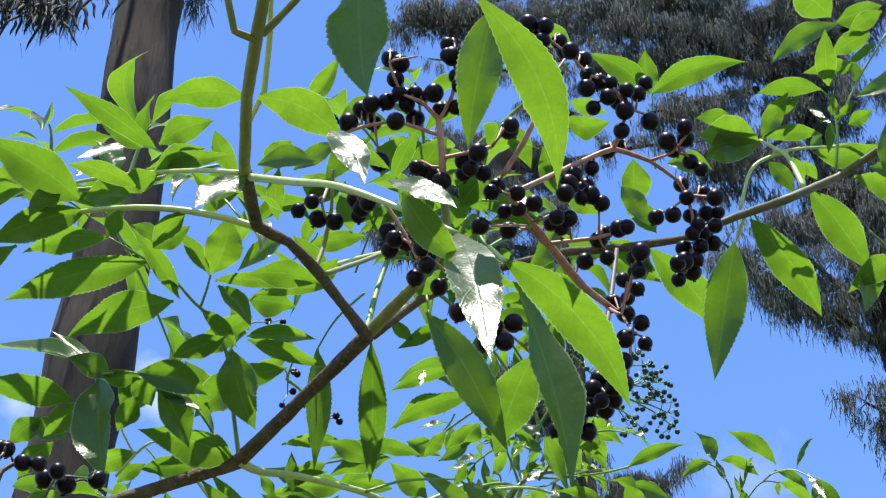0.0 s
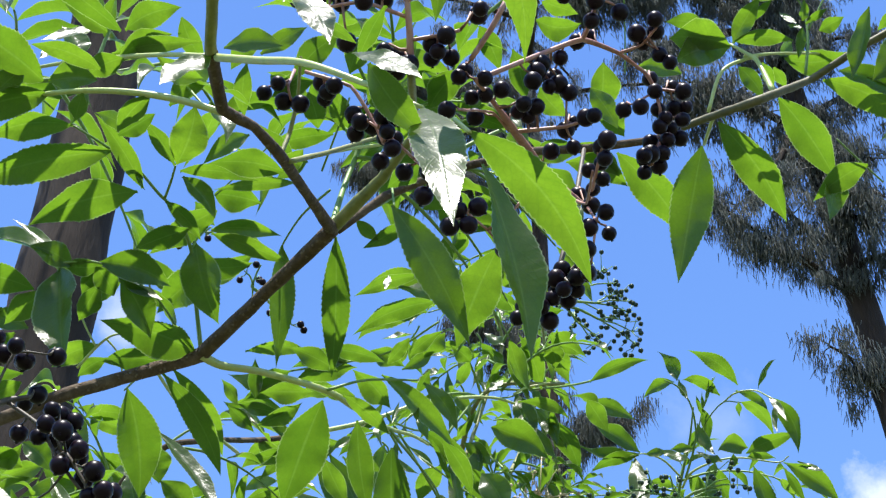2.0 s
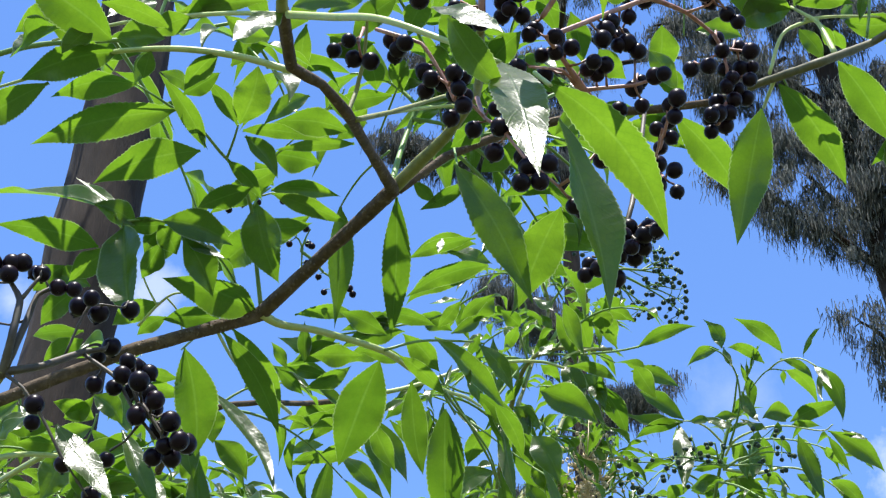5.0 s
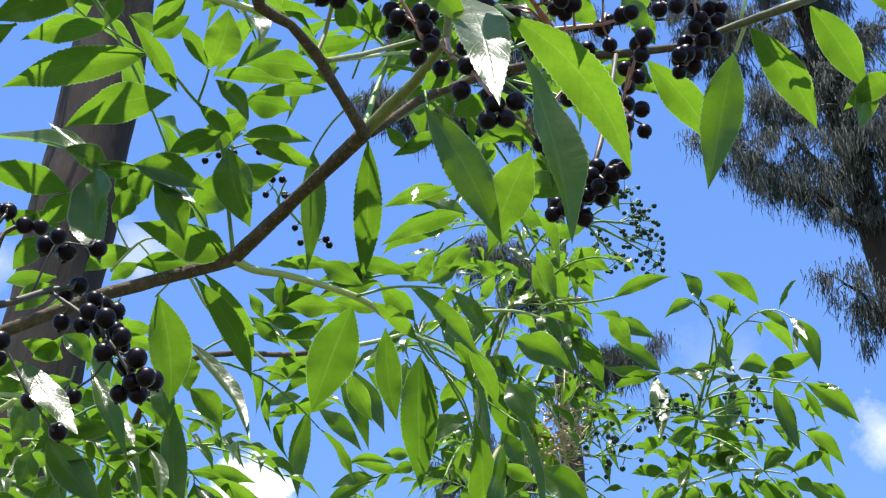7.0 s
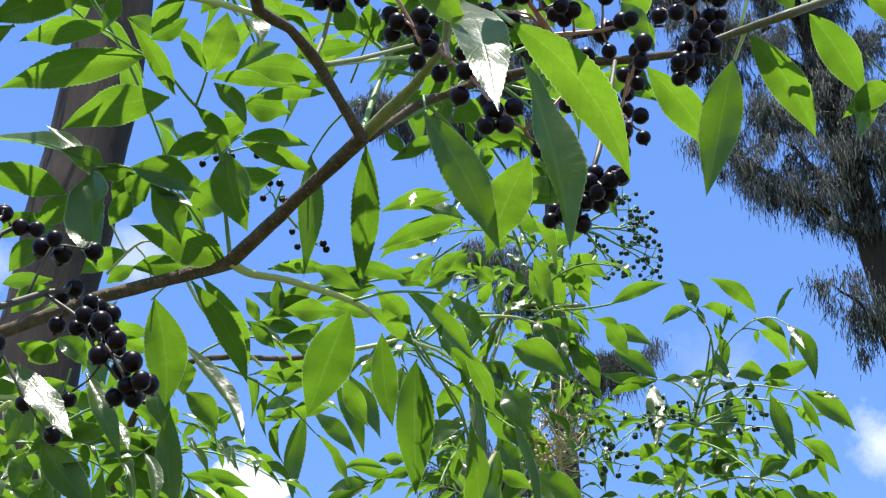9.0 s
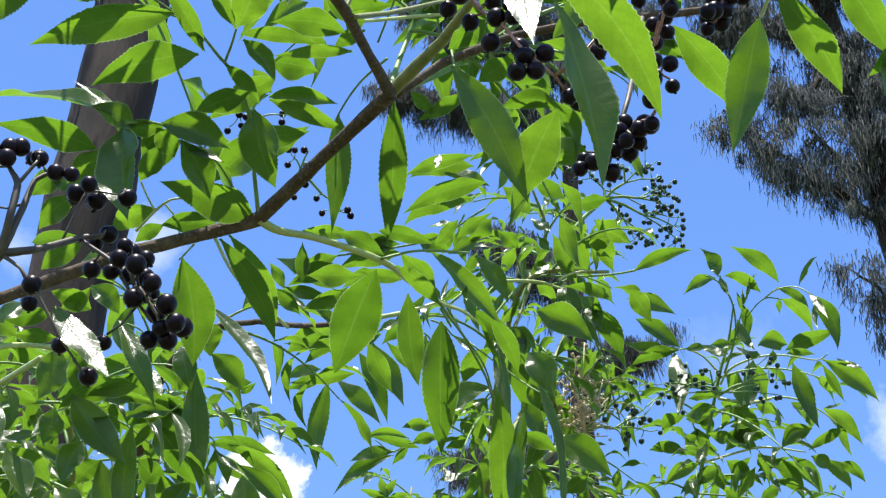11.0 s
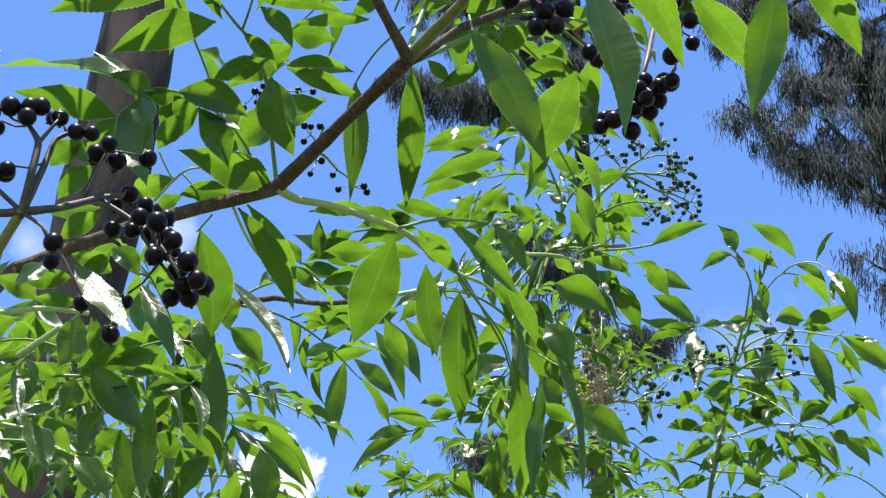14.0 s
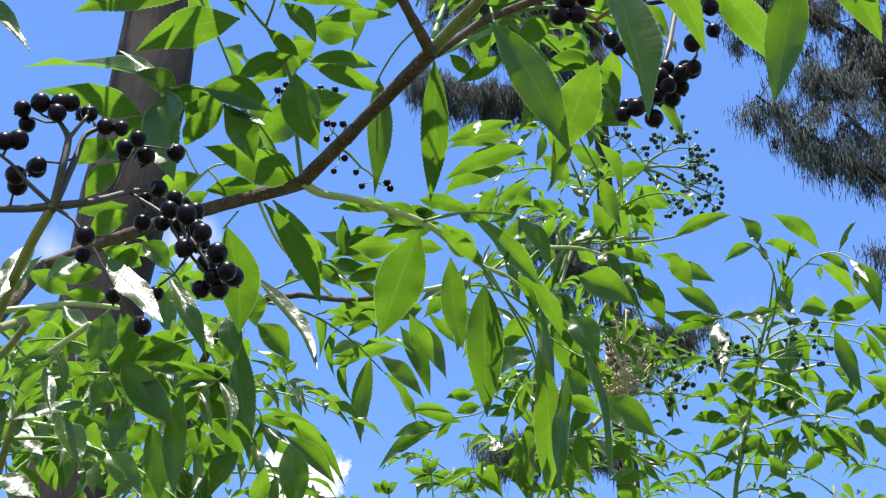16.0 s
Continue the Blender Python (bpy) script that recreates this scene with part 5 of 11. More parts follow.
leaflet(leaf, (0.1777, 0.4650, 2.0734), (0.1555, 0.4398, 2.0680), 0.0154, -0.0008, -0.0003, 3, 0.12, (-0.17, -0.47, -0.86))
leaflet(leaf, (0.0895, 0.5711, 2.0711), (0.1018, 0.5764, 2.0489), 0.0103, 0.0008, 0.0001, -6, 0.12, (-0.42, -0.81, -0.42))
leaflet(leaf, (0.0532, 0.5932, 2.1217), (0.0604, 0.6162, 2.1058), 0.0120, 0.0012, 0.0004, -7, 0.32, (-0.06, -0.56, -0.83))
leaflet(leaf, (0.0641, 0.5704, 2.0715), (0.0780, 0.5815, 2.0619), 0.0116, -0.0011, 0.0012, -2, 0.15, (-0.16, -0.53, -0.83))
leaflet(leaf, (0.0771, 0.5947, 2.0434), (0.1087, 0.6076, 2.0381), 0.0131, 0.0040, -0.0015, -6, 0.38, (0.02, -0.43, -0.90))
leaflet(leaf, (0.0603, 0.5924, 2.0458), (0.0857, 0.5902, 2.0466), 0.0118, 0.0028, 0.0024, -4, 0.49, (-0.02, -0.53, -0.85))
leaflet(leaf, (0.0359, 0.5920, 2.1382), (0.0478, 0.6151, 2.1261), 0.0110, 0.0012, -0.0006, 3, 0.08, (-0.16, -0.94, -0.29))
leaflet(leaf, (0.0484, 0.5834, 2.2099), (0.0752, 0.6143, 2.2144), 0.0129, 0.0038, 0.0012, 5, 0.12, (-0.04, -0.47, -0.88))
leaflet(leaf, (0.2114, 0.5543, 2.1695), (0.2373, 0.5529, 2.1803), 0.0128, 0.0018, 0.0017, 1, 0.40, (0.00, -0.38, -0.92))
leaflet(leaf, (0.1877, 0.5167, 2.0232), (0.2343, 0.5312, 2.0045), 0.0137, 0.0040, -0.0009, 5, 0.16, (-0.14, -0.55, -0.80))
leaflet(leaf, (0.1938, 0.5104, 2.0229), (0.2262, 0.5177, 2.0134), 0.0123, 0.0023, -0.0014, 0, 0.31, (-0.75, -0.65, 0.10))
leaflet(leaf, (0.2048, 0.4853, 2.0378), (0.1969, 0.5060, 2.0124), 0.0109, 0.0000, -0.0012, -3, 0.37, (-0.75, -0.65, 0.10))
leaflet(leaf, (0.1848, 0.5566, 2.0772), (0.2175, 0.5540, 2.0791), 0.0120, -0.0040, -0.0016, 5, 0.22, (-0.05, -0.55, -0.80))
leaflet(leaf, (0.1715, 0.5509, 2.0686), (0.1800, 0.5674, 2.0672), 0.0057, 0.0000, -0.0004, -5, 0.32, (-0.05, -0.55, -0.80))
leaflet(leaf, (0.1817, 0.5666, 2.0809), (0.1900, 0.5797, 2.0794), 0.0053, 0.0000, -0.0003, 0, 0.18, (-0.20, -0.55, -0.80))
leaflet(leaf, (0.1603, 0.5523, 2.0670), (0.1709, 0.5566, 2.0489), 0.0082, 0.0011, -0.0003, 4, 0.28, (-0.22, -0.55, -0.80))
leaflet(leaf, (0.1826, 0.5559, 2.0781), (0.1908, 0.5579, 2.0902), 0.0063, 0.0000, -0.0004, 2, 0.39, (-0.15, -0.55, -0.80))
leaflet(leaf, (0.1661, 0.5382, 2.0843), (0.1749, 0.5251, 2.0858), 0.0043, 0.0000, -0.0009, 3, 0.26, (-0.01, -0.55, -0.80))
leaflet(leaf, (0.2031, 0.5219, 2.1038), (0.2043, 0.5276, 2.0942), 0.0062, 0.0000, -0.0004, 0, 0.18, (0.04, -0.55, -0.80))
leaflet(leaf, (0.2017, 0.5223, 2.1034), (0.2108, 0.5073, 2.1025), 0.0051, 0.0000, -0.0007, 5, 0.24, (0.13, -0.55, -0.80))
leaflet(leaf, (0.2026, 0.5223, 2.1034), (0.1941, 0.5257, 2.0990), 0.0036, 0.0000, -0.0004, -2, 0.19, (0.07, -0.55, -0.80))
leaflet(leaf, (0.1890, 0.5311, 2.0769), (0.1900, 0.5247, 2.0852), 0.0061, 0.0000, -0.0001, 2, 0.38, (0.50, -0.75, -0.40))
leaflet(leaf, (0.1857, 0.5318, 2.0761), (0.1808, 0.5379, 2.0902), 0.0036, 0.0000, 0.0000, 0, 0.10, (-0.27, -0.91, 0.30))
leaflet(leaf, (0.1906, 0.5319, 2.0758), (0.2001, 0.5239, 2.0781), 0.0038, 0.0000, -0.0007, -2, 0.24, (0.02, -0.55, -0.80))
leaflet(leaf, (0.1996, 0.5409, 2.0804), (0.2113, 0.5350, 2.0839), 0.0072, 0.0000, -0.0004, 5, 0.37, (-0.12, -0.55, -0.80))
leaflet(leaf, (0.1884, 0.5332, 2.0743), (0.1832, 0.5367, 2.0803), 0.0033, 0.0000, 0.0000, 0, 0.10, (-0.28, -0.91, 0.30))
leaflet(leaf, (0.1890, 0.5332, 2.0743), (0.1863, 0.5403, 2.0606), 0.0046, 0.0000, -0.0003, 4, 0.36, (-0.16, -0.55, -0.80))
leaflet(leaf, (0.2413, 0.5405, 2.0961), (0.2348, 0.5578, 2.0975), 0.0053, 0.0000, -0.0003, -5, 0.15, (-0.24, -0.55, -0.80))
leaflet(leaf, (0.2345, 0.4921, 2.0607), (0.1906, 0.4975, 2.0547), 0.0194, -0.0018, -0.0009, 0, 0.38, (0.10, -0.90, 0.10))
leaflet(leaf, (0.2337, 0.4956, 2.0326), (0.2069, 0.5099, 2.0153), 0.0203, 0.0000, 0.0000, -5, 0.30, (0.20, -0.95, 0.20))
leaflet(leaf, (0.2542, 0.5257, 2.1142), (0.2327, 0.5235, 2.0980), 0.0103, 0.0000, -0.0003, -5, 0.34, (-0.11, -0.55, -0.80))
leaflet(leaf, (0.2502, 0.5991, 2.0555), (0.2408, 0.5986, 2.0456), 0.0038, 0.0000, 0.0000, 0, 0.10, (-0.31, -0.89, 0.34))
leaflet(leaf, (0.2625, 0.6046, 2.0644), (0.2449, 0.6019, 2.0515), 0.0070, 0.0000, -0.0010, 1, 0.33, (0.01, -0.55, -0.80))
leaflet(leaf, (0.2153, 0.6082, 2.0448), (0.2086, 0.6126, 2.0188), 0.0138, 0.0000, -0.0003, -4, 0.24, (0.24, -0.55, -0.80))
leaflet(leaf, (0.2547, 0.5909, 2.0656), (0.2384, 0.5857, 2.0541), 0.0053, 0.0000, -0.0004, -1, 0.39, (0.08, -0.55, -0.80))
leaflet(leaf, (0.2709, 0.6130, 2.1016), (0.2522, 0.6340, 2.0919), 0.0158, 0.0000, -0.0006, 3, 0.16, (-0.75, -0.65, 0.10))
stem("stalk", leaf, [(0.2130, 0.5890, 2.0527, 0.0005), (0.2244, 0.5958, 2.0441, 0.0005), (0.2364, 0.6026, 2.0355, 0.0005)], GREEN_STALK)
leaf = stem("leaf", elder_mid, [(0.0147, 0.9253, 2.1829, 0.0008), (-0.0182, 0.9536, 2.1780, 0.0008), (-0.0517, 0.9667, 2.1771, 0.0008), (-0.0935, 0.9703, 2.1720, 0.0008)], GREEN_STALK)
leaflet(leaf, (0.0066, 0.9232, 2.2199), (-0.0410, 0.9200, 2.2055), 0.0153, -0.0041, -0.0023, -1, 0.18, (0.26, -0.64, -0.73))
leaflet(leaf, (0.0065, 0.9233, 2.1905), (-0.0445, 0.9456, 2.1804), 0.0165, -0.0057, 0.0016, 5, 0.18, (-0.03, -0.47, -0.88))
leaflet(leaf, (-0.0182, 0.9249, 2.2175), (0.0190, 0.9272, 2.2047), 0.0139, 0.0033, 0.0012, -7, 0.09, (-0.00, -0.98, -0.18))
leaflet(leaf, (-0.0475, 0.9640, 2.1783), (-0.0935, 0.9693, 2.1738), 0.0140, -0.0042, 0.0033, -0, 0.20, (0.00, -0.62, -0.78))
leaflet(leaf, (-0.0454, 0.9679, 2.1729), (-0.0932, 0.9739, 2.1618), 0.0164, -0.0042, 0.0001, 2, 0.20, (0.13, -0.50, -0.85))
leaflet(leaf, (-0.0935, 0.9703, 2.1720), (-0.1266, 0.9771, 2.1590), 0.0125, -0.0004, 0.0013, 1, 0.28, (0.24, -0.48, -0.85))
leaflet(leaf, (-0.1018, 0.9789, 2.1602), (-0.1386, 0.9661, 2.1665), 0.0142, -0.0025, 0.0008, 6, 0.09, (0.30, -0.94, -0.14))
leaflet(leaf, (-0.0349, 0.9571, 2.1805), (-0.0100, 0.9682, 2.1731), 0.0138, 0.0025, 0.0003, 1, 0.70, (0.04, -0.61, -0.79))
leaflet(leaf, (-0.0810, 0.9703, 2.1720), (-0.0558, 0.9600, 2.1826), 0.0119, -0.0014, -0.0014, -1, 0.69, (-0.22, -0.91, -0.36))
leaflet(leaf, (-0.0935, 0.9740, 2.1669), (-0.1305, 0.9796, 2.1506), 0.0137, -0.0033, 0.0031, -6, 0.24, (0.19, -0.72, -0.67))
leaflet(leaf, (-0.1258, 0.9536, 2.1780), (-0.0769, 0.9644, 2.1816), 0.0112, 0.0033, 0.0011, 6, 0.38, (0.21, -0.72, -0.66))
leaflet(leaf, (-0.0517, 0.9618, 2.1838), (-0.0768, 0.9690, 2.1736), 0.0093, -0.0005, 0.0004, -6, 0.11, (0.13, -0.64, -0.76))
leaflet(leaf, (-0.0647, 1.0536, 2.2105), (-0.0981, 1.0801, 2.2174), 0.0138, -0.0036, -0.0009, 7, 0.19, (0.03, -0.60, -0.80))
leaflet(leaf, (-0.1175, 0.9852, 2.1345), (-0.0837, 0.9668, 2.1421), 0.0133, -0.0002, -0.0006, -0, 0.70, (-0.07, -0.49, -0.87))
leaf = stem("leaf", elder_right, [(0.2264, 1.1877, 2.2057, 0.0011), (0.2327, 1.1686, 2.2224, 0.0010), (0.2336, 1.1537, 2.2329, 0.0009), (0.2287, 1.1365, 2.2465, 0.0008), (0.2176, 1.1227, 2.2551, 0.0007), (0.2052, 1.1140, 2.2566, 0.0006)], GREEN_STALK)
stem("stalk", leaf, [(0.2362, 1.1728, 2.2355, 0.0008), (0.2395, 1.1616, 2.2363, 0.0007), (0.2466, 1.1465, 2.2426, 0.0006), (0.2565, 1.1330, 2.2469, 0.0006), (0.2691, 1.1262, 2.2417, 0.0005)], GREEN_STALK)
stem("stalk", leaf, [(0.2558, 1.1343, 2.2472, 0.0007), (0.2648, 1.1214, 2.2483, 0.0007), (0.2789, 1.1121, 2.2447, 0.0006), (0.2908, 1.1079, 2.2338, 0.0006)], PALE_STALK)
stem("stalk", leaf, [(0.2371, 1.1728, 2.2355, 0.0007), (0.2402, 1.1582, 2.2475, 0.0006), (0.2442, 1.1442, 2.2587, 0.0005), (0.2491, 1.1303, 2.2697, 0.0004)], GREEN_STALK)
stem("stalk", leaf, [(0.2293, 1.2278, 2.2185, 0.0012), (0.2373, 1.2147, 2.2268, 0.0011), (0.2587, 1.2041, 2.2320, 0.0009), (0.2798, 1.1980, 2.2311, 0.0008), (0.3092, 1.1957, 2.2250, 0.0006), (0.3176, 1.1876, 2.2263, 0.0005)], PALE_STALK)
stem("stalk", leaf, [(0.2283, 1.2219, 2.2266, 0.0010), (0.2106, 1.1987, 2.2298, 0.0009), (0.1933, 1.1808, 2.2255, 0.0007), (0.1787, 1.1670, 2.2157, 0.0006)], PALE_STALK)
leaflet(leaf, (0.2185, 1.1312, 2.2674), (0.2039, 1.1283, 2.2959), 0.0119, -0.0039, -0.0025, 8, 0.21, (0.07, -0.55, -0.80))
leaflet(leaf, (0.2161, 1.1317, 2.2666), (0.1928, 1.1620, 2.2691), 0.0101, -0.0039, -0.0022, -3, 0.43, (-0.50, -0.75, -0.40))
leaflet(leaf, (0.2704, 1.1344, 2.2648), (0.2247, 1.1035, 2.2802), 0.0127, -0.0068, -0.0034, -1, 0.20, (-0.02, -0.55, -0.80))
leaflet(leaf, (0.2549, 1.1391, 2.2575), (0.2202, 1.1201, 2.2602), 0.0109, -0.0029, -0.0033, 4, 0.25, (-0.17, -0.55, -0.80))
leaflet(leaf, (0.2200, 1.1306, 2.2682), (0.2240, 1.1226, 2.2422), 0.0068, 0.0000, -0.0013, -4, 0.24, (0.18, -0.55, -0.80))
leaflet(leaf, (0.2878, 1.1364, 2.2626), (0.2966, 1.0978, 2.2659), 0.0081, -0.0029, -0.0024, -3, 0.66, (0.75, -0.65, 0.10))
leaflet(leaf, (0.2723, 1.1428, 2.2530), (0.3076, 1.1859, 2.2416), 0.0120, 0.0044, -0.0028, -2, 0.25, (-0.13, -0.55, -0.80))
leaflet(leaf, (0.2684, 1.1371, 2.2608), (0.2924, 1.1326, 2.2368), 0.0077, 0.0024, -0.0032, 4, 0.29, (0.28, -0.55, -0.80))
leaflet(leaf, (0.2985, 1.1411, 2.2565), (0.3168, 1.1520, 2.2073), 0.0154, 0.0068, -0.0017, -6, 0.50, (-0.75, -0.65, 0.10))
leaflet(leaf, (0.2965, 1.1402, 2.2576), (0.3042, 1.1216, 2.2203), 0.0063, 0.0019, 0.0000, 0, 0.10, (-0.25, -0.89, 0.39))
leaflet(leaf, (0.3023, 1.1445, 2.2518), (0.2970, 1.1285, 2.2125), 0.0048, 0.0000, 0.0000, 0, 0.10, (-0.24, -0.89, 0.39))
leaflet(leaf, (0.2708, 1.1425, 2.2534), (0.2729, 1.1548, 2.2452), 0.0046, 0.0000, -0.0009, 2, 0.22, (0.19, -0.55, -0.80))
leaflet(leaf, (0.2766, 1.1682, 2.2175), (0.3179, 1.1491, 2.2259), 0.0154, 0.0015, -0.0036, -3, 0.34, (-0.09, -0.55, -0.80))
leaflet(leaf, (0.2781, 1.1655, 2.2215), (0.2477, 1.1441, 2.2045), 0.0162, -0.0039, -0.0025, -8, 0.68, (0.50, -0.75, -0.40))
leaflet(leaf, (0.2659, 1.1681, 2.2174), (0.2652, 1.1699, 2.2049), 0.0064, 0.0000, -0.0007, 5, 0.31, (-0.09, -0.55, -0.80))
leaflet(leaf, (0.2780, 1.1700, 2.2152), (0.2965, 1.1459, 2.1989), 0.0090, 0.0019, -0.0006, -3, 0.39, (0.05, -0.55, -0.80))
leaflet(leaf, (0.2354, 1.1526, 2.2380), (0.2465, 1.1484, 2.2050), 0.0099, -0.0019, -0.0012, 6, 0.30, (0.27, -0.55, -0.80))
leaflet(leaf, (0.2398, 1.1451, 2.2487), (0.2459, 1.1625, 2.2271), 0.0091, 0.0010, -0.0023, -5, 0.38, (-0.09, -0.55, -0.80))
leaflet(leaf, (0.2393, 1.1484, 2.2440), (0.2331, 1.1319, 2.2532), 0.0041, 0.0000, -0.0008, 5, 0.48, (0.17, -0.55, -0.80))
leaflet(leaf, (0.2418, 1.1443, 2.2499), (0.2439, 1.1224, 2.2642), 0.0036, 0.0000, -0.0017, -4, 0.50, (-0.75, -0.65, 0.10))
leaflet(leaf, (0.2423, 1.1429, 2.2519), (0.2525, 1.1317, 2.2725), 0.0036, 0.0000, -0.0011, 2, 0.29, (0.25, -0.55, -0.80))
leaflet(leaf, (0.2403, 1.1470, 2.2459), (0.2412, 1.1426, 2.2653), 0.0037, 0.0000, -0.0014, 1, 0.70, (0.75, -0.65, 0.10))
leaflet(leaf, (0.1410, 1.1410, 2.2507), (0.1788, 1.1267, 2.2255), 0.0135, 0.0053, -0.0043, 4, 0.41, (-0.50, -0.75, -0.40))
leaflet(leaf, (0.1860, 1.1658, 2.2177), (0.1467, 1.1431, 2.2318), 0.0163, -0.0053, -0.0018, 5, 0.44, (0.50, -0.75, -0.40))
leaflet(leaf, (0.1860, 1.1663, 2.2169), (0.1331, 1.1673, 2.2279), 0.0146, -0.0019, -0.0046, 2, 0.65, (0.75, -0.65, 0.10))
leaflet(leaf, (0.1850, 1.1671, 2.2157), (0.1454, 1.1867, 2.2108), 0.0114, -0.0024, -0.0042, 5, 0.23, (-0.22, -0.55, -0.80))
leaflet(leaf, (0.1899, 1.1667, 2.2166), (0.2040, 1.1486, 2.2062), 0.0081, 0.0019, -0.0015, 1, 0.44, (-0.75, -0.65, 0.10))
leaflet(leaf, (0.2044, 1.1647, 2.2199), (0.2252, 1.1529, 2.2033), 0.0126, 0.0000, 0.0000, 0, 0.10, (-0.19, -0.90, 0.40))
leaflet(leaf, (0.2126, 1.1648, 2.2200), (0.2367, 1.1708, 2.2249), 0.0082, 0.0015, -0.0008, 8, 0.54, (0.75, -0.65, 0.10))
leaflet(leaf, (0.2344, 1.1664, 2.2187), (0.2535, 1.1537, 2.2005), 0.0087, 0.0000, 0.0000, 0, 0.10, (-0.21, -0.89, 0.40))
leaflet(leaf, (0.1816, 1.1679, 2.2145), (0.1735, 1.1304, 2.1289), 0.0155, 0.0000, 0.0000, 0, 0.10, (-0.17, -0.90, 0.41))
leaflet(leaf, (0.1792, 1.1682, 2.2141), (0.1830, 1.2044, 2.1872), 0.0082, -0.0015, -0.0024, 1, 0.54, (-0.75, -0.65, 0.10))
leaflet(leaf, (0.2829, 1.1746, 2.2089), (0.3016, 1.1875, 2.1515), 0.0154, 0.0024, -0.0053, -3, 0.39, (0.24, -0.55, -0.80))
leaflet(leaf, (0.3086, 1.1733, 2.2116), (0.3553, 1.1866, 2.1780), 0.0172, 0.0039, -0.0017, 0, 0.55, (-0.75, -0.65, 0.10))
leaflet(leaf, (0.3085, 1.1761, 2.2077), (0.3289, 1.1952, 2.1819), 0.0077, 0.0019, -0.0009, 3, 0.41, (0.03, -0.55, -0.80))
leaflet(leaf, (0.3207, 1.1730, 2.2125), (0.3380, 1.1600, 2.1954), 0.0068, 0.0010, 0.0000, 0, 0.10, (-0.26, -0.88, 0.41))
leaflet(leaf, (0.2528, 1.1754, 2.2066), (0.2646, 1.2074, 2.1891), 0.0110, 0.0000, -0.0016, 0, 0.45, (0.10, -0.55, -0.80))
leaflet(leaf, (0.3071, 1.1812, 2.2005), (0.3286, 1.2166, 2.2014), 0.0069, 0.0000, -0.0018, 2, 0.39, (-0.14, -0.55, -0.80))
leaf = stem("leaf", elder_right, [(0.0179, 0.9309, 2.0902, 0.0010), (0.0464, 0.9386, 2.1306, 0.0009), (0.0797, 0.9540, 2.1434, 0.0008), (0.1236, 0.9760, 2.1642, 0.0008), (0.1681, 0.9830, 2.1885, 0.0005)], GREEN_STALK)
leaflet(leaf, (0.0692, 0.9505, 2.1385), (0.0808, 0.9300, 2.0870), 0.0154, 0.0016, 0.0007, 0, 0.06, (-0.11, -0.91, 0.39))
leaflet(leaf, (0.1256, 0.9760, 2.1642), (0.1680, 0.9583, 2.1712), 0.0101, 0.0033, 0.0003, -8, 0.41, (-0.12, -0.61, -0.78))
leaflet(leaf, (0.0919, 0.9660, 2.1269), (0.1157, 0.9986, 2.0993), 0.0147, 0.0033, 0.0021, 6, 0.45, (0.02, -0.65, -0.76))
leaflet(leaf, (0.0882, 0.9576, 2.1458), (0.0709, 0.9205, 2.1693), 0.0133, -0.0024, 0.0032, 6, 0.11, (-0.04, -0.52, -0.85))
leaflet(leaf, (0.1102, 0.9694, 2.1587), (0.1000, 0.9274, 2.1793), 0.0134, 0.0025, -0.0000, 6, 0.31, (0.06, -0.45, -0.89))
leaflet(leaf, (0.1236, 0.9838, 2.1534), (0.1407, 1.0014, 2.1350), 0.0135, 0.0006, 0.0002, -3, 0.10, (0.03, -0.74, -0.68))
leaflet(leaf, (0.0472, 0.9277, 2.1796), (0.0268, 0.9125, 2.1935), 0.0133, -0.0024, -0.0013, 2, 0.09, (-0.00, -0.68, -0.74))
leaflet(leaf, (0.0716, 0.9206, 2.1895), (0.0472, 0.9103, 2.2021), 0.0131, -0.0000, -0.0005, -1, 0.13, (-0.18, -0.57, -0.81))
leaflet(leaf, (0.1041, 0.9206, 2.1895), (0.0716, 0.9250, 2.1826), 0.0122, -0.0024, 0.0012, -7, 0.37, (0.12, -0.47, -0.87))
leaflet(leaf, (0.0960, 0.9301, 2.1763), (0.1186, 0.9417, 2.1646), 0.0160, -0.0013, -0.0001, -5, 0.11, (-0.21, -0.46, -0.86))
leaflet(leaf, (0.0350, 0.9803, 2.1072), (0.0520, 1.0303, 2.0656), 0.0191, 0.0024, 0.0028, 2, 0.48, (-0.04, -0.63, -0.77))
leaflet(leaf, (0.0553, 0.9971, 2.0841), (0.0884, 1.0365, 2.0412), 0.0139, 0.0041, -0.0008, -3, 0.43, (0.17, -0.79, -0.59))
leaf = stem("leaf", elder_mid, [(-0.1502, 0.9826, 2.1211, 0.0020), (-0.1266, 1.0683, 2.1732, 0.0022), (-0.0976, 1.0922, 2.1914, 0.0022)], BARK)
# sunlit run of the same brown branch, its light put into a pale colour
stem("stalk", leaf, [(-0.0976, 1.0922, 2.1914, 0.0022), (-0.0433, 1.1194, 2.2220, 0.0019), (0.0077, 1.1339, 2.2531, 0.0016)], PALE_STALK)
leaflet(leaf, (-0.0746, 0.9443, 2.1361), (-0.1122, 0.9441, 2.1358), 0.0151, 0.0000, 0.0000, 0, 0.30, (0.10, -0.60, -0.79))
leaflet(leaf, (-0.0572, 0.9357, 2.1485), (-0.0913, 0.9257, 2.1617), 0.0143, 0.0000, 0.0000, 0, 0.30, (0.10, -0.60, -0.79))
leaflet(leaf, (-0.1313, 0.9737, 2.1456), (-0.0939, 0.9778, 2.1406), 0.0089, 0.0000, 0.0000, 0, 0.30, (0.10, -0.60, -0.79))
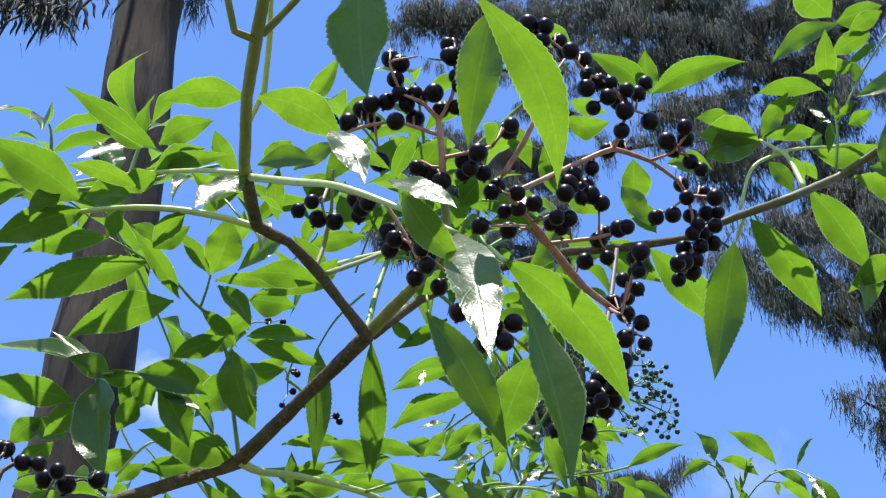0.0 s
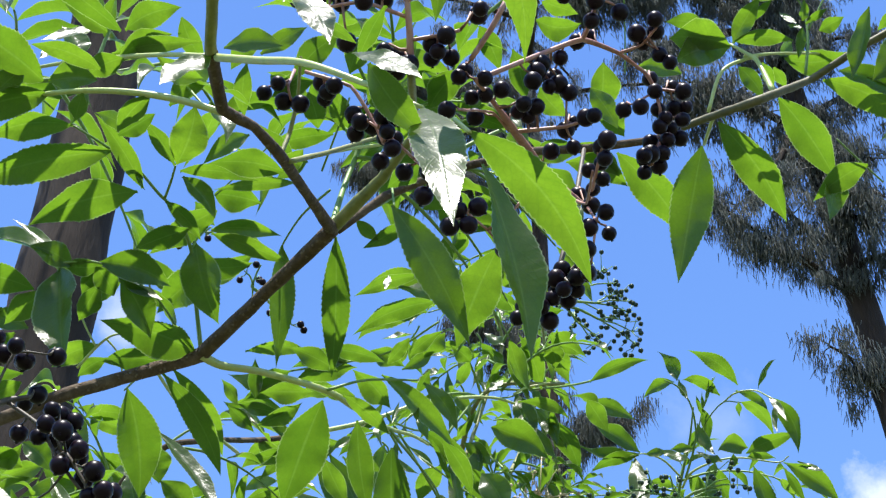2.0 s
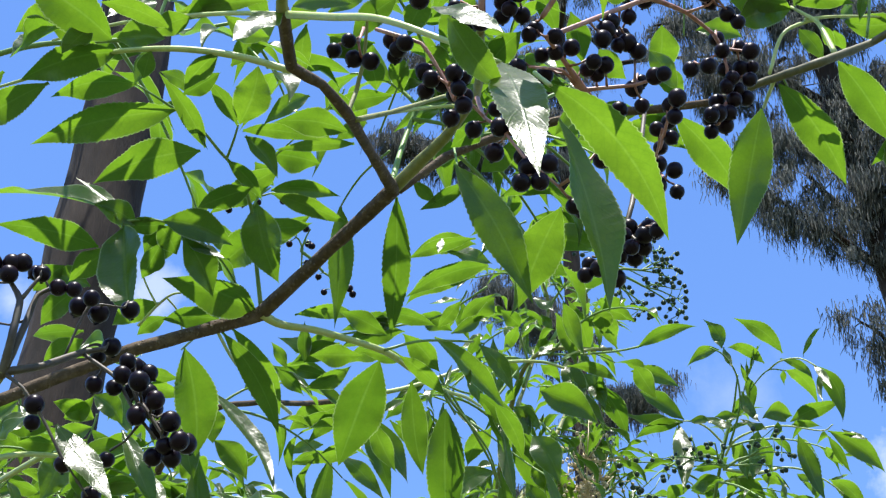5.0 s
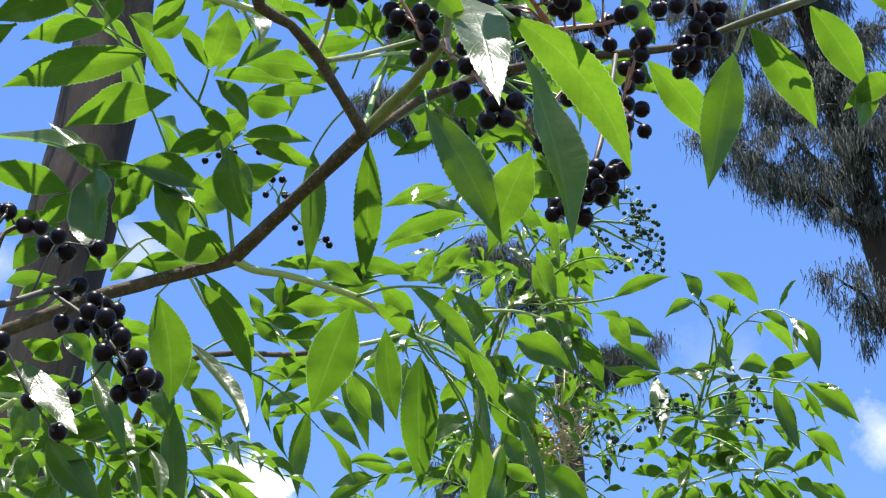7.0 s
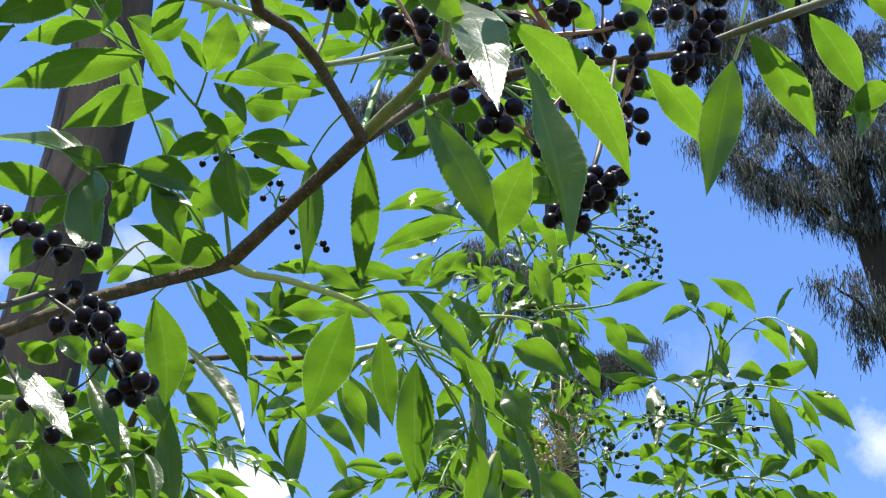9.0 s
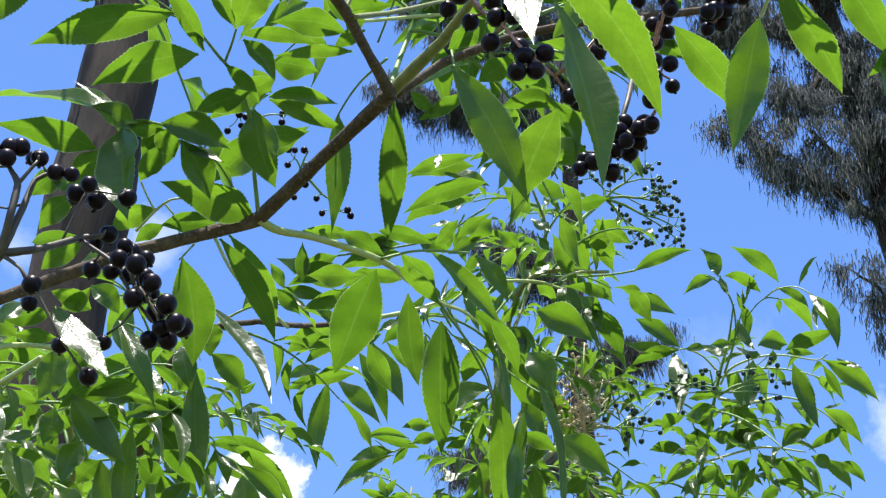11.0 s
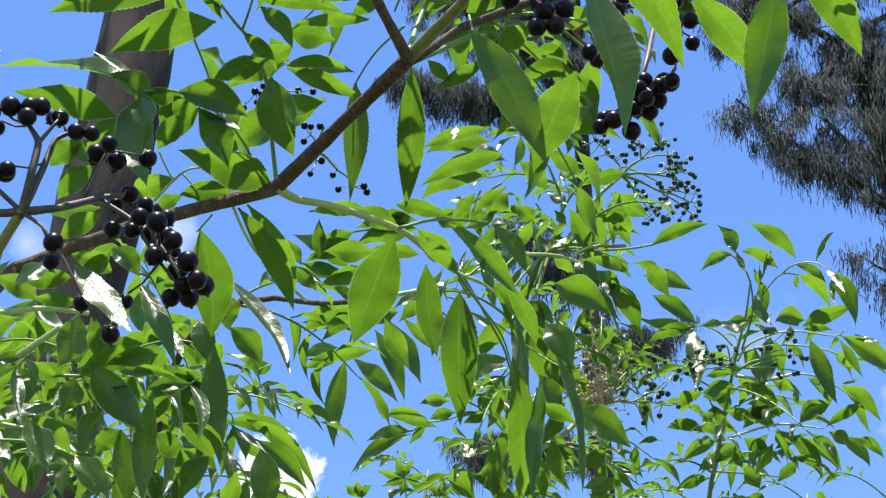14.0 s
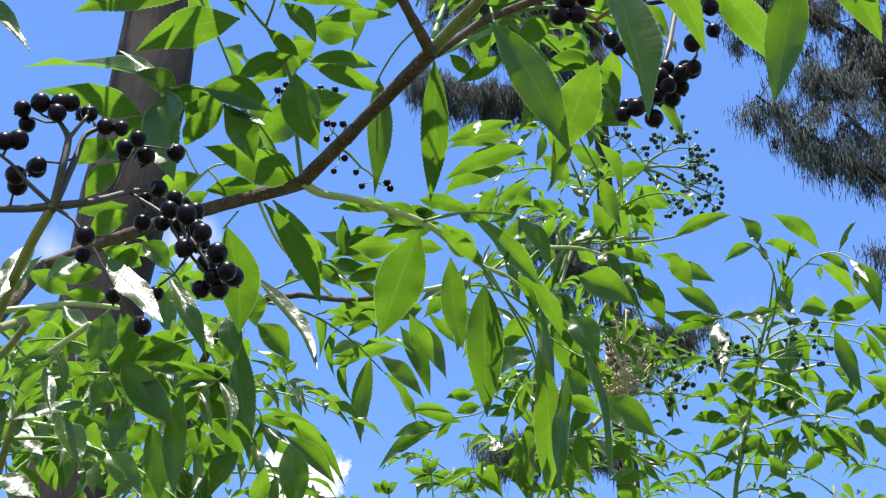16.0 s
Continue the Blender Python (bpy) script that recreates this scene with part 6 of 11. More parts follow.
leaflet(leaf, (-0.1382, 0.9744, 2.1446), (-0.1187, 0.9862, 2.1285), 0.0106, 0.0000, 0.0000, 0, 0.30, (0.10, -0.60, -0.79))
leaflet(leaf, (-0.0438, 0.9295, 2.1230), (-0.0742, 0.9261, 2.1272), 0.0101, 0.0000, 0.0000, 0, 0.30, (0.10, -0.60, -0.79))
leaflet(leaf, (-0.1183, 0.9719, 2.1483), (-0.1184, 0.9544, 2.1728), 0.0098, 0.0000, 0.0000, 0, 0.30, (0.10, -0.60, -0.79))
leaflet(leaf, (-0.1313, 0.9742, 2.1449), (-0.1431, 0.9630, 2.1604), 0.0081, 0.0000, 0.0000, 0, 0.30, (0.10, -0.60, -0.79))
leaflet(leaf, (-0.0730, 1.0396, 2.1405), (-0.0530, 1.0630, 2.1082), 0.0153, 0.0000, 0.0000, 0, 0.30, (0.10, -0.60, -0.79))
leaflet(leaf, (-0.0581, 1.0397, 2.1406), (-0.0356, 1.0542, 2.1208), 0.0068, 0.0000, 0.0000, 0, 0.30, (0.10, -0.60, -0.79))
leaflet(leaf, (-0.0827, 1.0537, 2.1208), (-0.1332, 1.0578, 2.1142), 0.0110, 0.0000, 0.0000, 0, 0.30, (0.10, -0.60, -0.79))
leaflet(leaf, (-0.0997, 1.0375, 2.1431), (-0.1311, 1.0402, 2.1387), 0.0119, 0.0000, 0.0000, 0, 0.30, (0.10, -0.60, -0.79))
leaflet(leaf, (-0.0053, 0.9580, 2.1697), (-0.0041, 0.9490, 2.1822), 0.0057, 0.0000, 0.0000, 0, 0.30, (0.10, -0.60, -0.79))
leaflet(leaf, (-0.0921, 1.0326, 2.1500), (-0.1218, 1.0497, 2.1257), 0.0127, 0.0000, 0.0000, 0, 0.30, (0.10, -0.60, -0.79))
stem("stalk", leaf, [(-0.0986, 1.0922, 2.1914, 0.0008), (-0.1105, 1.1793, 2.2077, 0.0008), (-0.1142, 1.1979, 2.1990, 0.0006)], GREEN_STALK)
stem("stalk", leaf, [(-0.0754, 1.0987, 2.1994, 0.0009), (-0.0754, 1.1423, 2.2075, 0.0009), (-0.0731, 1.1707, 2.2025, 0.0006)], GREEN_STALK)
leaflet(leaf, (-0.1151, 1.1958, 2.1995), (-0.1216, 1.2105, 2.1193), 0.0163, -0.0020, -0.0025, 0, 0.31, (0.28, -0.94, -0.20))
leaflet(leaf, (-0.1092, 1.1953, 2.2002), (-0.0681, 1.1985, 2.1568), 0.0140, 0.0039, 0.0049, -3, 0.10, (-0.11, -0.98, -0.18))
leaflet(leaf, (-0.1130, 1.1929, 2.2011), (-0.1558, 1.2075, 2.1950), 0.0107, -0.0039, 0.0026, 4, 0.38, (-0.05, -0.51, -0.86))
leaflet(leaf, (-0.0777, 1.1423, 2.2075), (-0.0476, 1.1581, 2.1515), 0.0167, 0.0047, -0.0037, 3, 0.24, (0.31, -0.95, -0.10))
leaflet(leaf, (-0.0591, 1.1524, 2.2082), (-0.0306, 1.1652, 2.1992), 0.0112, 0.0005, -0.0005, -7, 0.19, (0.02, -0.60, -0.80))
leaflet(leaf, (-0.0677, 1.1298, 2.2053), (-0.1051, 1.1334, 2.1965), 0.0147, -0.0038, 0.0008, 6, 0.53, (0.12, -0.62, -0.78))
leaflet(leaf, (-0.1266, 1.0689, 2.1725), (-0.1007, 1.0916, 2.1603), 0.0119, -0.0007, -0.0018, -0, 0.27, (0.30, -0.69, -0.65))
leaflet(leaf, (-0.1031, 1.1040, 2.1946), (-0.1441, 1.1138, 2.1737), 0.0193, -0.0037, -0.0003, -3, 0.26, (0.30, -0.49, -0.82))
leaflet(leaf, (-0.0578, 1.1158, 2.2075), (-0.0304, 1.1182, 2.2426), 0.0104, -0.0022, -0.0004, -4, 0.11, (0.30, -0.94, -0.17))
leaflet(leaf, (-0.0442, 1.1227, 2.2174), (-0.0678, 1.1373, 2.1989), 0.0135, -0.0011, -0.0001, -3, 0.35, (0.25, -0.58, -0.77))
leaflet(leaf, (-0.0312, 1.1735, 2.2326), (-0.0403, 1.1774, 2.1898), 0.0130, -0.0011, 0.0007, -8, 0.27, (0.15, -0.98, -0.12))
leaflet(leaf, (-0.1266, 1.0610, 2.1833), (-0.1530, 1.0482, 2.1962), 0.0116, -0.0010, 0.0029, -5, 0.48, (0.27, -0.90, -0.34))
leaf = stem("leaf", elder, [(-0.1285, 0.6537, 1.9613, 0.0009), (-0.1286, 0.7504, 1.9984, 0.0010), (-0.1088, 0.8334, 2.0202, 0.0011)], PALE_STALK)
stem("stalk", leaf, [(-0.1455, 0.6981, 1.9853, 0.0006), (-0.1620, 0.7438, 2.0074, 0.0006)], GREEN_STALK)
leaflet(leaf, (-0.1592, 0.7374, 2.0041), (-0.1542, 0.7802, 1.9589), 0.0222, 0.0025, -0.0020, 2, 0.64, (0.30, -0.71, -0.64))
leaflet(leaf, (-0.1264, 0.6674, 1.9668), (-0.1003, 0.7172, 1.9366), 0.0116, 0.0040, 0.0024, 3, 0.11, (0.29, -0.60, -0.75))
leaflet(leaf, (-0.1237, 0.6777, 1.9768), (-0.1012, 0.7242, 1.9521), 0.0106, 0.0047, 0.0025, 2, 0.58, (0.17, -0.53, -0.83))
leaf = stem("leaf", elder, [(-0.2045, 0.5254, 1.8083, 0.0013), (-0.1898, 0.5333, 1.8152, 0.0013), (-0.1781, 0.5452, 1.8250, 0.0011), (-0.1634, 0.5592, 1.8319, 0.0010)], PALE_STALK)
leaflet(leaf, (-0.1417, 0.4577, 1.7859), (-0.1161, 0.4462, 1.7510), 0.0101, 0.0000, 0.0000, 0, 0.04, (0.15, -0.90, 0.41))
leaflet(leaf, (-0.1783, 0.4878, 1.8150), (-0.1809, 0.4669, 1.7713), 0.0081, 0.0000, 0.0008, 0, 0.20, (0.20, -0.89, 0.41))
leaflet(leaf, (-0.1794, 0.5128, 1.8145), (-0.1682, 0.5224, 1.8309), 0.0075, 0.0000, 0.0009, 0, 0.20, (0.18, -0.90, 0.41))
leaflet(leaf, (-0.2474, 0.8264, 1.9407), (-0.2865, 0.8076, 1.9192), 0.0114, 0.0000, 0.0013, 0, 0.20, (0.18, -0.88, 0.44))
leaflet(leaf, (-0.2811, 0.8432, 1.9157), (-0.3094, 0.8592, 1.9590), 0.0101, 0.0000, 0.0013, 0, 0.20, (0.19, -0.87, 0.45))
leaflet(leaf, (-0.2016, 0.5245, 1.8121), (-0.1859, 0.5211, 1.8318), 0.0077, 0.0013, 0.0005, 0, 0.06, (0.21, -0.89, 0.40))
leaflet(leaf, (-0.1712, 0.4861, 1.7962), (-0.1573, 0.4775, 1.8017), 0.0077, 0.0008, 0.0003, 0, 0.06, (0.19, -0.90, 0.39))
leaflet(leaf, (-0.1629, 0.5258, 1.8272), (-0.1805, 0.5260, 1.8244), 0.0087, -0.0013, 0.0005, 2, 0.26, (0.13, -0.49, -0.86))
leaflet(leaf, (-0.1670, 0.5529, 1.8333), (-0.1842, 0.5474, 1.8312), 0.0071, -0.0014, -0.0001, -5, 0.60, (0.25, -0.48, -0.84))
leaflet(leaf, (-0.1798, 0.5411, 1.8269), (-0.1942, 0.5285, 1.8289), 0.0082, -0.0014, -0.0011, -0, 0.28, (0.46, -0.63, -0.63))
leaflet(leaf, (-0.1982, 0.5343, 1.8035), (-0.1807, 0.5283, 1.8099), 0.0096, 0.0018, 0.0014, -4, 0.25, (0.13, -0.53, -0.84))
leaflet(leaf, (-0.1472, 0.5198, 1.8364), (-0.1359, 0.5250, 1.8268), 0.0084, 0.0013, 0.0014, 5, 0.39, (0.26, -0.94, -0.20))
leaflet(leaf, (-0.1473, 0.5250, 1.8291), (-0.1616, 0.5165, 1.8315), 0.0079, -0.0013, -0.0006, 3, 0.48, (0.20, -0.57, -0.80))
leaflet(leaf, (-0.1362, 0.5279, 1.8256), (-0.1156, 0.5196, 1.7813), 0.0084, -0.0013, 0.0023, 7, 0.48, (0.43, -0.83, 0.35))
leaflet(leaf, (-0.1264, 0.5379, 1.8121), (-0.1163, 0.5309, 1.7938), 0.0050, 0.0002, 0.0003, 0, 0.06, (0.11, -0.91, 0.41))
leaflet(leaf, (-0.1584, 0.5246, 1.8290), (-0.1466, 0.5177, 1.8349), 0.0068, -0.0008, 0.0007, -2, 0.67, (0.11, -0.53, -0.84))
leaf = stem("leaf", elder, [(-0.2426, 0.7210, 1.9110, 0.0015), (-0.2104, 0.6797, 1.9017, 0.0016)], PALE_STALK)
stem("stalk", leaf, [(-0.1740, 0.5917, 1.8548, 0.0005), (-0.1949, 0.6443, 1.8833, 0.0005)], GREEN_STALK)
leaflet(leaf, (-0.1916, 0.6429, 1.8852), (-0.1984, 0.6471, 1.8591), 0.0144, 0.0016, 0.0000, 5, 0.19, (0.10, -0.52, -0.84))
leaflet(leaf, (-0.1968, 0.6818, 1.9091), (-0.2062, 0.7045, 1.8928), 0.0115, 0.0011, 0.0025, -1, 0.41, (0.70, -0.70, 0.10))
leaflet(leaf, (-0.1689, 0.5941, 1.8516), (-0.1715, 0.6089, 1.8415), 0.0089, 0.0010, 0.0015, -1, 0.52, (0.18, -0.53, -0.83))
leaflet(leaf, (-0.1709, 0.6868, 1.8937), (-0.2026, 0.6977, 1.8835), 0.0130, -0.0028, -0.0012, -6, 0.43, (0.08, -0.56, -0.82))
leaflet(leaf, (-0.1625, 0.6887, 1.8915), (-0.1866, 0.6858, 1.8834), 0.0100, -0.0028, -0.0010, 0, 0.63, (0.33, -0.51, -0.79))
leaflet(leaf, (-0.1950, 0.6905, 1.8872), (-0.1638, 0.6925, 1.8501), 0.0162, -0.0017, -0.0020, 4, 0.45, (0.50, -0.75, -0.40))
leaflet(leaf, (-0.1859, 0.6995, 1.8752), (-0.1686, 0.7121, 1.8582), 0.0100, 0.0028, 0.0018, -1, 0.62, (-0.07, -0.76, -0.64))
leaflet(leaf, (-0.1712, 0.7016, 1.8730), (-0.1836, 0.6905, 1.8744), 0.0099, -0.0011, 0.0003, -0, 0.54, (0.38, -0.52, -0.76))
leaflet(leaf, (-0.1650, 0.6995, 1.8763), (-0.1654, 0.7126, 1.8222), 0.0110, -0.0017, -0.0032, 8, 0.16, (0.24, -0.94, -0.23))
leaflet(leaf, (-0.1805, 0.7098, 1.8609), (-0.1738, 0.7213, 1.8235), 0.0120, 0.0011, -0.0005, 5, 0.18, (0.06, -0.96, -0.28))
leaflet(leaf, (-0.2033, 0.6940, 1.8820), (-0.2069, 0.6962, 1.8625), 0.0114, 0.0011, -0.0004, -1, 0.17, (0.46, -0.87, -0.18))
leaflet(leaf, (-0.1894, 0.7036, 1.8691), (-0.1969, 0.7051, 1.8457), 0.0126, -0.0017, -0.0002, 4, 0.30, (-0.00, -1.00, -0.06))
leaflet(leaf, (-0.1805, 0.7098, 1.8609), (-0.1921, 0.7147, 1.8503), 0.0109, -0.0017, -0.0003, 1, 0.22, (0.25, -0.75, -0.61))
leaflet(leaf, (-0.2257, 0.7054, 1.8647), (-0.2068, 0.7232, 1.8536), 0.0108, 0.0034, -0.0003, -6, 0.17, (0.03, -0.55, -0.84))
leaflet(leaf, (-0.2273, 0.7050, 1.8651), (-0.2102, 0.6979, 1.8315), 0.0134, 0.0011, -0.0015, 6, 0.48, (0.42, -0.82, 0.39))
leaflet(leaf, (-0.2027, 0.7170, 1.8497), (-0.1804, 0.7078, 1.8205), 0.0125, 0.0017, 0.0000, -6, 0.48, (-0.35, -0.94, 0.03))
leaflet(leaf, (-0.2594, 0.7221, 1.8395), (-0.2360, 0.7197, 1.8250), 0.0148, 0.0017, 0.0005, 0, 0.06, (0.20, -0.87, 0.46))
leaflet(leaf, (-0.2439, 0.7127, 1.8535), (-0.2329, 0.7106, 1.8446), 0.0075, 0.0005, 0.0002, 0, 0.06, (0.19, -0.87, 0.45))
leaflet(leaf, (-0.1836, 0.7251, 1.8392), (-0.1757, 0.7444, 1.8193), 0.0130, 0.0023, -0.0013, -3, 0.58, (-0.02, -0.71, -0.70))
leaf = stem("leaf", elder, [(-0.3251, 0.8796, 1.9597, 0.0020), (-0.3004, 0.8810, 1.9591, 0.0017), (-0.2827, 0.8832, 1.9569, 0.0015)], PALE_STALK)
stem("stalk", leaf, [(-0.2384, 0.8181, 1.9646, 0.0006), (-0.2299, 0.8939, 1.9446, 0.0007), (-0.2338, 0.9143, 1.9158, 0.0007)], GREEN_STALK)
leaflet(leaf, (-0.1906, 0.8743, 1.9744), (-0.1679, 0.9105, 1.9505), 0.0174, 0.0035, 0.0045, 1, 0.24, (-0.01, -0.54, -0.84))
leaflet(leaf, (-0.1867, 0.8924, 1.9490), (-0.1774, 0.9171, 1.9325), 0.0166, 0.0014, 0.0005, 4, 0.33, (-0.07, -0.54, -0.84))
leaflet(leaf, (-0.1698, 0.8959, 1.9451), (-0.1852, 0.9020, 1.9171), 0.0136, -0.0014, 0.0033, -6, 0.52, (-0.10, -0.98, -0.16))
leaflet(leaf, (-0.3021, 0.8597, 1.9890), (-0.2876, 0.8823, 1.9768), 0.0094, 0.0021, 0.0013, 3, 0.59, (0.24, -0.58, -0.78))
leaflet(leaf, (-0.3100, 0.8689, 1.9757), (-0.2991, 0.8945, 1.9576), 0.0099, 0.0014, 0.0012, -1, 0.38, (0.02, -0.58, -0.81))
leaflet(leaf, (-0.2839, 0.8730, 1.9713), (-0.3032, 0.8777, 1.9596), 0.0080, -0.0014, -0.0006, 6, 0.36, (0.26, -0.67, -0.70))
leaflet(leaf, (-0.2971, 0.8918, 1.9441), (-0.2866, 0.9176, 1.9296), 0.0106, 0.0021, 0.0008, 8, 0.32, (0.42, -0.57, -0.70))
leaflet(leaf, (-0.2689, 0.8968, 1.9386), (-0.2459, 0.8874, 1.9141), 0.0106, 0.0014, 0.0022, 3, 0.48, (-0.35, -0.94, 0.03))
leaflet(leaf, (-0.2938, 0.9083, 1.9211), (-0.3075, 0.8843, 1.9323), 0.0109, -0.0015, -0.0007, -4, 0.12, (0.28, -0.53, -0.80))
leaflet(leaf, (-0.2793, 0.8883, 1.9500), (-0.2951, 0.8857, 1.9408), 0.0125, -0.0021, 0.0018, 2, 0.66, (0.46, -0.65, -0.60))
leaflet(leaf, (-0.2519, 0.8215, 1.9590), (-0.2669, 0.8118, 1.9611), 0.0088, -0.0008, 0.0015, -3, 0.37, (0.21, -0.50, -0.84))
leaflet(leaf, (-0.2754, 0.8700, 1.9760), (-0.2635, 0.8840, 1.9717), 0.0081, 0.0009, -0.0009, -4, 0.32, (0.29, -0.49, -0.82))
leaflet(leaf, (-0.2650, 0.8805, 1.9617), (-0.2432, 0.8847, 1.9517), 0.0088, 0.0005, -0.0008, -4, 0.56, (0.13, -0.98, -0.14))
leaflet(leaf, (-0.2352, 0.8485, 1.9590), (-0.2534, 0.8436, 1.9603), 0.0115, -0.0002, -0.0006, 3, 0.10, (0.08, -0.53, -0.84))
leaflet(leaf, (-0.1644, 0.8378, 2.0271), (-0.1571, 0.8482, 2.0076), 0.0169, 0.0014, 0.0002, 0, 0.44, (0.38, -0.87, -0.32))
leaflet(leaf, (-0.1575, 0.8495, 2.0110), (-0.1359, 0.8601, 1.9883), 0.0146, 0.0035, 0.0001, 1, 0.49, (0.04, -0.92, -0.39))
leaflet(leaf, (-0.1614, 0.8313, 2.0363), (-0.1116, 0.8105, 1.9524), 0.0125, 0.0085, -0.0003, -1, 0.48, (0.40, -0.81, 0.44))
leaflet(leaf, (-0.1661, 0.8550, 2.0028), (-0.1571, 0.8666, 1.9232), 0.0165, -0.0021, 0.0014, -5, 0.12, (0.30, -0.95, -0.10))
leaflet(leaf, (-0.1759, 0.8465, 2.0143), (-0.1669, 0.8510, 1.9839), 0.0139, -0.0006, 0.0028, -7, 0.19, (0.14, -0.98, -0.11))
leaflet(leaf, (-0.1774, 0.8546, 2.0027), (-0.1632, 0.8694, 1.9951), 0.0179, 0.0021, 0.0003, 7, 0.49, (0.23, -0.61, -0.76))
leaflet(leaf, (-0.1599, 0.9706, 2.0131), (-0.1141, 1.0265, 1.9850), 0.0120, 0.0054, -0.0039, 5, 0.51, (0.28, -0.60, -0.75))
leaflet(leaf, (-0.1546, 0.9785, 2.0024), (-0.1180, 1.0035, 1.9751), 0.0129, 0.0039, 0.0031, 0, 0.48, (0.33, -0.87, -0.36))
leaflet(leaf, (-0.1372, 0.8940, 1.9494), (-0.1312, 0.9030, 1.9057), 0.0171, 0.0011, 0.0028, 6, 0.55, (0.23, -0.96, -0.17))
leaflet(leaf, (-0.1522, 0.9017, 1.9378), (-0.1590, 0.9280, 1.9180), 0.0114, -0.0002, -0.0008, 8, 0.20, (0.22, -0.55, -0.81))
leaflet(leaf, (-0.1833, 0.8647, 1.9883), (-0.1643, 0.8979, 1.9623), 0.0156, 0.0035, -0.0012, -2, 0.15, (0.24, -0.68, -0.69))
leaflet(leaf, (-0.1974, 0.8622, 1.9910), (-0.1781, 0.8895, 1.9700), 0.0156, 0.0028, 0.0022, -3, 0.25, (0.22, -0.69, -0.69))
leaflet(leaf, (-0.2014, 0.8866, 1.9564), (-0.1850, 0.9009, 1.9480), 0.0130, -0.0013, 0.0015, -4, 0.12, (0.22, -0.67, -0.71))
leaf = stem("leaf", elder_mid, [(-0.2370, 1.3813, 2.2948, 0.0007), (-0.2203, 1.3916, 2.2811, 0.0007), (-0.2091, 1.4018, 2.2673, 0.0005)], GREEN_STALK)
leaflet(leaf, (-0.2214, 1.3916, 2.2811), (-0.1994, 1.3951, 2.2493), 0.0093, 0.0045, 0.0016, -6, 0.33, (0.04, -1.00, -0.08))
leaflet(leaf, (-0.2191, 1.3917, 2.2811), (-0.2148, 1.4155, 2.2609), 0.0059, -0.0000, 0.0018, 1, 0.12, (0.06, -0.65, -0.76))
leaflet(leaf, (-0.2282, 1.3914, 2.2810), (-0.2385, 1.4090, 2.2678), 0.0109, -0.0013, 0.0020, 3, 0.34, (-0.01, -0.60, -0.80))
leaflet(leaf, (-0.2086, 1.3756, 2.3042), (-0.2377, 1.3855, 2.2974), 0.0111, -0.0034, 0.0021, 4, 0.10, (-0.05, -0.67, -0.74))
leaflet(leaf, (-0.2370, 1.3813, 2.2948), (-0.2540, 1.3897, 2.2803), 0.0094, -0.0011, 0.0012, -4, 0.09, (0.23, -0.70, -0.68))
leaflet(leaf, (-0.2201, 1.3818, 2.2949), (-0.2029, 1.3752, 2.3039), 0.0080, 0.0000, 0.0007, 6, 0.61, (0.19, -0.58, -0.79))
leaf = stem("leaf", elder_mid, [(-0.0483, 1.3258, 2.2101, 0.0010), (-0.0643, 1.3299, 2.2035, 0.0007), (-0.0801, 1.3233, 2.2120, 0.0005)], GREEN_STALK)
leaflet(leaf, (-0.0482, 1.3234, 2.2136), (-0.0916, 1.3212, 2.2103), 0.0097, -0.0053, 0.0016, 7, 0.67, (0.09, -0.72, -0.69))
leaflet(leaf, (-0.0611, 1.3303, 2.2031), (-0.1026, 1.3203, 2.1872), 0.0116, -0.0053, 0.0018, -6, 0.10, (0.26, -0.96, -0.08))
leaflet(leaf, (-0.0622, 1.3321, 2.2005), (-0.1176, 1.3369, 2.1608), 0.0126, -0.0085, 0.0034, 2, 0.39, (-0.03, -1.00, -0.07))
leaflet(leaf, (-0.0483, 1.3274, 2.2079), (-0.0644, 1.3379, 2.1929), 0.0084, -0.0008, 0.0023, -6, 0.13, (0.26, -0.64, -0.72))
leaflet(leaf, (-0.0384, 1.3161, 2.1999), (-0.0836, 1.3098, 2.2080), 0.0104, -0.0026, 0.0000, 0, 0.30, (0.10, -0.52, -0.84))
stem("stalk", leaf, [(-0.0480, 1.3048, 2.1983, 0.0007), (-0.0279, 1.3035, 2.2006, 0.0007), (-0.0088, 1.2994, 2.2067, 0.0007)], GREEN_STALK)
stem("stalk", leaf, [(-0.0753, 1.6167, 2.2600, 0.0008), (-0.0779, 1.6041, 2.2776, 0.0008), (-0.0792, 1.5951, 2.2902, 0.0008)], GREEN_STALK)
leaflet(leaf, (-0.0792, 1.5951, 2.2902), (-0.1102, 1.5899, 2.2969), 0.0093, 0.0019, -0.0025, 0, 0.30, (0.10, -0.52, -0.84))
leaflet(leaf, (-0.0792, 1.5951, 2.2902), (-0.0880, 1.5814, 2.3092), 0.0093, 0.0019, -0.0025, 0, 0.30, (0.10, -0.52, -0.84))
leaflet(leaf, (-0.0792, 1.5951, 2.2902), (-0.0682, 1.5833, 2.3069), 0.0093, 0.0019, -0.0025, 0, 0.30, (0.10, -0.52, -0.84))
leaflet(leaf, (-0.0792, 1.5951, 2.2902), (-0.0545, 1.5931, 2.2934), 0.0093, -0.0019, -0.0025, 0, 0.30, (0.10, -0.52, -0.84))
leaflet(leaf, (-0.0792, 1.5951, 2.2902), (-0.1058, 1.6007, 2.2818), 0.0093, 0.0019, -0.0025, 0, 0.30, (0.10, -0.52, -0.84))
leaflet(leaf, (-0.0792, 1.5951, 2.2902), (-0.0519, 1.6018, 2.2814), 0.0093, -0.0019, -0.0025, 0, 0.30, (0.10, -0.52, -0.84))
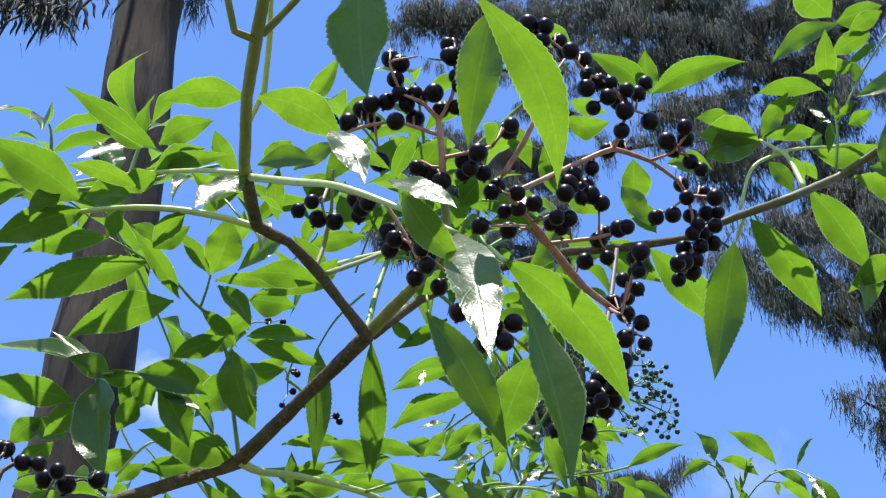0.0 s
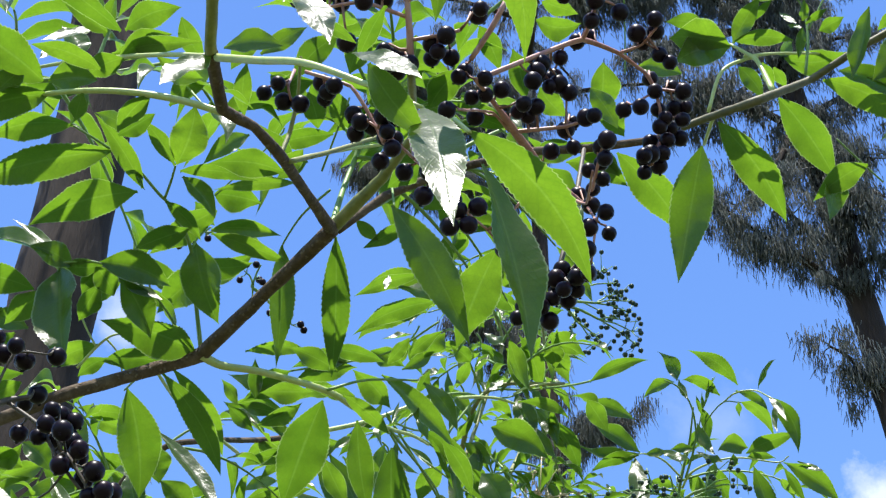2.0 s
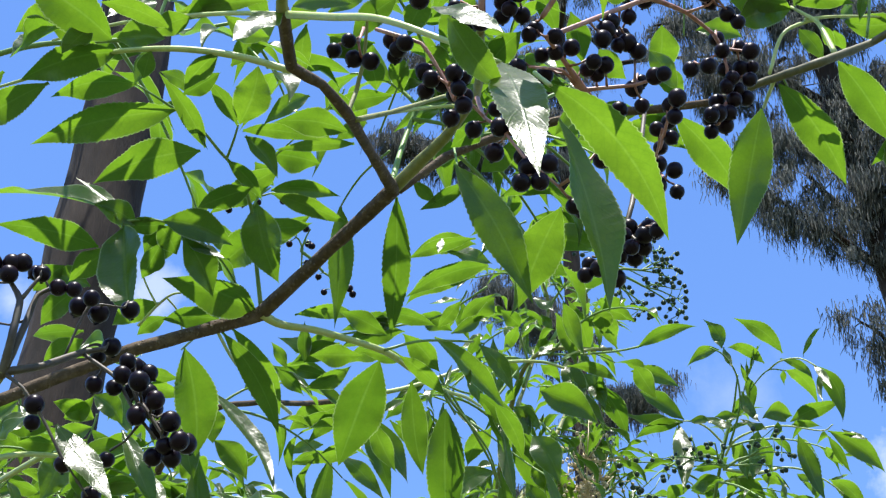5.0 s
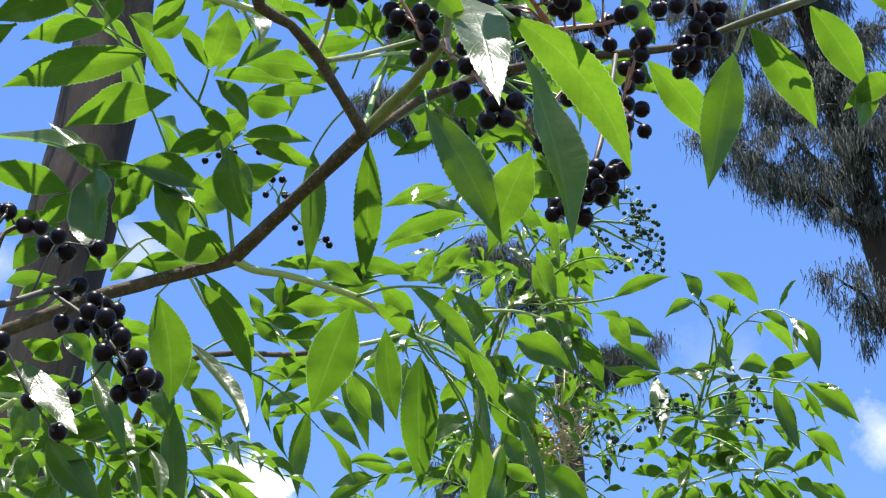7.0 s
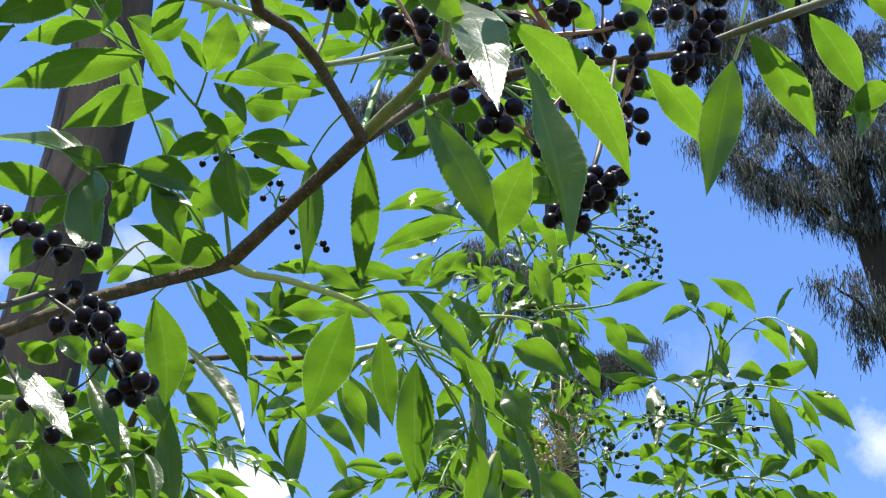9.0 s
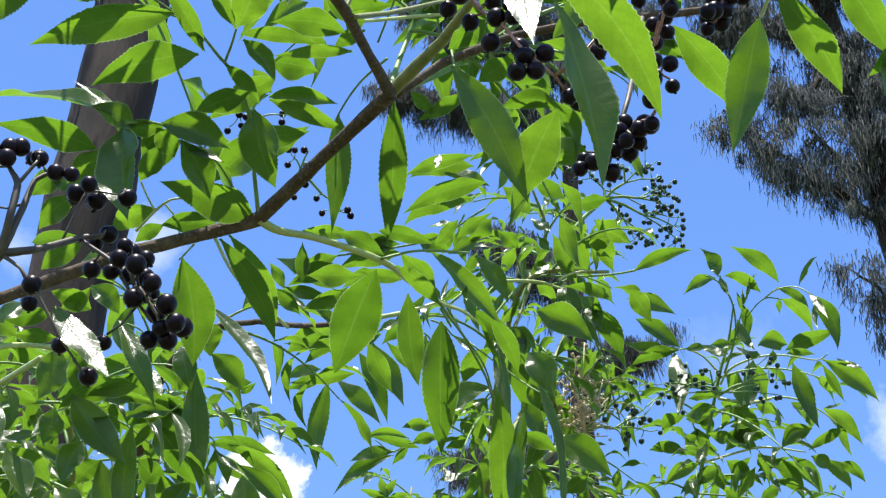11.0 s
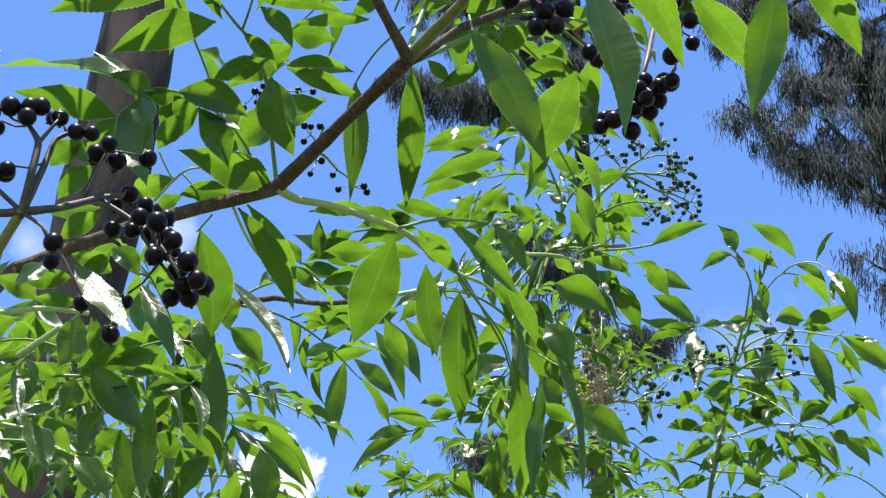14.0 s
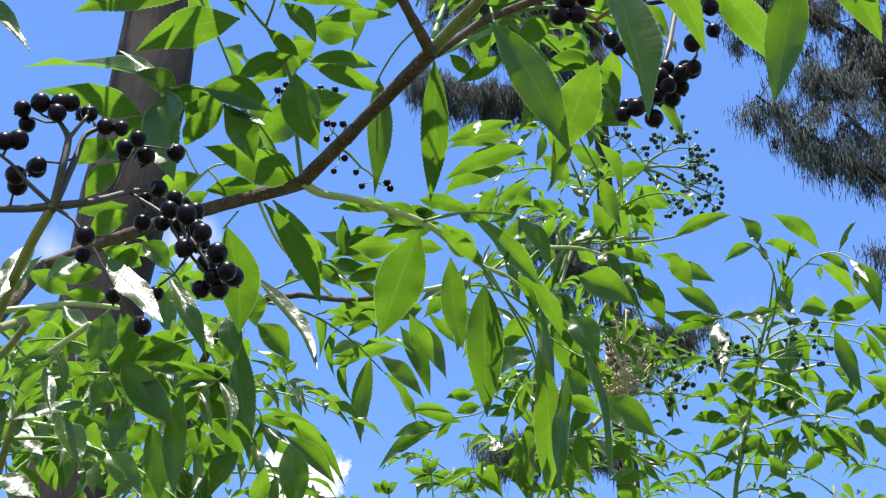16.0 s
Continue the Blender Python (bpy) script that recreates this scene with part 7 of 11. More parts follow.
leaflet(leaf, (-0.0792, 1.5951, 2.2902), (-0.0841, 1.6073, 2.2730), 0.0093, 0.0019, -0.0025, 0, 0.30, (0.10, -0.52, -0.84))
stem("stalk", leaf, [(-0.1223, 1.6286, 2.2424, 0.0008), (-0.1249, 1.6160, 2.2600, 0.0008), (-0.1262, 1.6071, 2.2726, 0.0008)], GREEN_STALK)
leaflet(leaf, (-0.1262, 1.6071, 2.2726), (-0.1460, 1.5983, 2.2845), 0.0093, 0.0019, -0.0025, 0, 0.30, (0.10, -0.52, -0.84))
leaflet(leaf, (-0.1262, 1.6071, 2.2726), (-0.1324, 1.5962, 2.2876), 0.0093, 0.0019, -0.0025, 0, 0.30, (0.10, -0.52, -0.84))
leaflet(leaf, (-0.1262, 1.6071, 2.2726), (-0.1151, 1.5992, 2.2838), 0.0093, 0.0019, -0.0025, 0, 0.30, (0.10, -0.52, -0.84))
stem("stalk", leaf, [(-0.0369, 1.6285, 2.2442, 0.0008), (-0.0394, 1.6159, 2.2618, 0.0008), (-0.0407, 1.6069, 2.2744, 0.0008)], GREEN_STALK)
leaflet(leaf, (-0.0407, 1.6069, 2.2744), (-0.0563, 1.5974, 2.2874), 0.0093, -0.0019, -0.0025, 0, 0.30, (0.10, -0.52, -0.84))
leaflet(leaf, (-0.0407, 1.6069, 2.2744), (-0.0346, 1.5951, 2.2911), 0.0093, -0.0019, -0.0025, 0, 0.30, (0.10, -0.52, -0.84))
leaflet(leaf, (-0.0407, 1.6069, 2.2744), (-0.0253, 1.6012, 2.2826), 0.0093, -0.0019, -0.0025, 0, 0.30, (0.10, -0.52, -0.84))
leaflet(leaf, (-0.1607, 1.1429, 2.2542), (-0.1127, 1.1455, 2.2447), 0.0118, 0.0049, 0.0023, 4, 0.48, (-0.14, -0.54, -0.83))
leaflet(leaf, (-0.1164, 1.1726, 2.2148), (-0.1530, 1.1646, 2.2170), 0.0108, -0.0029, 0.0016, 8, 0.24, (0.20, -0.96, -0.21))
leaflet(leaf, (-0.1215, 1.1815, 2.2020), (-0.1531, 1.1883, 2.1951), 0.0114, -0.0039, 0.0016, 0, 0.09, (-0.19, -0.98, -0.11))
leaflet(leaf, (-0.0891, 1.1735, 2.2150), (-0.0628, 1.1963, 2.1572), 0.0152, 0.0039, 0.0041, -2, 0.19, (0.03, -0.93, -0.35))
leaflet(leaf, (-0.0708, 1.1633, 2.2303), (-0.0904, 1.1673, 2.2215), 0.0125, -0.0008, 0.0021, -3, 0.12, (0.15, -0.73, -0.67))
leaflet(leaf, (-0.1409, 1.1300, 2.2735), (-0.1098, 1.1461, 2.2605), 0.0139, 0.0039, 0.0014, 7, 0.61, (-0.05, -0.56, -0.83))
leaf = stem("leaf", elder, [(-0.0127, 0.7921, 2.0130, 0.0008), (0.0110, 0.8416, 1.9964, 0.0008), (0.0165, 0.8669, 1.9957, 0.0007), (0.0199, 0.8732, 1.9871, 0.0004)], GREEN_STALK)
stem("stalk", leaf, [(0.0020, 0.9327, 2.0750, 0.0007), (0.0396, 0.9327, 2.0425, 0.0006), (0.0560, 0.9130, 2.0192, 0.0005)], GREEN_STALK)
leaflet(leaf, (0.0161, 0.8628, 1.9965), (-0.0179, 0.8735, 1.9795), 0.0153, -0.0042, 0.0030, 3, 0.27, (-0.20, -0.96, -0.21))
leaflet(leaf, (0.0199, 0.8653, 1.9982), (0.0244, 0.9344, 1.9326), 0.0183, 0.0028, 0.0087, -5, 0.47, (0.10, -0.52, -0.84))
leaflet(leaf, (0.0374, 0.8747, 1.9858), (0.0300, 0.8818, 1.9105), 0.0150, 0.0028, -0.0050, -3, 0.12, (0.70, -0.70, 0.10))
leaflet(leaf, (0.0221, 0.9274, 2.0736), (0.0317, 0.9151, 1.9993), 0.0105, 0.0023, 0.0047, 5, 0.48, (-0.45, -0.89, 0.09))
leaflet(leaf, (0.0436, 0.8613, 2.0053), (0.0601, 0.8798, 1.9133), 0.0109, 0.0041, 0.0033, 3, 0.48, (0.75, -0.65, 0.10))
leaflet(leaf, (0.0578, 0.8850, 1.9726), (0.0911, 0.8791, 1.9430), 0.0179, 0.0028, 0.0024, 3, 0.37, (-0.35, -0.93, -0.14))
leaflet(leaf, (0.0166, 0.9309, 2.0685), (0.0001, 0.9558, 2.0532), 0.0159, -0.0015, 0.0011, -4, 0.22, (0.05, -0.50, -0.87))
leaflet(leaf, (0.0398, 0.8533, 2.0161), (0.0558, 0.8533, 1.9828), 0.0170, 0.0028, 0.0019, -2, 0.32, (-0.28, -0.95, -0.13))
leaflet(leaf, (0.0345, 0.9275, 2.0643), (0.0443, 0.9499, 2.0509), 0.0105, 0.0008, -0.0014, -8, 0.48, (-0.02, -0.51, -0.86))
leaflet(leaf, (0.0391, 0.9330, 2.0272), (0.0534, 0.9401, 2.0007), 0.0130, 0.0015, -0.0010, 1, 0.24, (0.16, -0.97, -0.17))
leaflet(leaf, (0.0357, 0.8823, 1.9751), (0.0591, 0.8926, 1.9670), 0.0097, 0.0028, 0.0012, -2, 0.45, (-0.01, -0.60, -0.80))
leaf = stem("leaf", elder_right, [(-0.0190, 1.0514, 2.0796, 0.0007), (0.0021, 1.0582, 2.0712, 0.0007), (0.0210, 1.0699, 2.0558, 0.0005)], GREEN_STALK)
leaflet(leaf, (-0.0224, 1.0538, 2.0762), (-0.0455, 1.0593, 2.0767), 0.0091, -0.0025, 0.0022, 7, 0.53, (-0.15, -0.55, -0.82))
leaflet(leaf, (-0.0183, 1.0588, 2.0693), (-0.0379, 1.0652, 2.0673), 0.0093, -0.0025, 0.0002, -7, 0.49, (-0.17, -0.74, -0.65))
leaflet(leaf, (0.0158, 1.0515, 2.0813), (0.0005, 1.0661, 2.0723), 0.0107, -0.0017, 0.0002, 6, 0.19, (-0.21, -0.67, -0.71))
leaflet(leaf, (0.0081, 1.0591, 2.0702), (0.0224, 1.0754, 2.0568), 0.0072, 0.0017, -0.0008, -5, 0.29, (-0.11, -0.57, -0.81))
leaflet(leaf, (-0.0169, 1.0775, 2.0430), (0.0079, 1.0811, 2.0534), 0.0088, 0.0017, 0.0005, 0, 0.06, (-0.05, -0.90, 0.43))
leaflet(leaf, (-0.0213, 1.0828, 2.0353), (-0.0020, 1.1109, 2.0183), 0.0161, 0.0025, -0.0018, -3, 0.17, (0.22, -0.61, -0.76))
leaflet(leaf, (0.0144, 1.0790, 2.0426), (0.0165, 1.1010, 2.0104), 0.0122, 0.0008, 0.0032, 7, 0.63, (-0.03, -0.82, -0.56))
leaflet(leaf, (0.0400, 1.0769, 2.0469), (0.0497, 1.1160, 2.0233), 0.0130, 0.0017, 0.0005, -0, 0.48, (0.12, -0.53, -0.84))
leaflet(leaf, (0.0520, 1.0679, 2.0602), (0.0667, 1.0909, 2.0446), 0.0100, 0.0017, 0.0021, -5, 0.49, (0.02, -0.57, -0.82))
leaflet(leaf, (-0.0105, 1.0517, 2.0797), (0.0111, 1.0577, 2.0979), 0.0160, 0.0017, 0.0021, -2, 0.48, (-0.33, -0.70, 0.63))
leaflet(leaf, (-0.0069, 1.0862, 2.0313), (0.0186, 1.0987, 2.0280), 0.0116, 0.0034, -0.0008, 7, 0.16, (0.25, -0.69, -0.69))
leaflet(leaf, (0.0696, 1.0788, 2.0458), (0.0524, 1.0776, 2.0405), 0.0082, -0.0010, -0.0005, -5, 0.48, (0.08, -0.99, -0.06))
leaflet(leaf, (0.0268, 1.0971, 2.0177), (0.0015, 1.0931, 2.0253), 0.0094, -0.0004, 0.0022, 4, 0.29, (0.07, -0.96, -0.27))
leaflet(leaf, (0.0778, 1.0938, 2.0251), (0.1081, 1.0990, 2.0299), 0.0104, 0.0034, 0.0003, -4, 0.09, (0.18, -0.98, -0.10))
leaflet(leaf, (0.0820, 1.0964, 2.0217), (0.1035, 1.1111, 2.0100), 0.0144, 0.0015, -0.0005, -5, 0.26, (-0.04, -0.58, -0.81))
# small sun-catching leaflets, added in place of a whitish dead umbel
leaflet(leaf, (-0.0073, 0.9839, 1.9946), (0.0100, 0.9871, 2.0033), 0.0050, 0.0000, 0.0000, 0, 0.08, (-0.05, -0.90, 0.43))
leaflet(leaf, (-0.0130, 0.9783, 2.0023), (-0.0084, 0.9709, 1.9872), 0.0042, 0.0000, 0.0000, 0, 0.08, (-0.04, -0.90, 0.43))
leaflet(leaf, (0.0886, 0.9825, 1.9983), (0.1039, 0.9781, 1.9934), 0.0050, 0.0000, 0.0000, 0, 0.08, (-0.12, -0.89, 0.43))
leaflet(leaf, (-0.0198, 0.9898, 1.9860), (-0.0107, 0.9932, 1.9939), 0.0038, 0.0000, 0.0000, 0, 0.08, (-0.04, -0.90, 0.44))
leaflet(leaf, (0.0143, 0.9932, 2.0508), (0.0046, 1.0093, 2.0281), 0.0095, 0.0016, -0.0016, 0, 0.30, (0.10, -0.52, -0.84))
leaflet(leaf, (0.0045, 1.0012, 2.0394), (-0.0133, 1.0069, 2.0312), 0.0087, 0.0016, -0.0016, 0, 0.30, (0.10, -0.52, -0.84))
leaflet(leaf, (-0.0086, 0.9931, 2.0506), (-0.0272, 0.9964, 2.0455), 0.0079, -0.0016, -0.0016, 0, 0.30, (0.10, -0.52, -0.84))
leaflet(leaf, (0.0105, 1.0162, 2.0185), (0.0007, 1.0300, 1.9990), 0.0103, 0.0016, -0.0016, 0, 0.40, (0.50, -0.75, -0.40))
leaflet(leaf, (0.0224, 1.0071, 2.0315), (0.0146, 1.0255, 2.0056), 0.0103, -0.0016, -0.0016, 0, 0.30, (0.10, -0.52, -0.84))
leaflet(leaf, (0.0501, 1.0142, 2.0221), (0.0602, 1.0327, 1.9964), 0.0119, -0.0016, -0.0016, 0, 0.30, (0.10, -0.52, -0.84))
leaflet(leaf, (0.0600, 1.0027, 2.0383), (0.0442, 1.0164, 2.0188), 0.0111, -0.0016, -0.0016, 0, 0.30, (0.10, -0.52, -0.84))
leaflet(leaf, (0.0700, 1.0258, 2.0062), (0.0898, 1.0167, 2.0193), 0.0119, -0.0016, -0.0016, 0, 0.30, (0.10, -0.52, -0.84))
leaflet(leaf, (0.0780, 1.0355, 1.9927), (0.1018, 1.0311, 1.9994), 0.0095, 0.0016, -0.0016, 0, 0.30, (0.10, -0.52, -0.84))
leaflet(leaf, (-0.0015, 0.9908, 2.0539), (-0.0173, 0.9988, 2.0424), 0.0079, 0.0016, -0.0016, 0, 0.40, (0.50, -0.75, -0.40))
leaflet(leaf, (0.0459, 0.9796, 2.0704), (0.0599, 0.9935, 2.0512), 0.0103, -0.0016, -0.0016, 0, 0.30, (0.10, -0.52, -0.84))
leaflet(leaf, (0.0657, 0.9798, 2.0706), (0.0520, 1.0015, 2.0399), 0.0111, -0.0016, -0.0016, 0, 0.50, (0.70, -0.70, 0.10))
leaf = stem("leaf", elder_right, [(-0.0164, 0.8331, 2.0415, 0.0007), (0.0054, 0.8791, 2.0642, 0.0007), (0.0258, 0.9098, 2.1085, 0.0006), (0.0639, 0.9529, 2.1362, 0.0006), (0.0868, 0.9721, 2.1622, 0.0005)], GREEN_STALK)
stem("stalk", leaf, [(0.0276, 0.8918, 2.0964, 0.0012), (0.0397, 0.8973, 2.1006, 0.0011), (0.0536, 0.9037, 2.1036, 0.0010), (0.0660, 0.9117, 2.1044, 0.0009)], PALE_STALK)
stem("stalk", leaf, [(0.0662, 0.9247, 2.1206, 0.0009), (0.0753, 0.9265, 2.1271, 0.0008), (0.0901, 0.9292, 2.1324, 0.0007)], PALE_STALK)
leaflet(leaf, (-0.0205, 0.7904, 2.0474), (0.0247, 0.8434, 2.0262), 0.0131, 0.0055, -0.0049, -7, 0.44, (0.50, -0.75, -0.40))
leaflet(leaf, (-0.0110, 0.9132, 2.1339), (0.0126, 0.9090, 2.1525), 0.0090, -0.0020, -0.0025, -5, 0.41, (-0.23, -0.55, -0.80))
leaflet(leaf, (0.0680, 0.9111, 2.1054), (0.1032, 0.9090, 2.0881), 0.0080, 0.0035, -0.0036, -4, 0.25, (-0.22, -0.55, -0.80))
leaflet(leaf, (0.0497, 0.9100, 2.1061), (0.0653, 0.9340, 2.1044), 0.0081, 0.0016, -0.0005, -2, 0.21, (-0.19, -0.55, -0.80))
leaflet(leaf, (0.0489, 0.9036, 2.0808), (0.0872, 0.9108, 2.0596), 0.0193, 0.0031, -0.0011, -7, 0.57, (-0.75, -0.65, 0.10))
leaflet(leaf, (0.0045, 0.8528, 2.0469), (0.0367, 0.8679, 2.0165), 0.0122, 0.0029, -0.0033, -8, 0.33, (-0.23, -0.55, -0.80))
leaflet(leaf, (0.0094, 0.8477, 2.0371), (0.0224, 0.8711, 2.0151), 0.0067, 0.0018, -0.0020, 3, 0.67, (-0.75, -0.65, 0.10))
leaflet(leaf, (0.0002, 0.8427, 2.0610), (0.0065, 0.8463, 2.0349), 0.0115, 0.0014, -0.0016, 8, 0.49, (-0.75, -0.65, 0.10))
leaflet(leaf, (-0.0021, 0.8241, 2.0525), (0.0011, 0.8138, 2.0280), 0.0046, 0.0000, 0.0000, 0, 0.10, (-0.06, -0.92, 0.38))
leaflet(leaf, (0.0482, 0.8893, 2.1007), (0.0579, 0.8926, 2.1114), 0.0069, 0.0000, 0.0000, 0, 0.10, (-0.10, -0.92, 0.37))
leaflet(leaf, (-0.0146, 0.7903, 2.0133), (-0.0173, 0.7886, 2.0207), 0.0022, 0.0000, -0.0003, -6, 0.37, (0.27, -0.55, -0.80))
leaflet(leaf, (-0.0143, 0.7903, 2.0133), (-0.0099, 0.7957, 2.0318), 0.0025, 0.0000, -0.0008, -4, 0.44, (-0.15, -0.55, -0.80))
leaflet(leaf, (-0.0130, 0.7903, 2.0133), (-0.0046, 0.7835, 2.0184), 0.0025, 0.0000, -0.0006, -4, 0.41, (0.22, -0.55, -0.80))
leaflet(leaf, (-0.0136, 0.7903, 2.0133), (-0.0077, 0.7660, 2.0048), 0.0022, 0.0000, -0.0007, -6, 0.66, (0.75, -0.65, 0.10))
leaflet(leaf, (0.0694, 0.9303, 2.1129), (0.0992, 0.9515, 2.0795), 0.0097, 0.0032, -0.0025, 6, 0.54, (0.75, -0.65, 0.10))
leaflet(leaf, (0.0366, 0.9356, 2.1559), (0.0270, 0.9618, 2.1494), 0.0085, 0.0000, -0.0005, 4, 0.22, (-0.11, -0.55, -0.80))
leaflet(leaf, (0.0398, 0.9385, 2.1520), (0.0510, 0.9554, 2.1754), 0.0077, 0.0000, -0.0010, -1, 0.62, (-0.50, -0.75, -0.40))
leaflet(leaf, (0.0725, 0.9223, 2.1587), (0.0808, 0.9567, 2.1533), 0.0092, 0.0000, -0.0015, -2, 0.24, (-0.25, -0.55, -0.80))
leaflet(leaf, (0.0220, 0.9378, 2.1351), (0.0366, 0.9437, 2.1123), 0.0091, 0.0020, -0.0010, 2, 0.48, (0.07, -0.55, -0.80))
leaflet(leaf, (0.0394, 0.9486, 2.1205), (0.0266, 0.9750, 2.1137), 0.0084, 0.0000, -0.0012, 3, 0.59, (0.50, -0.75, -0.40))
leaflet(leaf, (0.0523, 0.9231, 2.1568), (0.0609, 0.9259, 2.1463), 0.0061, 0.0000, -0.0012, 8, 0.21, (0.18, -0.55, -0.80))
leaflet(leaf, (0.0313, 0.9434, 2.0931), (0.0502, 0.9385, 2.0713), 0.0111, 0.0024, -0.0009, -6, 0.23, (0.30, -0.55, -0.80))
leaflet(leaf, (0.0412, 0.9436, 2.0932), (0.0365, 0.9467, 2.0580), 0.0089, 0.0000, -0.0007, 7, 0.60, (-0.50, -0.75, -0.40))
leaflet(leaf, (0.0866, 0.9284, 2.1506), (0.0963, 0.9180, 2.1580), 0.0113, 0.0000, -0.0007, 5, 0.30, (-0.09, -0.55, -0.80))
leaflet(leaf, (0.0805, 0.9400, 2.1341), (0.0901, 0.9319, 2.1140), 0.0068, 0.0000, -0.0012, -6, 0.31, (-0.02, -0.55, -0.80))
leaflet(leaf, (0.0938, 0.9485, 2.1228), (0.0987, 0.9854, 2.1106), 0.0061, 0.0000, -0.0010, 0, 0.23, (-0.07, -0.55, -0.80))
leaflet(leaf, (-0.0447, 0.9135, 2.1341), (-0.0189, 0.9408, 2.1194), 0.0167, 0.0024, 0.0015, 6, 0.56, (0.09, -0.54, -0.84))
leaflet(leaf, (0.0839, 0.9726, 2.1392), (0.0983, 0.9647, 2.1030), 0.0119, 0.0033, 0.0023, 2, 0.48, (-0.40, -0.92, 0.04))
leaflet(leaf, (0.0616, 0.9079, 2.1475), (0.0769, 0.9352, 2.1239), 0.0128, 0.0024, 0.0011, -3, 0.33, (0.02, -0.66, -0.75))
leaflet(leaf, (0.0894, 0.9065, 2.1510), (0.0960, 0.9215, 2.1393), 0.0135, 0.0016, 0.0016, -6, 0.24, (-0.00, -0.62, -0.79))
leaflet(leaf, (0.0190, 0.9006, 2.1556), (0.0050, 0.9169, 2.1432), 0.0145, -0.0024, 0.0019, -5, 0.28, (0.02, -0.59, -0.80))
leaflet(leaf, (0.0366, 0.9127, 2.1396), (0.0226, 0.8989, 2.1443), 0.0109, -0.0011, 0.0017, 2, 0.62, (0.15, -0.45, -0.88))
leaflet(leaf, (0.0467, 0.9015, 2.1558), (0.0595, 0.8940, 2.1399), 0.0094, 0.0005, 0.0003, 0, 0.06, (-0.10, -0.93, 0.36))
leaf = stem("leaf", elder_right, [(0.2247, 1.3337, 2.1962, 0.0011), (0.2643, 1.3094, 2.1979, 0.0011), (0.2832, 1.2998, 2.1952, 0.0011), (0.3139, 1.2941, 2.1876, 0.0006)], PALE_STALK)
stem("stalk", leaf, [(0.2346, 1.2728, 2.2306, 0.0017), (0.2611, 1.2671, 2.2227, 0.0013), (0.2797, 1.2565, 2.2214, 0.0013)], PALE_STALK)
stem("stalk", leaf, [(0.2227, 1.3590, 2.1777, 0.0010), (0.2588, 1.3614, 2.1763, 0.0008), (0.2906, 1.3642, 2.1740, 0.0007)], GREEN_STALK)
leaflet(leaf, (0.2641, 1.2414, 2.2523), (0.2540, 1.2411, 2.2019), 0.0181, 0.0000, -0.0028, 0, 0.30, (0.05, -0.55, -0.80))
leaflet(leaf, (0.2354, 1.1782, 2.2021), (0.2379, 1.1853, 2.1705), 0.0100, 0.0000, -0.0019, 3, 0.50, (-0.50, -0.75, -0.40))
leaflet(leaf, (0.2666, 1.2647, 2.2198), (0.2921, 1.2838, 2.2185), 0.0116, 0.0031, -0.0022, 3, 0.48, (0.09, -0.55, -0.80))
leaflet(leaf, (0.2644, 1.1945, 2.1803), (0.2767, 1.2266, 2.1736), 0.0110, 0.0024, -0.0013, 3, 0.69, (-0.75, -0.65, 0.10))
leaflet(leaf, (0.2819, 1.1942, 2.1813), (0.3006, 1.2079, 2.1658), 0.0128, 0.0029, -0.0009, 3, 0.68, (0.75, -0.65, 0.10))
leaflet(leaf, (0.3205, 1.2654, 2.2208), (0.3179, 1.2897, 2.2064), 0.0097, 0.0000, -0.0020, 5, 0.25, (-0.01, -0.55, -0.80))
leaflet(leaf, (0.3281, 1.2679, 2.2176), (0.3663, 1.2919, 2.1936), 0.0145, 0.0046, -0.0036, 5, 0.29, (0.17, -0.55, -0.80))
leaflet(leaf, (0.3410, 1.2759, 2.2069), (0.3603, 1.3130, 2.1935), 0.0083, 0.0021, -0.0014, -8, 0.26, (0.03, -0.55, -0.80))
leaflet(leaf, (0.3274, 1.2080, 2.1637), (0.2985, 1.2253, 2.1512), 0.0114, -0.0024, -0.0012, -3, 0.59, (0.50, -0.75, -0.40))
leaflet(leaf, (0.3002, 1.2072, 2.1638), (0.2737, 1.2154, 2.1484), 0.0155, -0.0039, -0.0012, -7, 0.67, (-0.50, -0.75, -0.40))
leaflet(leaf, (0.3095, 1.1978, 2.1773), (0.3338, 1.2195, 2.1962), 0.0064, 0.0000, -0.0011, -7, 0.52, (-0.75, -0.65, 0.10))
leaflet(leaf, (0.2035, 1.2695, 2.2107), (0.1833, 1.2869, 2.2024), 0.0135, -0.0046, -0.0007, -2, 0.27, (-0.09, -0.55, -0.80))
leaflet(leaf, (0.2292, 1.2667, 2.2156), (0.1971, 1.2442, 2.1944), 0.0143, -0.0031, -0.0015, 0, 0.46, (0.24, -0.55, -0.80))
leaflet(leaf, (0.2035, 1.2716, 2.2078), (0.2269, 1.2801, 2.2163), 0.0106, 0.0000, -0.0014, -7, 0.36, (0.22, -0.55, -0.80))
leaflet(leaf, (0.1707, 1.2874, 2.1845), (0.2037, 1.2807, 2.1739), 0.0134, 0.0056, -0.0022, 1, 0.49, (-0.12, -0.55, -0.80))
leaflet(leaf, (0.2292, 1.2536, 2.2340), (0.2029, 1.2460, 2.2353), 0.0096, -0.0015, -0.0022, 3, 0.34, (0.19, -0.55, -0.80))
leaflet(leaf, (0.2312, 1.2602, 2.2248), (0.2035, 1.2554, 2.2184), 0.0087, -0.0015, -0.0016, -2, 0.49, (-0.21, -0.55, -0.80))
leaflet(leaf, (0.2461, 1.2658, 2.2175), (0.2705, 1.2721, 2.1941), 0.0144, 0.0026, -0.0032, -8, 0.31, (0.07, -0.55, -0.80))
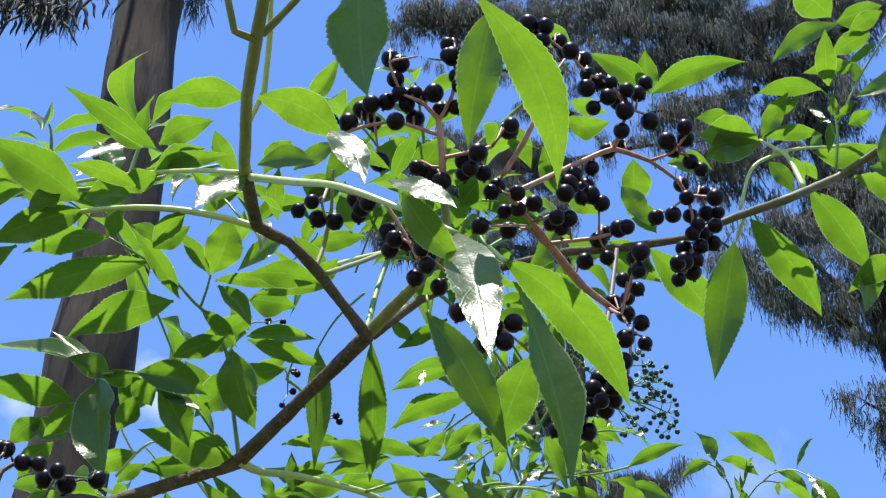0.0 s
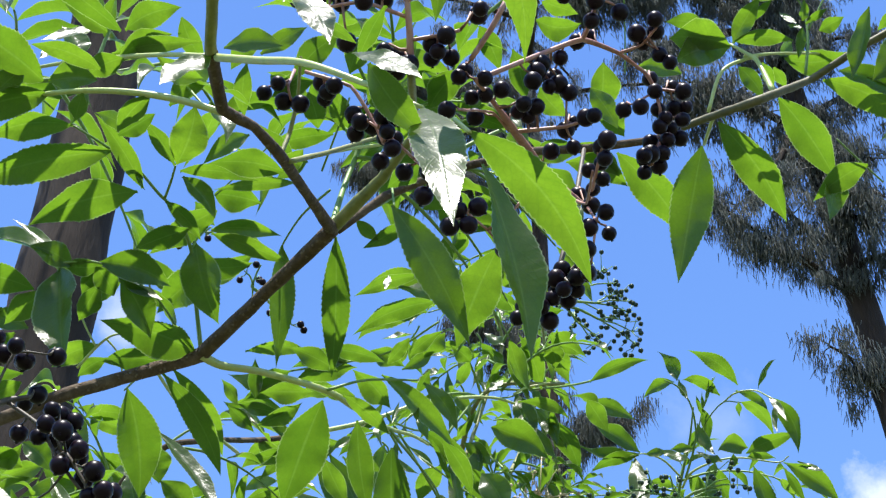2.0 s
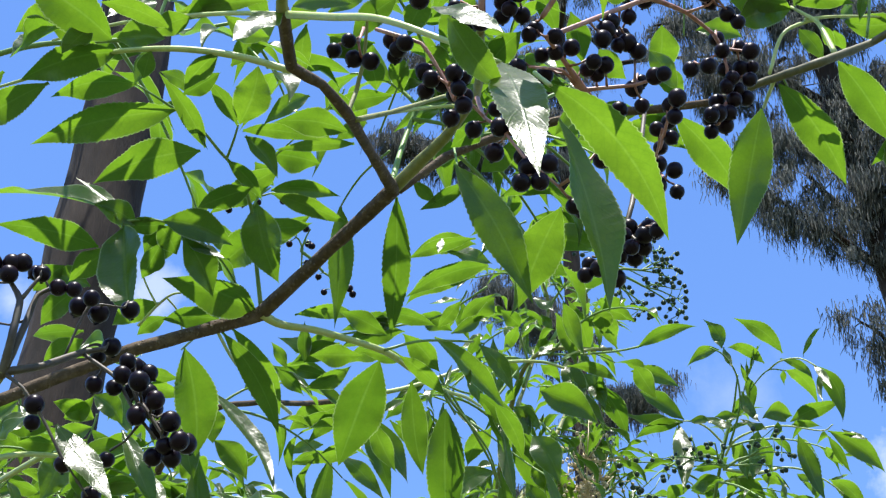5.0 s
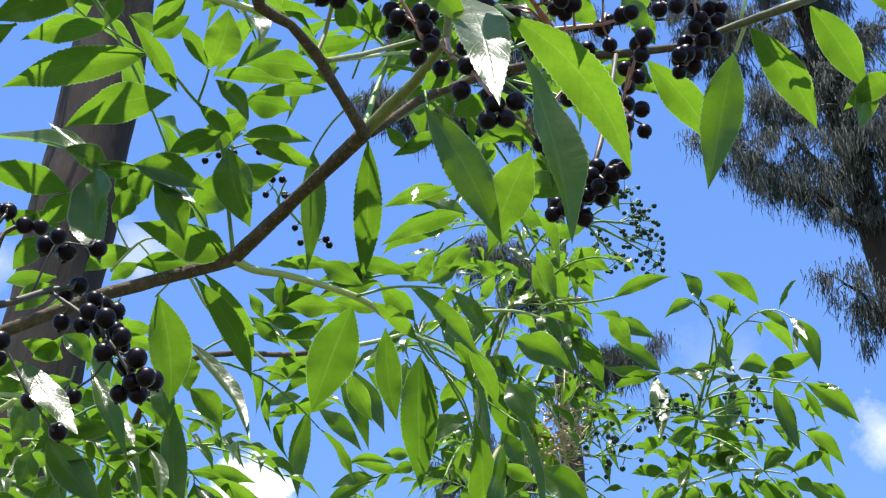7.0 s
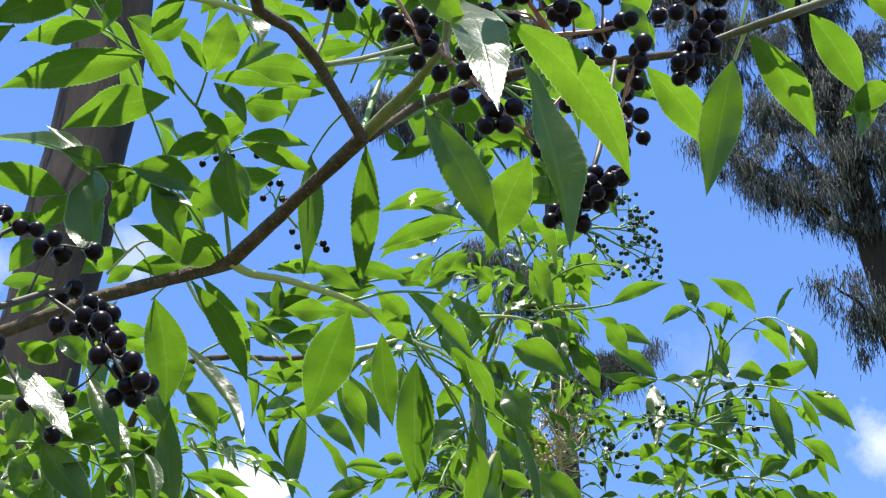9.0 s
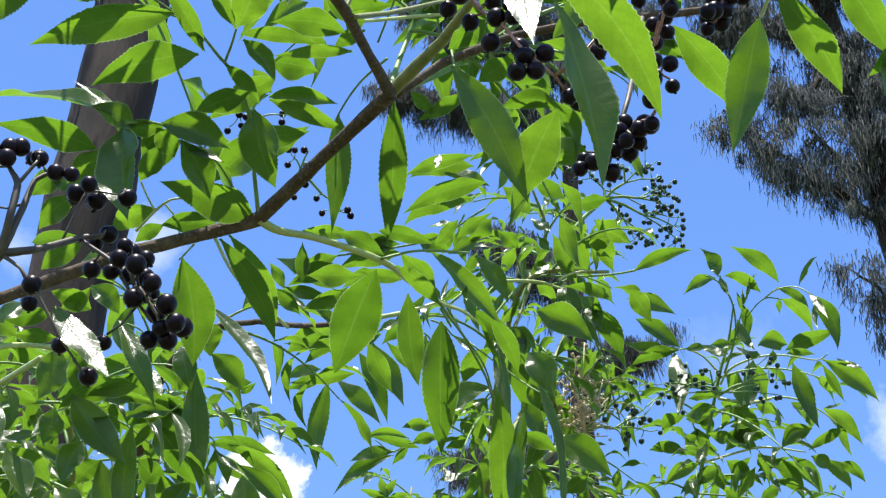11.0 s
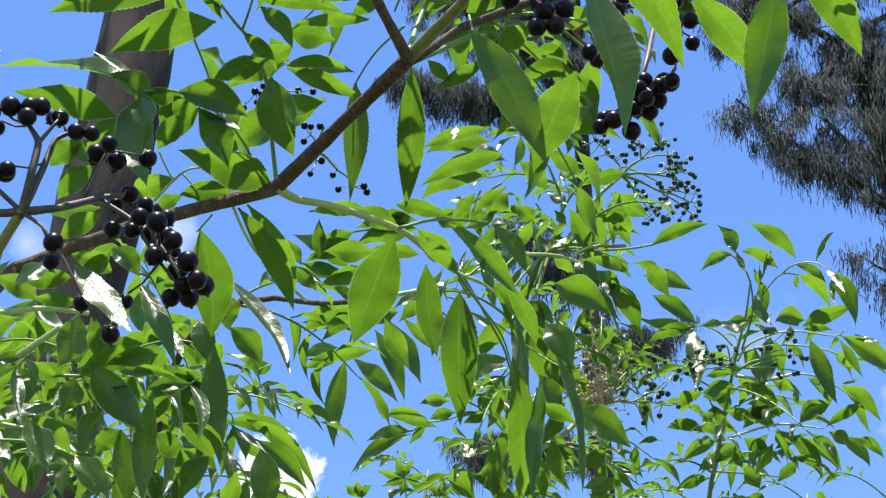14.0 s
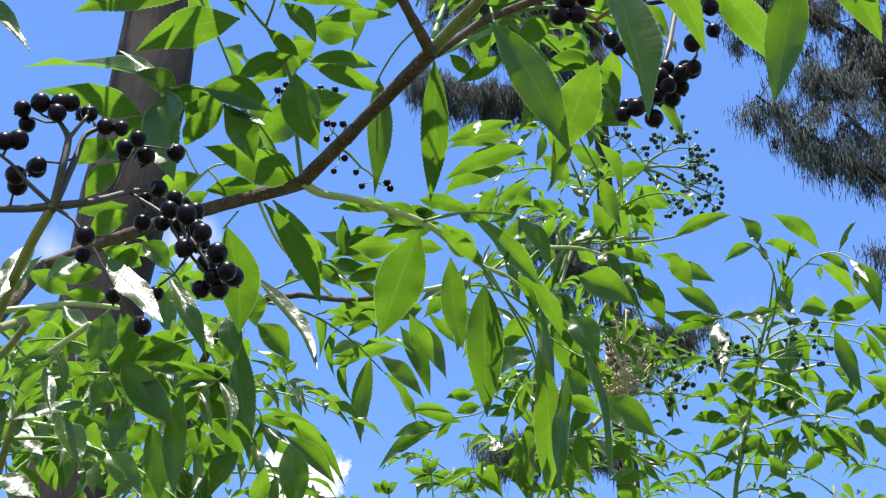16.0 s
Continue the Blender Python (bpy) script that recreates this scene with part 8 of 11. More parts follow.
leaflet(leaf, (0.2435, 1.2762, 2.2028), (0.2802, 1.2972, 2.2178), 0.0107, 0.0000, -0.0020, 2, 0.39, (-0.10, -0.55, -0.80))
leaflet(leaf, (0.2496, 1.2837, 2.1925), (0.2218, 1.2725, 2.1943), 0.0106, 0.0000, -0.0015, -1, 0.35, (0.23, -0.55, -0.80))
leaflet(leaf, (0.2271, 1.2115, 2.1551), (0.2542, 1.2276, 2.1551), 0.0087, 0.0000, -0.0013, -3, 0.58, (-0.75, -0.65, 0.10))
leaflet(leaf, (0.2435, 1.2628, 2.2216), (0.2391, 1.3041, 2.2133), 0.0088, 0.0000, -0.0017, 5, 0.21, (-0.14, -0.55, -0.80))
leaflet(leaf, (0.2537, 1.2177, 2.1475), (0.2745, 1.2184, 2.1272), 0.0100, 0.0024, -0.0028, -4, 0.54, (0.75, -0.65, 0.10))
leaflet(leaf, (0.2999, 1.2921, 2.1826), (0.3313, 1.3207, 2.1563), 0.0135, 0.0036, -0.0026, 1, 0.21, (-0.23, -0.55, -0.80))
leaflet(leaf, (0.2997, 1.2213, 2.1440), (0.3161, 1.2226, 2.1317), 0.0114, 0.0024, -0.0012, 0, 0.47, (-0.75, -0.65, 0.10))
leaflet(leaf, (0.3265, 1.2941, 2.1808), (0.3477, 1.2868, 2.1439), 0.0129, 0.0036, -0.0024, -4, 0.42, (-0.02, -0.55, -0.80))
leaflet(leaf, (0.3239, 1.2246, 2.1404), (0.3466, 1.2350, 2.1258), 0.0109, 0.0029, -0.0029, 8, 0.59, (-0.75, -0.65, 0.10))
leaflet(leaf, (0.2989, 1.2930, 2.1813), (0.2709, 1.3138, 2.1762), 0.0107, -0.0021, -0.0010, -4, 0.29, (0.06, -0.55, -0.80))
leaflet(leaf, (0.2845, 1.3052, 2.1636), (0.3140, 1.3035, 2.1502), 0.0086, 0.0026, -0.0015, 8, 0.21, (0.02, -0.55, -0.80))
leaflet(leaf, (0.2537, 1.2191, 2.1455), (0.2665, 1.2465, 2.1263), 0.0101, 0.0000, -0.0027, -4, 0.41, (-0.75, -0.65, 0.10))
leaflet(leaf, (0.2367, 1.2244, 2.1374), (0.2338, 1.2366, 2.1156), 0.0086, 0.0000, -0.0024, -2, 0.40, (-0.75, -0.65, 0.10))
leaflet(leaf, (0.2517, 1.2261, 2.1356), (0.2359, 1.2379, 2.1110), 0.0114, 0.0000, -0.0021, 7, 0.66, (0.50, -0.75, -0.40))
leaflet(leaf, (0.2322, 1.2983, 2.1714), (0.2391, 1.3085, 2.1549), 0.0106, 0.0000, -0.0015, -2, 0.47, (0.20, -0.55, -0.80))
leaflet(leaf, (0.2033, 1.2238, 2.1370), (0.1753, 1.2490, 2.1274), 0.0124, -0.0029, -0.0016, -8, 0.61, (-0.50, -0.75, -0.40))
leaflet(leaf, (0.2052, 1.2294, 2.1292), (0.1859, 1.2299, 2.1057), 0.0095, -0.0019, -0.0023, 1, 0.44, (-0.75, -0.65, 0.10))
leaflet(leaf, (0.2107, 1.2756, 2.2025), (0.2234, 1.2948, 2.1811), 0.0097, 0.0021, -0.0018, 2, 0.36, (-0.01, -0.55, -0.80))
leaflet(leaf, (0.2148, 1.2772, 2.2004), (0.2039, 1.2896, 2.1869), 0.0097, 0.0000, -0.0005, -1, 0.28, (-0.04, -0.55, -0.80))
leaflet(leaf, (0.2101, 1.2126, 2.1529), (0.1973, 1.2004, 2.1245), 0.0090, 0.0000, -0.0020, 2, 0.62, (-0.50, -0.75, -0.40))
stem("stalk", leaf, [(0.2339, 1.2767, 2.2190, 0.0014), (0.2473, 1.2716, 2.2209, 0.0013), (0.2621, 1.2666, 2.2227, 0.0011), (0.2846, 1.2611, 2.2254, 0.0010), (0.3044, 1.2598, 2.2223, 0.0009), (0.3240, 1.2629, 2.2129, 0.0007), (0.3385, 1.2668, 2.2023, 0.0006)], PALE_STALK)
stem("stalk", leaf, [(0.2278, 1.3219, 2.1899, 0.0009), (0.2153, 1.2976, 2.2120, 0.0008), (0.2075, 1.2835, 2.2200, 0.0007), (0.1962, 1.2736, 2.2220, 0.0006)], PALE_STALK)
leaflet(leaf, (0.2424, 1.3069, 2.2364), (0.2113, 1.3040, 2.2228), 0.0187, -0.0047, -0.0026, -5, 0.35, (0.10, -0.52, -0.84))
leaflet(leaf, (0.2398, 1.3281, 2.2068), (0.2010, 1.3226, 2.1967), 0.0155, -0.0057, -0.0026, 3, 0.35, (0.10, -0.52, -0.84))
leaflet(leaf, (0.2423, 1.3018, 2.2436), (0.2675, 1.3050, 2.2224), 0.0176, 0.0031, -0.0026, 5, 0.35, (0.10, -0.52, -0.84))
leaflet(leaf, (0.2528, 1.3070, 2.2365), (0.2800, 1.3141, 2.2099), 0.0176, 0.0031, -0.0026, 6, 0.35, (0.10, -0.52, -0.84))
leaflet(leaf, (0.2476, 1.3185, 2.2204), (0.2759, 1.3195, 2.2023), 0.0155, 0.0026, -0.0026, 4, 0.35, (0.10, -0.52, -0.84))
leaflet(leaf, (0.2684, 1.3126, 2.2290), (0.2449, 1.3199, 2.2012), 0.0155, 0.0000, -0.0026, 2, 0.35, (0.10, -0.52, -0.84))
leaflet(leaf, (0.2476, 1.3336, 2.1993), (0.2702, 1.3381, 2.1762), 0.0155, 0.0026, -0.0026, -3, 0.35, (0.10, -0.52, -0.84))
leaflet(leaf, (0.2710, 1.3314, 2.2028), (0.2501, 1.3410, 2.1719), 0.0135, 0.0000, -0.0026, -2, 0.40, (0.50, -0.75, -0.40))
leaflet(leaf, (0.2788, 1.3284, 2.2071), (0.2914, 1.3383, 2.1764), 0.0145, 0.0021, -0.0026, 5, 0.50, (0.70, -0.70, 0.10))
leaflet(leaf, (0.2425, 1.3372, 2.1942), (0.2140, 1.3408, 2.1716), 0.0145, -0.0036, -0.0026, -2, 0.40, (0.50, -0.75, -0.40))
leaflet(leaf, (0.2321, 1.3426, 2.1865), (0.2036, 1.3437, 2.1673), 0.0130, -0.0031, -0.0026, -2, 0.35, (0.10, -0.52, -0.84))
leaflet(leaf, (0.2892, 1.3315, 2.2030), (0.3193, 1.3481, 2.1631), 0.0155, 0.0047, -0.0026, 5, 0.35, (0.10, -0.52, -0.84))
leaflet(leaf, (0.2996, 1.3340, 2.1997), (0.3348, 1.3446, 2.1683), 0.0124, 0.0047, -0.0026, -5, 0.35, (0.10, -0.52, -0.84))
leaflet(leaf, (0.2621, 1.2986, 2.2484), (0.2447, 1.2766, 2.2616), 0.0135, 0.0000, -0.0026, 4, 0.35, (0.10, -0.52, -0.84))
leaflet(leaf, (0.2745, 1.2890, 2.2620), (0.2613, 1.2983, 2.2315), 0.0145, 0.0000, -0.0026, 1, 0.35, (0.10, -0.52, -0.84))
leaflet(leaf, (0.2278, 1.3008, 2.2448), (0.2437, 1.2850, 2.2499), 0.0114, 0.0000, -0.0026, -2, 0.40, (0.50, -0.75, -0.40))
leaflet(leaf, (0.2346, 1.3190, 2.2195), (0.2200, 1.2981, 2.2312), 0.0124, 0.0000, -0.0026, 1, 0.35, (0.10, -0.52, -0.84))
leaflet(leaf, (0.2580, 1.3222, 2.2154), (0.2862, 1.3106, 2.2149), 0.0124, 0.0021, -0.0026, 4, 0.40, (0.50, -0.75, -0.40))
leaflet(leaf, (0.2477, 1.3494, 2.1773), (0.2615, 1.3525, 2.1560), 0.0145, 0.0000, -0.0026, 0, 0.35, (0.10, -0.52, -0.84))
leaflet(leaf, (0.2997, 1.3467, 2.1819), (0.2770, 1.3496, 2.1603), 0.0135, 0.0000, -0.0026, 0, 0.35, (0.10, -0.52, -0.84))
leaflet(leaf, (0.2165, 1.3552, 2.1686), (0.1840, 1.3520, 2.1555), 0.0124, -0.0021, -0.0026, 6, 0.35, (0.10, -0.52, -0.84))
leaf = stem("leaf", elder, [(-0.3089, 0.9023, 2.0146, 0.0007), (-0.3030, 0.9045, 2.0119, 0.0006), (-0.3001, 0.9082, 2.0068, 0.0005)], GREEN_STALK)
leaflet(leaf, (-0.3048, 0.9051, 2.0110), (-0.3150, 0.9274, 1.9889), 0.0071, -0.0010, -0.0018, 8, 0.10, (0.06, -0.69, -0.72))
leaflet(leaf, (-0.3008, 0.9078, 2.0074), (-0.2863, 0.8976, 1.9633), 0.0082, -0.0033, 0.0002, -6, 0.48, (-0.42, -0.91, 0.07))
leaflet(leaf, (-0.3001, 0.9082, 2.0068), (-0.2877, 0.9259, 1.9925), 0.0057, -0.0026, 0.0007, -8, 0.25, (0.01, -0.63, -0.77))
leaf = stem("leaf", elder, [(-0.2534, 0.8193, 1.9782, 0.0006), (-0.2443, 0.8232, 1.9733, 0.0005), (-0.2383, 0.8287, 1.9659, 0.0004)], GREEN_STALK)
leaflet(leaf, (-0.2467, 0.8235, 1.9728), (-0.2588, 0.8460, 1.9511), 0.0067, -0.0044, -0.0001, 2, 0.22, (0.38, -0.52, -0.76))
leaflet(leaf, (-0.2457, 0.8239, 1.9722), (-0.2227, 0.8352, 1.9677), 0.0074, -0.0031, -0.0001, 3, 0.19, (0.41, -0.90, -0.13))
leaflet(leaf, (-0.2390, 0.8283, 1.9665), (-0.2100, 0.8364, 1.9659), 0.0069, -0.0027, -0.0002, -0, 0.56, (0.18, -0.70, -0.69))
leaflet(leaf, (-0.2383, 0.8287, 1.9659), (-0.2246, 0.8452, 1.9511), 0.0052, -0.0008, -0.0003, 2, 0.32, (0.09, -0.70, -0.70))
leaf = stem("leaf", elder, [(-0.2264, 0.8050, 1.9655, 0.0006), (-0.2155, 0.8079, 1.9620, 0.0005), (-0.2073, 0.8122, 1.9564, 0.0004)], GREEN_STALK)
leaflet(leaf, (-0.2179, 0.8084, 1.9612), (-0.2089, 0.8164, 1.9370), 0.0053, -0.0017, 0.0011, -3, 0.59, (0.02, -0.95, -0.31))
leaflet(leaf, (-0.2169, 0.8086, 1.9609), (-0.1870, 0.8139, 1.9580), 0.0070, -0.0047, 0.0016, 0, 0.46, (0.15, -0.97, -0.19))
leaflet(leaf, (-0.2093, 0.8115, 1.9572), (-0.2059, 0.8286, 1.9444), 0.0053, 0.0027, 0.0006, -3, 0.20, (0.19, -0.61, -0.77))
leaflet(leaf, (-0.2083, 0.8120, 1.9567), (-0.1764, 0.8139, 1.9521), 0.0059, 0.0027, -0.0005, 2, 0.47, (-0.07, -0.66, -0.75))
leaf = stem("leaf", elder, [(-0.2097, 0.7394, 1.9149, 0.0006), (-0.2085, 0.7421, 1.9112, 0.0005), (-0.2095, 0.7461, 1.9055, 0.0004)], GREEN_STALK)
leaflet(leaf, (-0.2098, 0.7424, 1.9107), (-0.2250, 0.7344, 1.8885), 0.0089, -0.0027, -0.0007, -6, 0.48, (-0.41, -0.73, 0.55))
leaflet(leaf, (-0.2098, 0.7427, 1.9102), (-0.1907, 0.7317, 1.8849), 0.0058, 0.0006, 0.0002, 2, 0.48, (0.32, -0.76, 0.57))
leaf = stem("leaf", elder, [(-0.2991, 0.9418, 1.9938, 0.0007), (-0.2931, 0.9441, 1.9908, 0.0006), (-0.2905, 0.9484, 1.9850, 0.0005)], GREEN_STALK)
leaflet(leaf, (-0.2954, 0.9447, 1.9899), (-0.2939, 0.9322, 1.9512), 0.0083, 0.0026, -0.0003, -6, 0.48, (-0.48, -0.84, 0.26))
leaflet(leaf, (-0.2946, 0.9450, 1.9896), (-0.2705, 0.9546, 1.9856), 0.0089, 0.0030, -0.0006, 2, 0.11, (0.07, -0.53, -0.84))
leaflet(leaf, (-0.2913, 0.9477, 1.9859), (-0.2908, 0.9484, 1.9452), 0.0082, -0.0004, 0.0010, 3, 0.47, (0.34, -0.94, -0.00))
leaflet(leaf, (-0.2909, 0.9479, 1.9856), (-0.2586, 0.9384, 1.9658), 0.0079, -0.0011, 0.0023, 1, 0.48, (-0.29, -0.96, -0.01))
leaflet(leaf, (-0.2905, 0.9484, 1.9850), (-0.2794, 0.9693, 1.9691), 0.0072, -0.0030, -0.0013, 2, 0.29, (0.43, -0.68, -0.59))
leaf = stem("leaf", elder, [(-0.3319, 0.9311, 1.9654, 0.0007), (-0.3287, 0.9348, 1.9603, 0.0006), (-0.3284, 0.9404, 1.9525, 0.0005)], GREEN_STALK)
leaflet(leaf, (-0.3302, 0.9352, 1.9597), (-0.3363, 0.9375, 1.9380), 0.0067, -0.0011, 0.0010, -4, 0.58, (0.41, -0.91, -0.09))
leaflet(leaf, (-0.3302, 0.9356, 1.9591), (-0.3080, 0.9621, 1.9435), 0.0067, 0.0015, 0.0006, 4, 0.66, (0.41, -0.69, -0.59))
leaflet(leaf, (-0.3284, 0.9400, 1.9531), (-0.3060, 0.9353, 1.9250), 0.0077, -0.0041, 0.0006, -2, 0.48, (-0.28, -0.96, -0.06))
leaf = stem("leaf", elder, [(-0.2305, 0.8478, 1.9252, 0.0006), (-0.2339, 0.8488, 1.9236, 0.0005), (-0.2400, 0.8514, 1.9197, 0.0004)], GREEN_STALK)
leaflet(leaf, (-0.2352, 0.8496, 1.9225), (-0.2443, 0.8766, 1.9029), 0.0074, 0.0044, -0.0009, -5, 0.10, (0.03, -0.58, -0.81))
leaflet(leaf, (-0.2390, 0.8510, 1.9202), (-0.2639, 0.8435, 1.9082), 0.0069, -0.0047, -0.0009, -4, 0.16, (0.36, -0.91, -0.18))
leaflet(leaf, (-0.2396, 0.8512, 1.9200), (-0.2409, 0.8439, 1.8881), 0.0090, -0.0017, 0.0026, 1, 0.48, (-0.49, -0.85, 0.21))
leaf = stem("leaf", elder, [(-0.2436, 0.8638, 1.9765, 0.0007), (-0.2391, 0.8674, 1.9717, 0.0006), (-0.2375, 0.8726, 1.9645, 0.0004)], GREEN_STALK)
leaflet(leaf, (-0.2405, 0.8682, 1.9705), (-0.2202, 0.8932, 1.9643), 0.0065, 0.0018, 0.0004, 4, 0.22, (0.35, -0.49, -0.80))
leaflet(leaf, (-0.2381, 0.8717, 1.9657), (-0.2396, 0.8776, 1.9376), 0.0061, -0.0014, 0.0021, -1, 0.62, (0.41, -0.89, -0.21))
leaflet(leaf, (-0.2375, 0.8726, 1.9645), (-0.2260, 0.8740, 1.9347), 0.0069, -0.0025, 0.0016, -2, 0.48, (0.50, -0.85, 0.15))
leaf = stem("leaf", elder, [(-0.2580, 0.8373, 1.9709, 0.0006), (-0.2604, 0.8388, 1.9687, 0.0006), (-0.2660, 0.8418, 1.9642, 0.0004)], GREEN_STALK)
leaflet(leaf, (-0.2615, 0.8394, 1.9678), (-0.2872, 0.8378, 1.9604), 0.0081, -0.0034, 0.0006, 2, 0.48, (0.08, -1.00, -0.06))
leaflet(leaf, (-0.2618, 0.8396, 1.9676), (-0.2449, 0.8309, 1.9328), 0.0081, 0.0034, -0.0005, -4, 0.48, (-0.39, -0.92, 0.04))
leaflet(leaf, (-0.2649, 0.8413, 1.9650), (-0.2907, 0.8422, 1.9497), 0.0074, -0.0045, 0.0011, -0, 0.09, (0.42, -0.53, -0.74))
leaflet(leaf, (-0.2653, 0.8417, 1.9645), (-0.2657, 0.8621, 1.9525), 0.0062, 0.0031, -0.0007, -6, 0.11, (0.14, -0.50, -0.86))
leaflet(leaf, (-0.2660, 0.8418, 1.9642), (-0.2768, 0.8427, 1.9409), 0.0065, -0.0034, 0.0024, 4, 0.10, (0.47, -0.84, -0.25))
leaf = stem("leaf", elder, [(-0.2895, 0.8427, 1.9673, 0.0006), (-0.2971, 0.8456, 1.9628, 0.0006), (-0.3072, 0.8501, 1.9559, 0.0004)], GREEN_STALK)
leaflet(leaf, (-0.2975, 0.8460, 1.9622), (-0.3200, 0.8457, 1.9582), 0.0106, -0.0007, 0.0023, 6, 0.48, (-0.12, -0.67, 0.73))
leaflet(leaf, (-0.2985, 0.8464, 1.9616), (-0.3022, 0.8660, 1.9393), 0.0080, 0.0016, 0.0005, 8, 0.69, (0.37, -0.67, -0.65))
leaflet(leaf, (-0.3055, 0.8494, 1.9571), (-0.3212, 0.8455, 1.9440), 0.0068, -0.0014, -0.0002, 6, 0.19, (0.33, -0.94, -0.12))
leaflet(leaf, (-0.3065, 0.8497, 1.9565), (-0.3030, 0.8468, 1.9238), 0.0080, -0.0041, 0.0025, -5, 0.48, (0.42, -0.90, 0.13))
leaflet(leaf, (-0.3072, 0.8501, 1.9559), (-0.3231, 0.8600, 1.9424), 0.0076, -0.0017, 0.0015, 4, 0.56, (0.16, -0.70, -0.70))
leaf = stem("leaf", elder, [(-0.2402, 0.7383, 1.9267, 0.0006), (-0.2442, 0.7408, 1.9229, 0.0005), (-0.2507, 0.7449, 1.9169, 0.0004)], GREEN_STALK)
leaflet(leaf, (-0.2448, 0.7412, 1.9224), (-0.2645, 0.7399, 1.9165), 0.0066, -0.0009, 0.0000, -1, 0.48, (0.08, -0.99, -0.06))
leaflet(leaf, (-0.2454, 0.7415, 1.9219), (-0.2396, 0.7453, 1.9015), 0.0058, 0.0018, 0.0019, -7, 0.48, (0.52, -0.86, -0.01))
leaflet(leaf, (-0.2498, 0.7442, 1.9179), (-0.2668, 0.7397, 1.9013), 0.0052, -0.0024, -0.0011, -3, 0.12, (0.49, -0.82, -0.29))
leaflet(leaf, (-0.2504, 0.7445, 1.9174), (-0.2389, 0.7320, 1.8789), 0.0072, -0.0006, -0.0001, -2, 0.48, (0.40, -0.83, 0.39))
leaflet(leaf, (-0.2507, 0.7449, 1.9169), (-0.2693, 0.7653, 1.8993), 0.0058, -0.0027, -0.0009, -2, 0.21, (0.05, -0.63, -0.78))
leaf = stem("leaf", elder, [(-0.1712, 0.8677, 2.0000, 0.0007), (-0.1731, 0.8712, 1.9950, 0.0006), (-0.1781, 0.8762, 1.9877, 0.0004)], GREEN_STALK)
leaflet(leaf, (-0.1741, 0.8716, 1.9944), (-0.2017, 0.8697, 1.9862), 0.0119, -0.0029, -0.0009, 4, 0.48, (-0.17, -0.67, 0.72))
leaflet(leaf, (-0.1774, 0.8754, 1.9889), (-0.1957, 0.8713, 1.9695), 0.0112, -0.0018, -0.0014, -2, 0.48, (-0.42, -0.73, 0.55))
leaflet(leaf, (-0.1778, 0.8758, 1.9883), (-0.1682, 0.8758, 1.9469), 0.0058, -0.0014, 0.0032, 6, 0.48, (0.46, -0.88, 0.11))
leaf = stem("leaf", elder, [(-0.1779, 1.0208, 2.0116, 0.0008), (-0.1695, 1.0257, 2.0051, 0.0007), (-0.1644, 1.0327, 1.9956, 0.0005)], GREEN_STALK)
leaflet(leaf, (-0.1711, 1.0266, 2.0038), (-0.1388, 1.0393, 2.0043), 0.0075, -0.0008, -0.0011, -3, 0.21, (0.37, -0.93, -0.04))
leaflet(leaf, (-0.1656, 1.0315, 1.9973), (-0.1638, 1.0371, 1.9734), 0.0095, -0.0013, 0.0020, 4, 0.49, (-0.03, -0.97, -0.23))
leaflet(leaf, (-0.1652, 1.0319, 1.9966), (-0.1315, 1.0558, 1.9914), 0.0088, -0.0008, 0.0010, -6, 0.11, (0.26, -0.54, -0.80))
leaflet(leaf, (-0.1644, 1.0327, 1.9956), (-0.1476, 1.0611, 1.9694), 0.0088, 0.0056, 0.0025, 6, 0.18, (0.33, -0.74, -0.59))
leaf = stem("leaf", elder, [(-0.1740, 0.9652, 2.0173, 0.0007), (-0.1698, 0.9676, 2.0142, 0.0006), (-0.1687, 0.9719, 2.0082, 0.0005)], GREEN_STALK)
leaflet(leaf, (-0.1717, 0.9682, 2.0132), (-0.1801, 0.9923, 1.9907), 0.0066, -0.0039, -0.0011, 1, 0.58, (0.11, -0.66, -0.75))
leaflet(leaf, (-0.1690, 0.9712, 2.0091), (-0.1785, 0.9970, 1.9827), 0.0082, 0.0012, 0.0021, -5, 0.10, (0.31, -0.62, -0.72))
leaflet(leaf, (-0.1691, 0.9715, 2.0088), (-0.1421, 0.9610, 1.9823), 0.0072, -0.0027, 0.0008, 0, 0.48, (0.29, -0.75, 0.60))
leaflet(leaf, (-0.1687, 0.9719, 2.0082), (-0.1592, 0.9757, 1.9835), 0.0089, 0.0023, 0.0008, -2, 0.10, (0.18, -0.98, -0.08))
leaf = stem("leaf", elder, [(-0.2167, 1.0449, 2.0418, 0.0008), (-0.2247, 1.0490, 2.0356, 0.0007), (-0.2361, 1.0550, 2.0267, 0.0005)], GREEN_STALK)
leaflet(leaf, (-0.2256, 1.0495, 2.0349), (-0.2489, 1.0477, 2.0248), 0.0063, -0.0025, 0.0015, 6, 0.70, (0.34, -0.64, -0.68))
leaflet(leaf, (-0.2264, 1.0500, 2.0342), (-0.2244, 1.0766, 2.0010), 0.0096, 0.0042, 0.0002, 6, 0.62, (0.40, -0.73, -0.56))
leaflet(leaf, (-0.2340, 1.0541, 2.0281), (-0.2616, 1.0556, 2.0142), 0.0089, -0.0050, 0.0009, -5, 0.63, (0.08, -0.96, -0.26))
leaflet(leaf, (-0.2352, 1.0545, 2.0274), (-0.2356, 1.0809, 1.9963), 0.0091, -0.0050, -0.0006, 8, 0.43, (0.35, -0.71, -0.61))
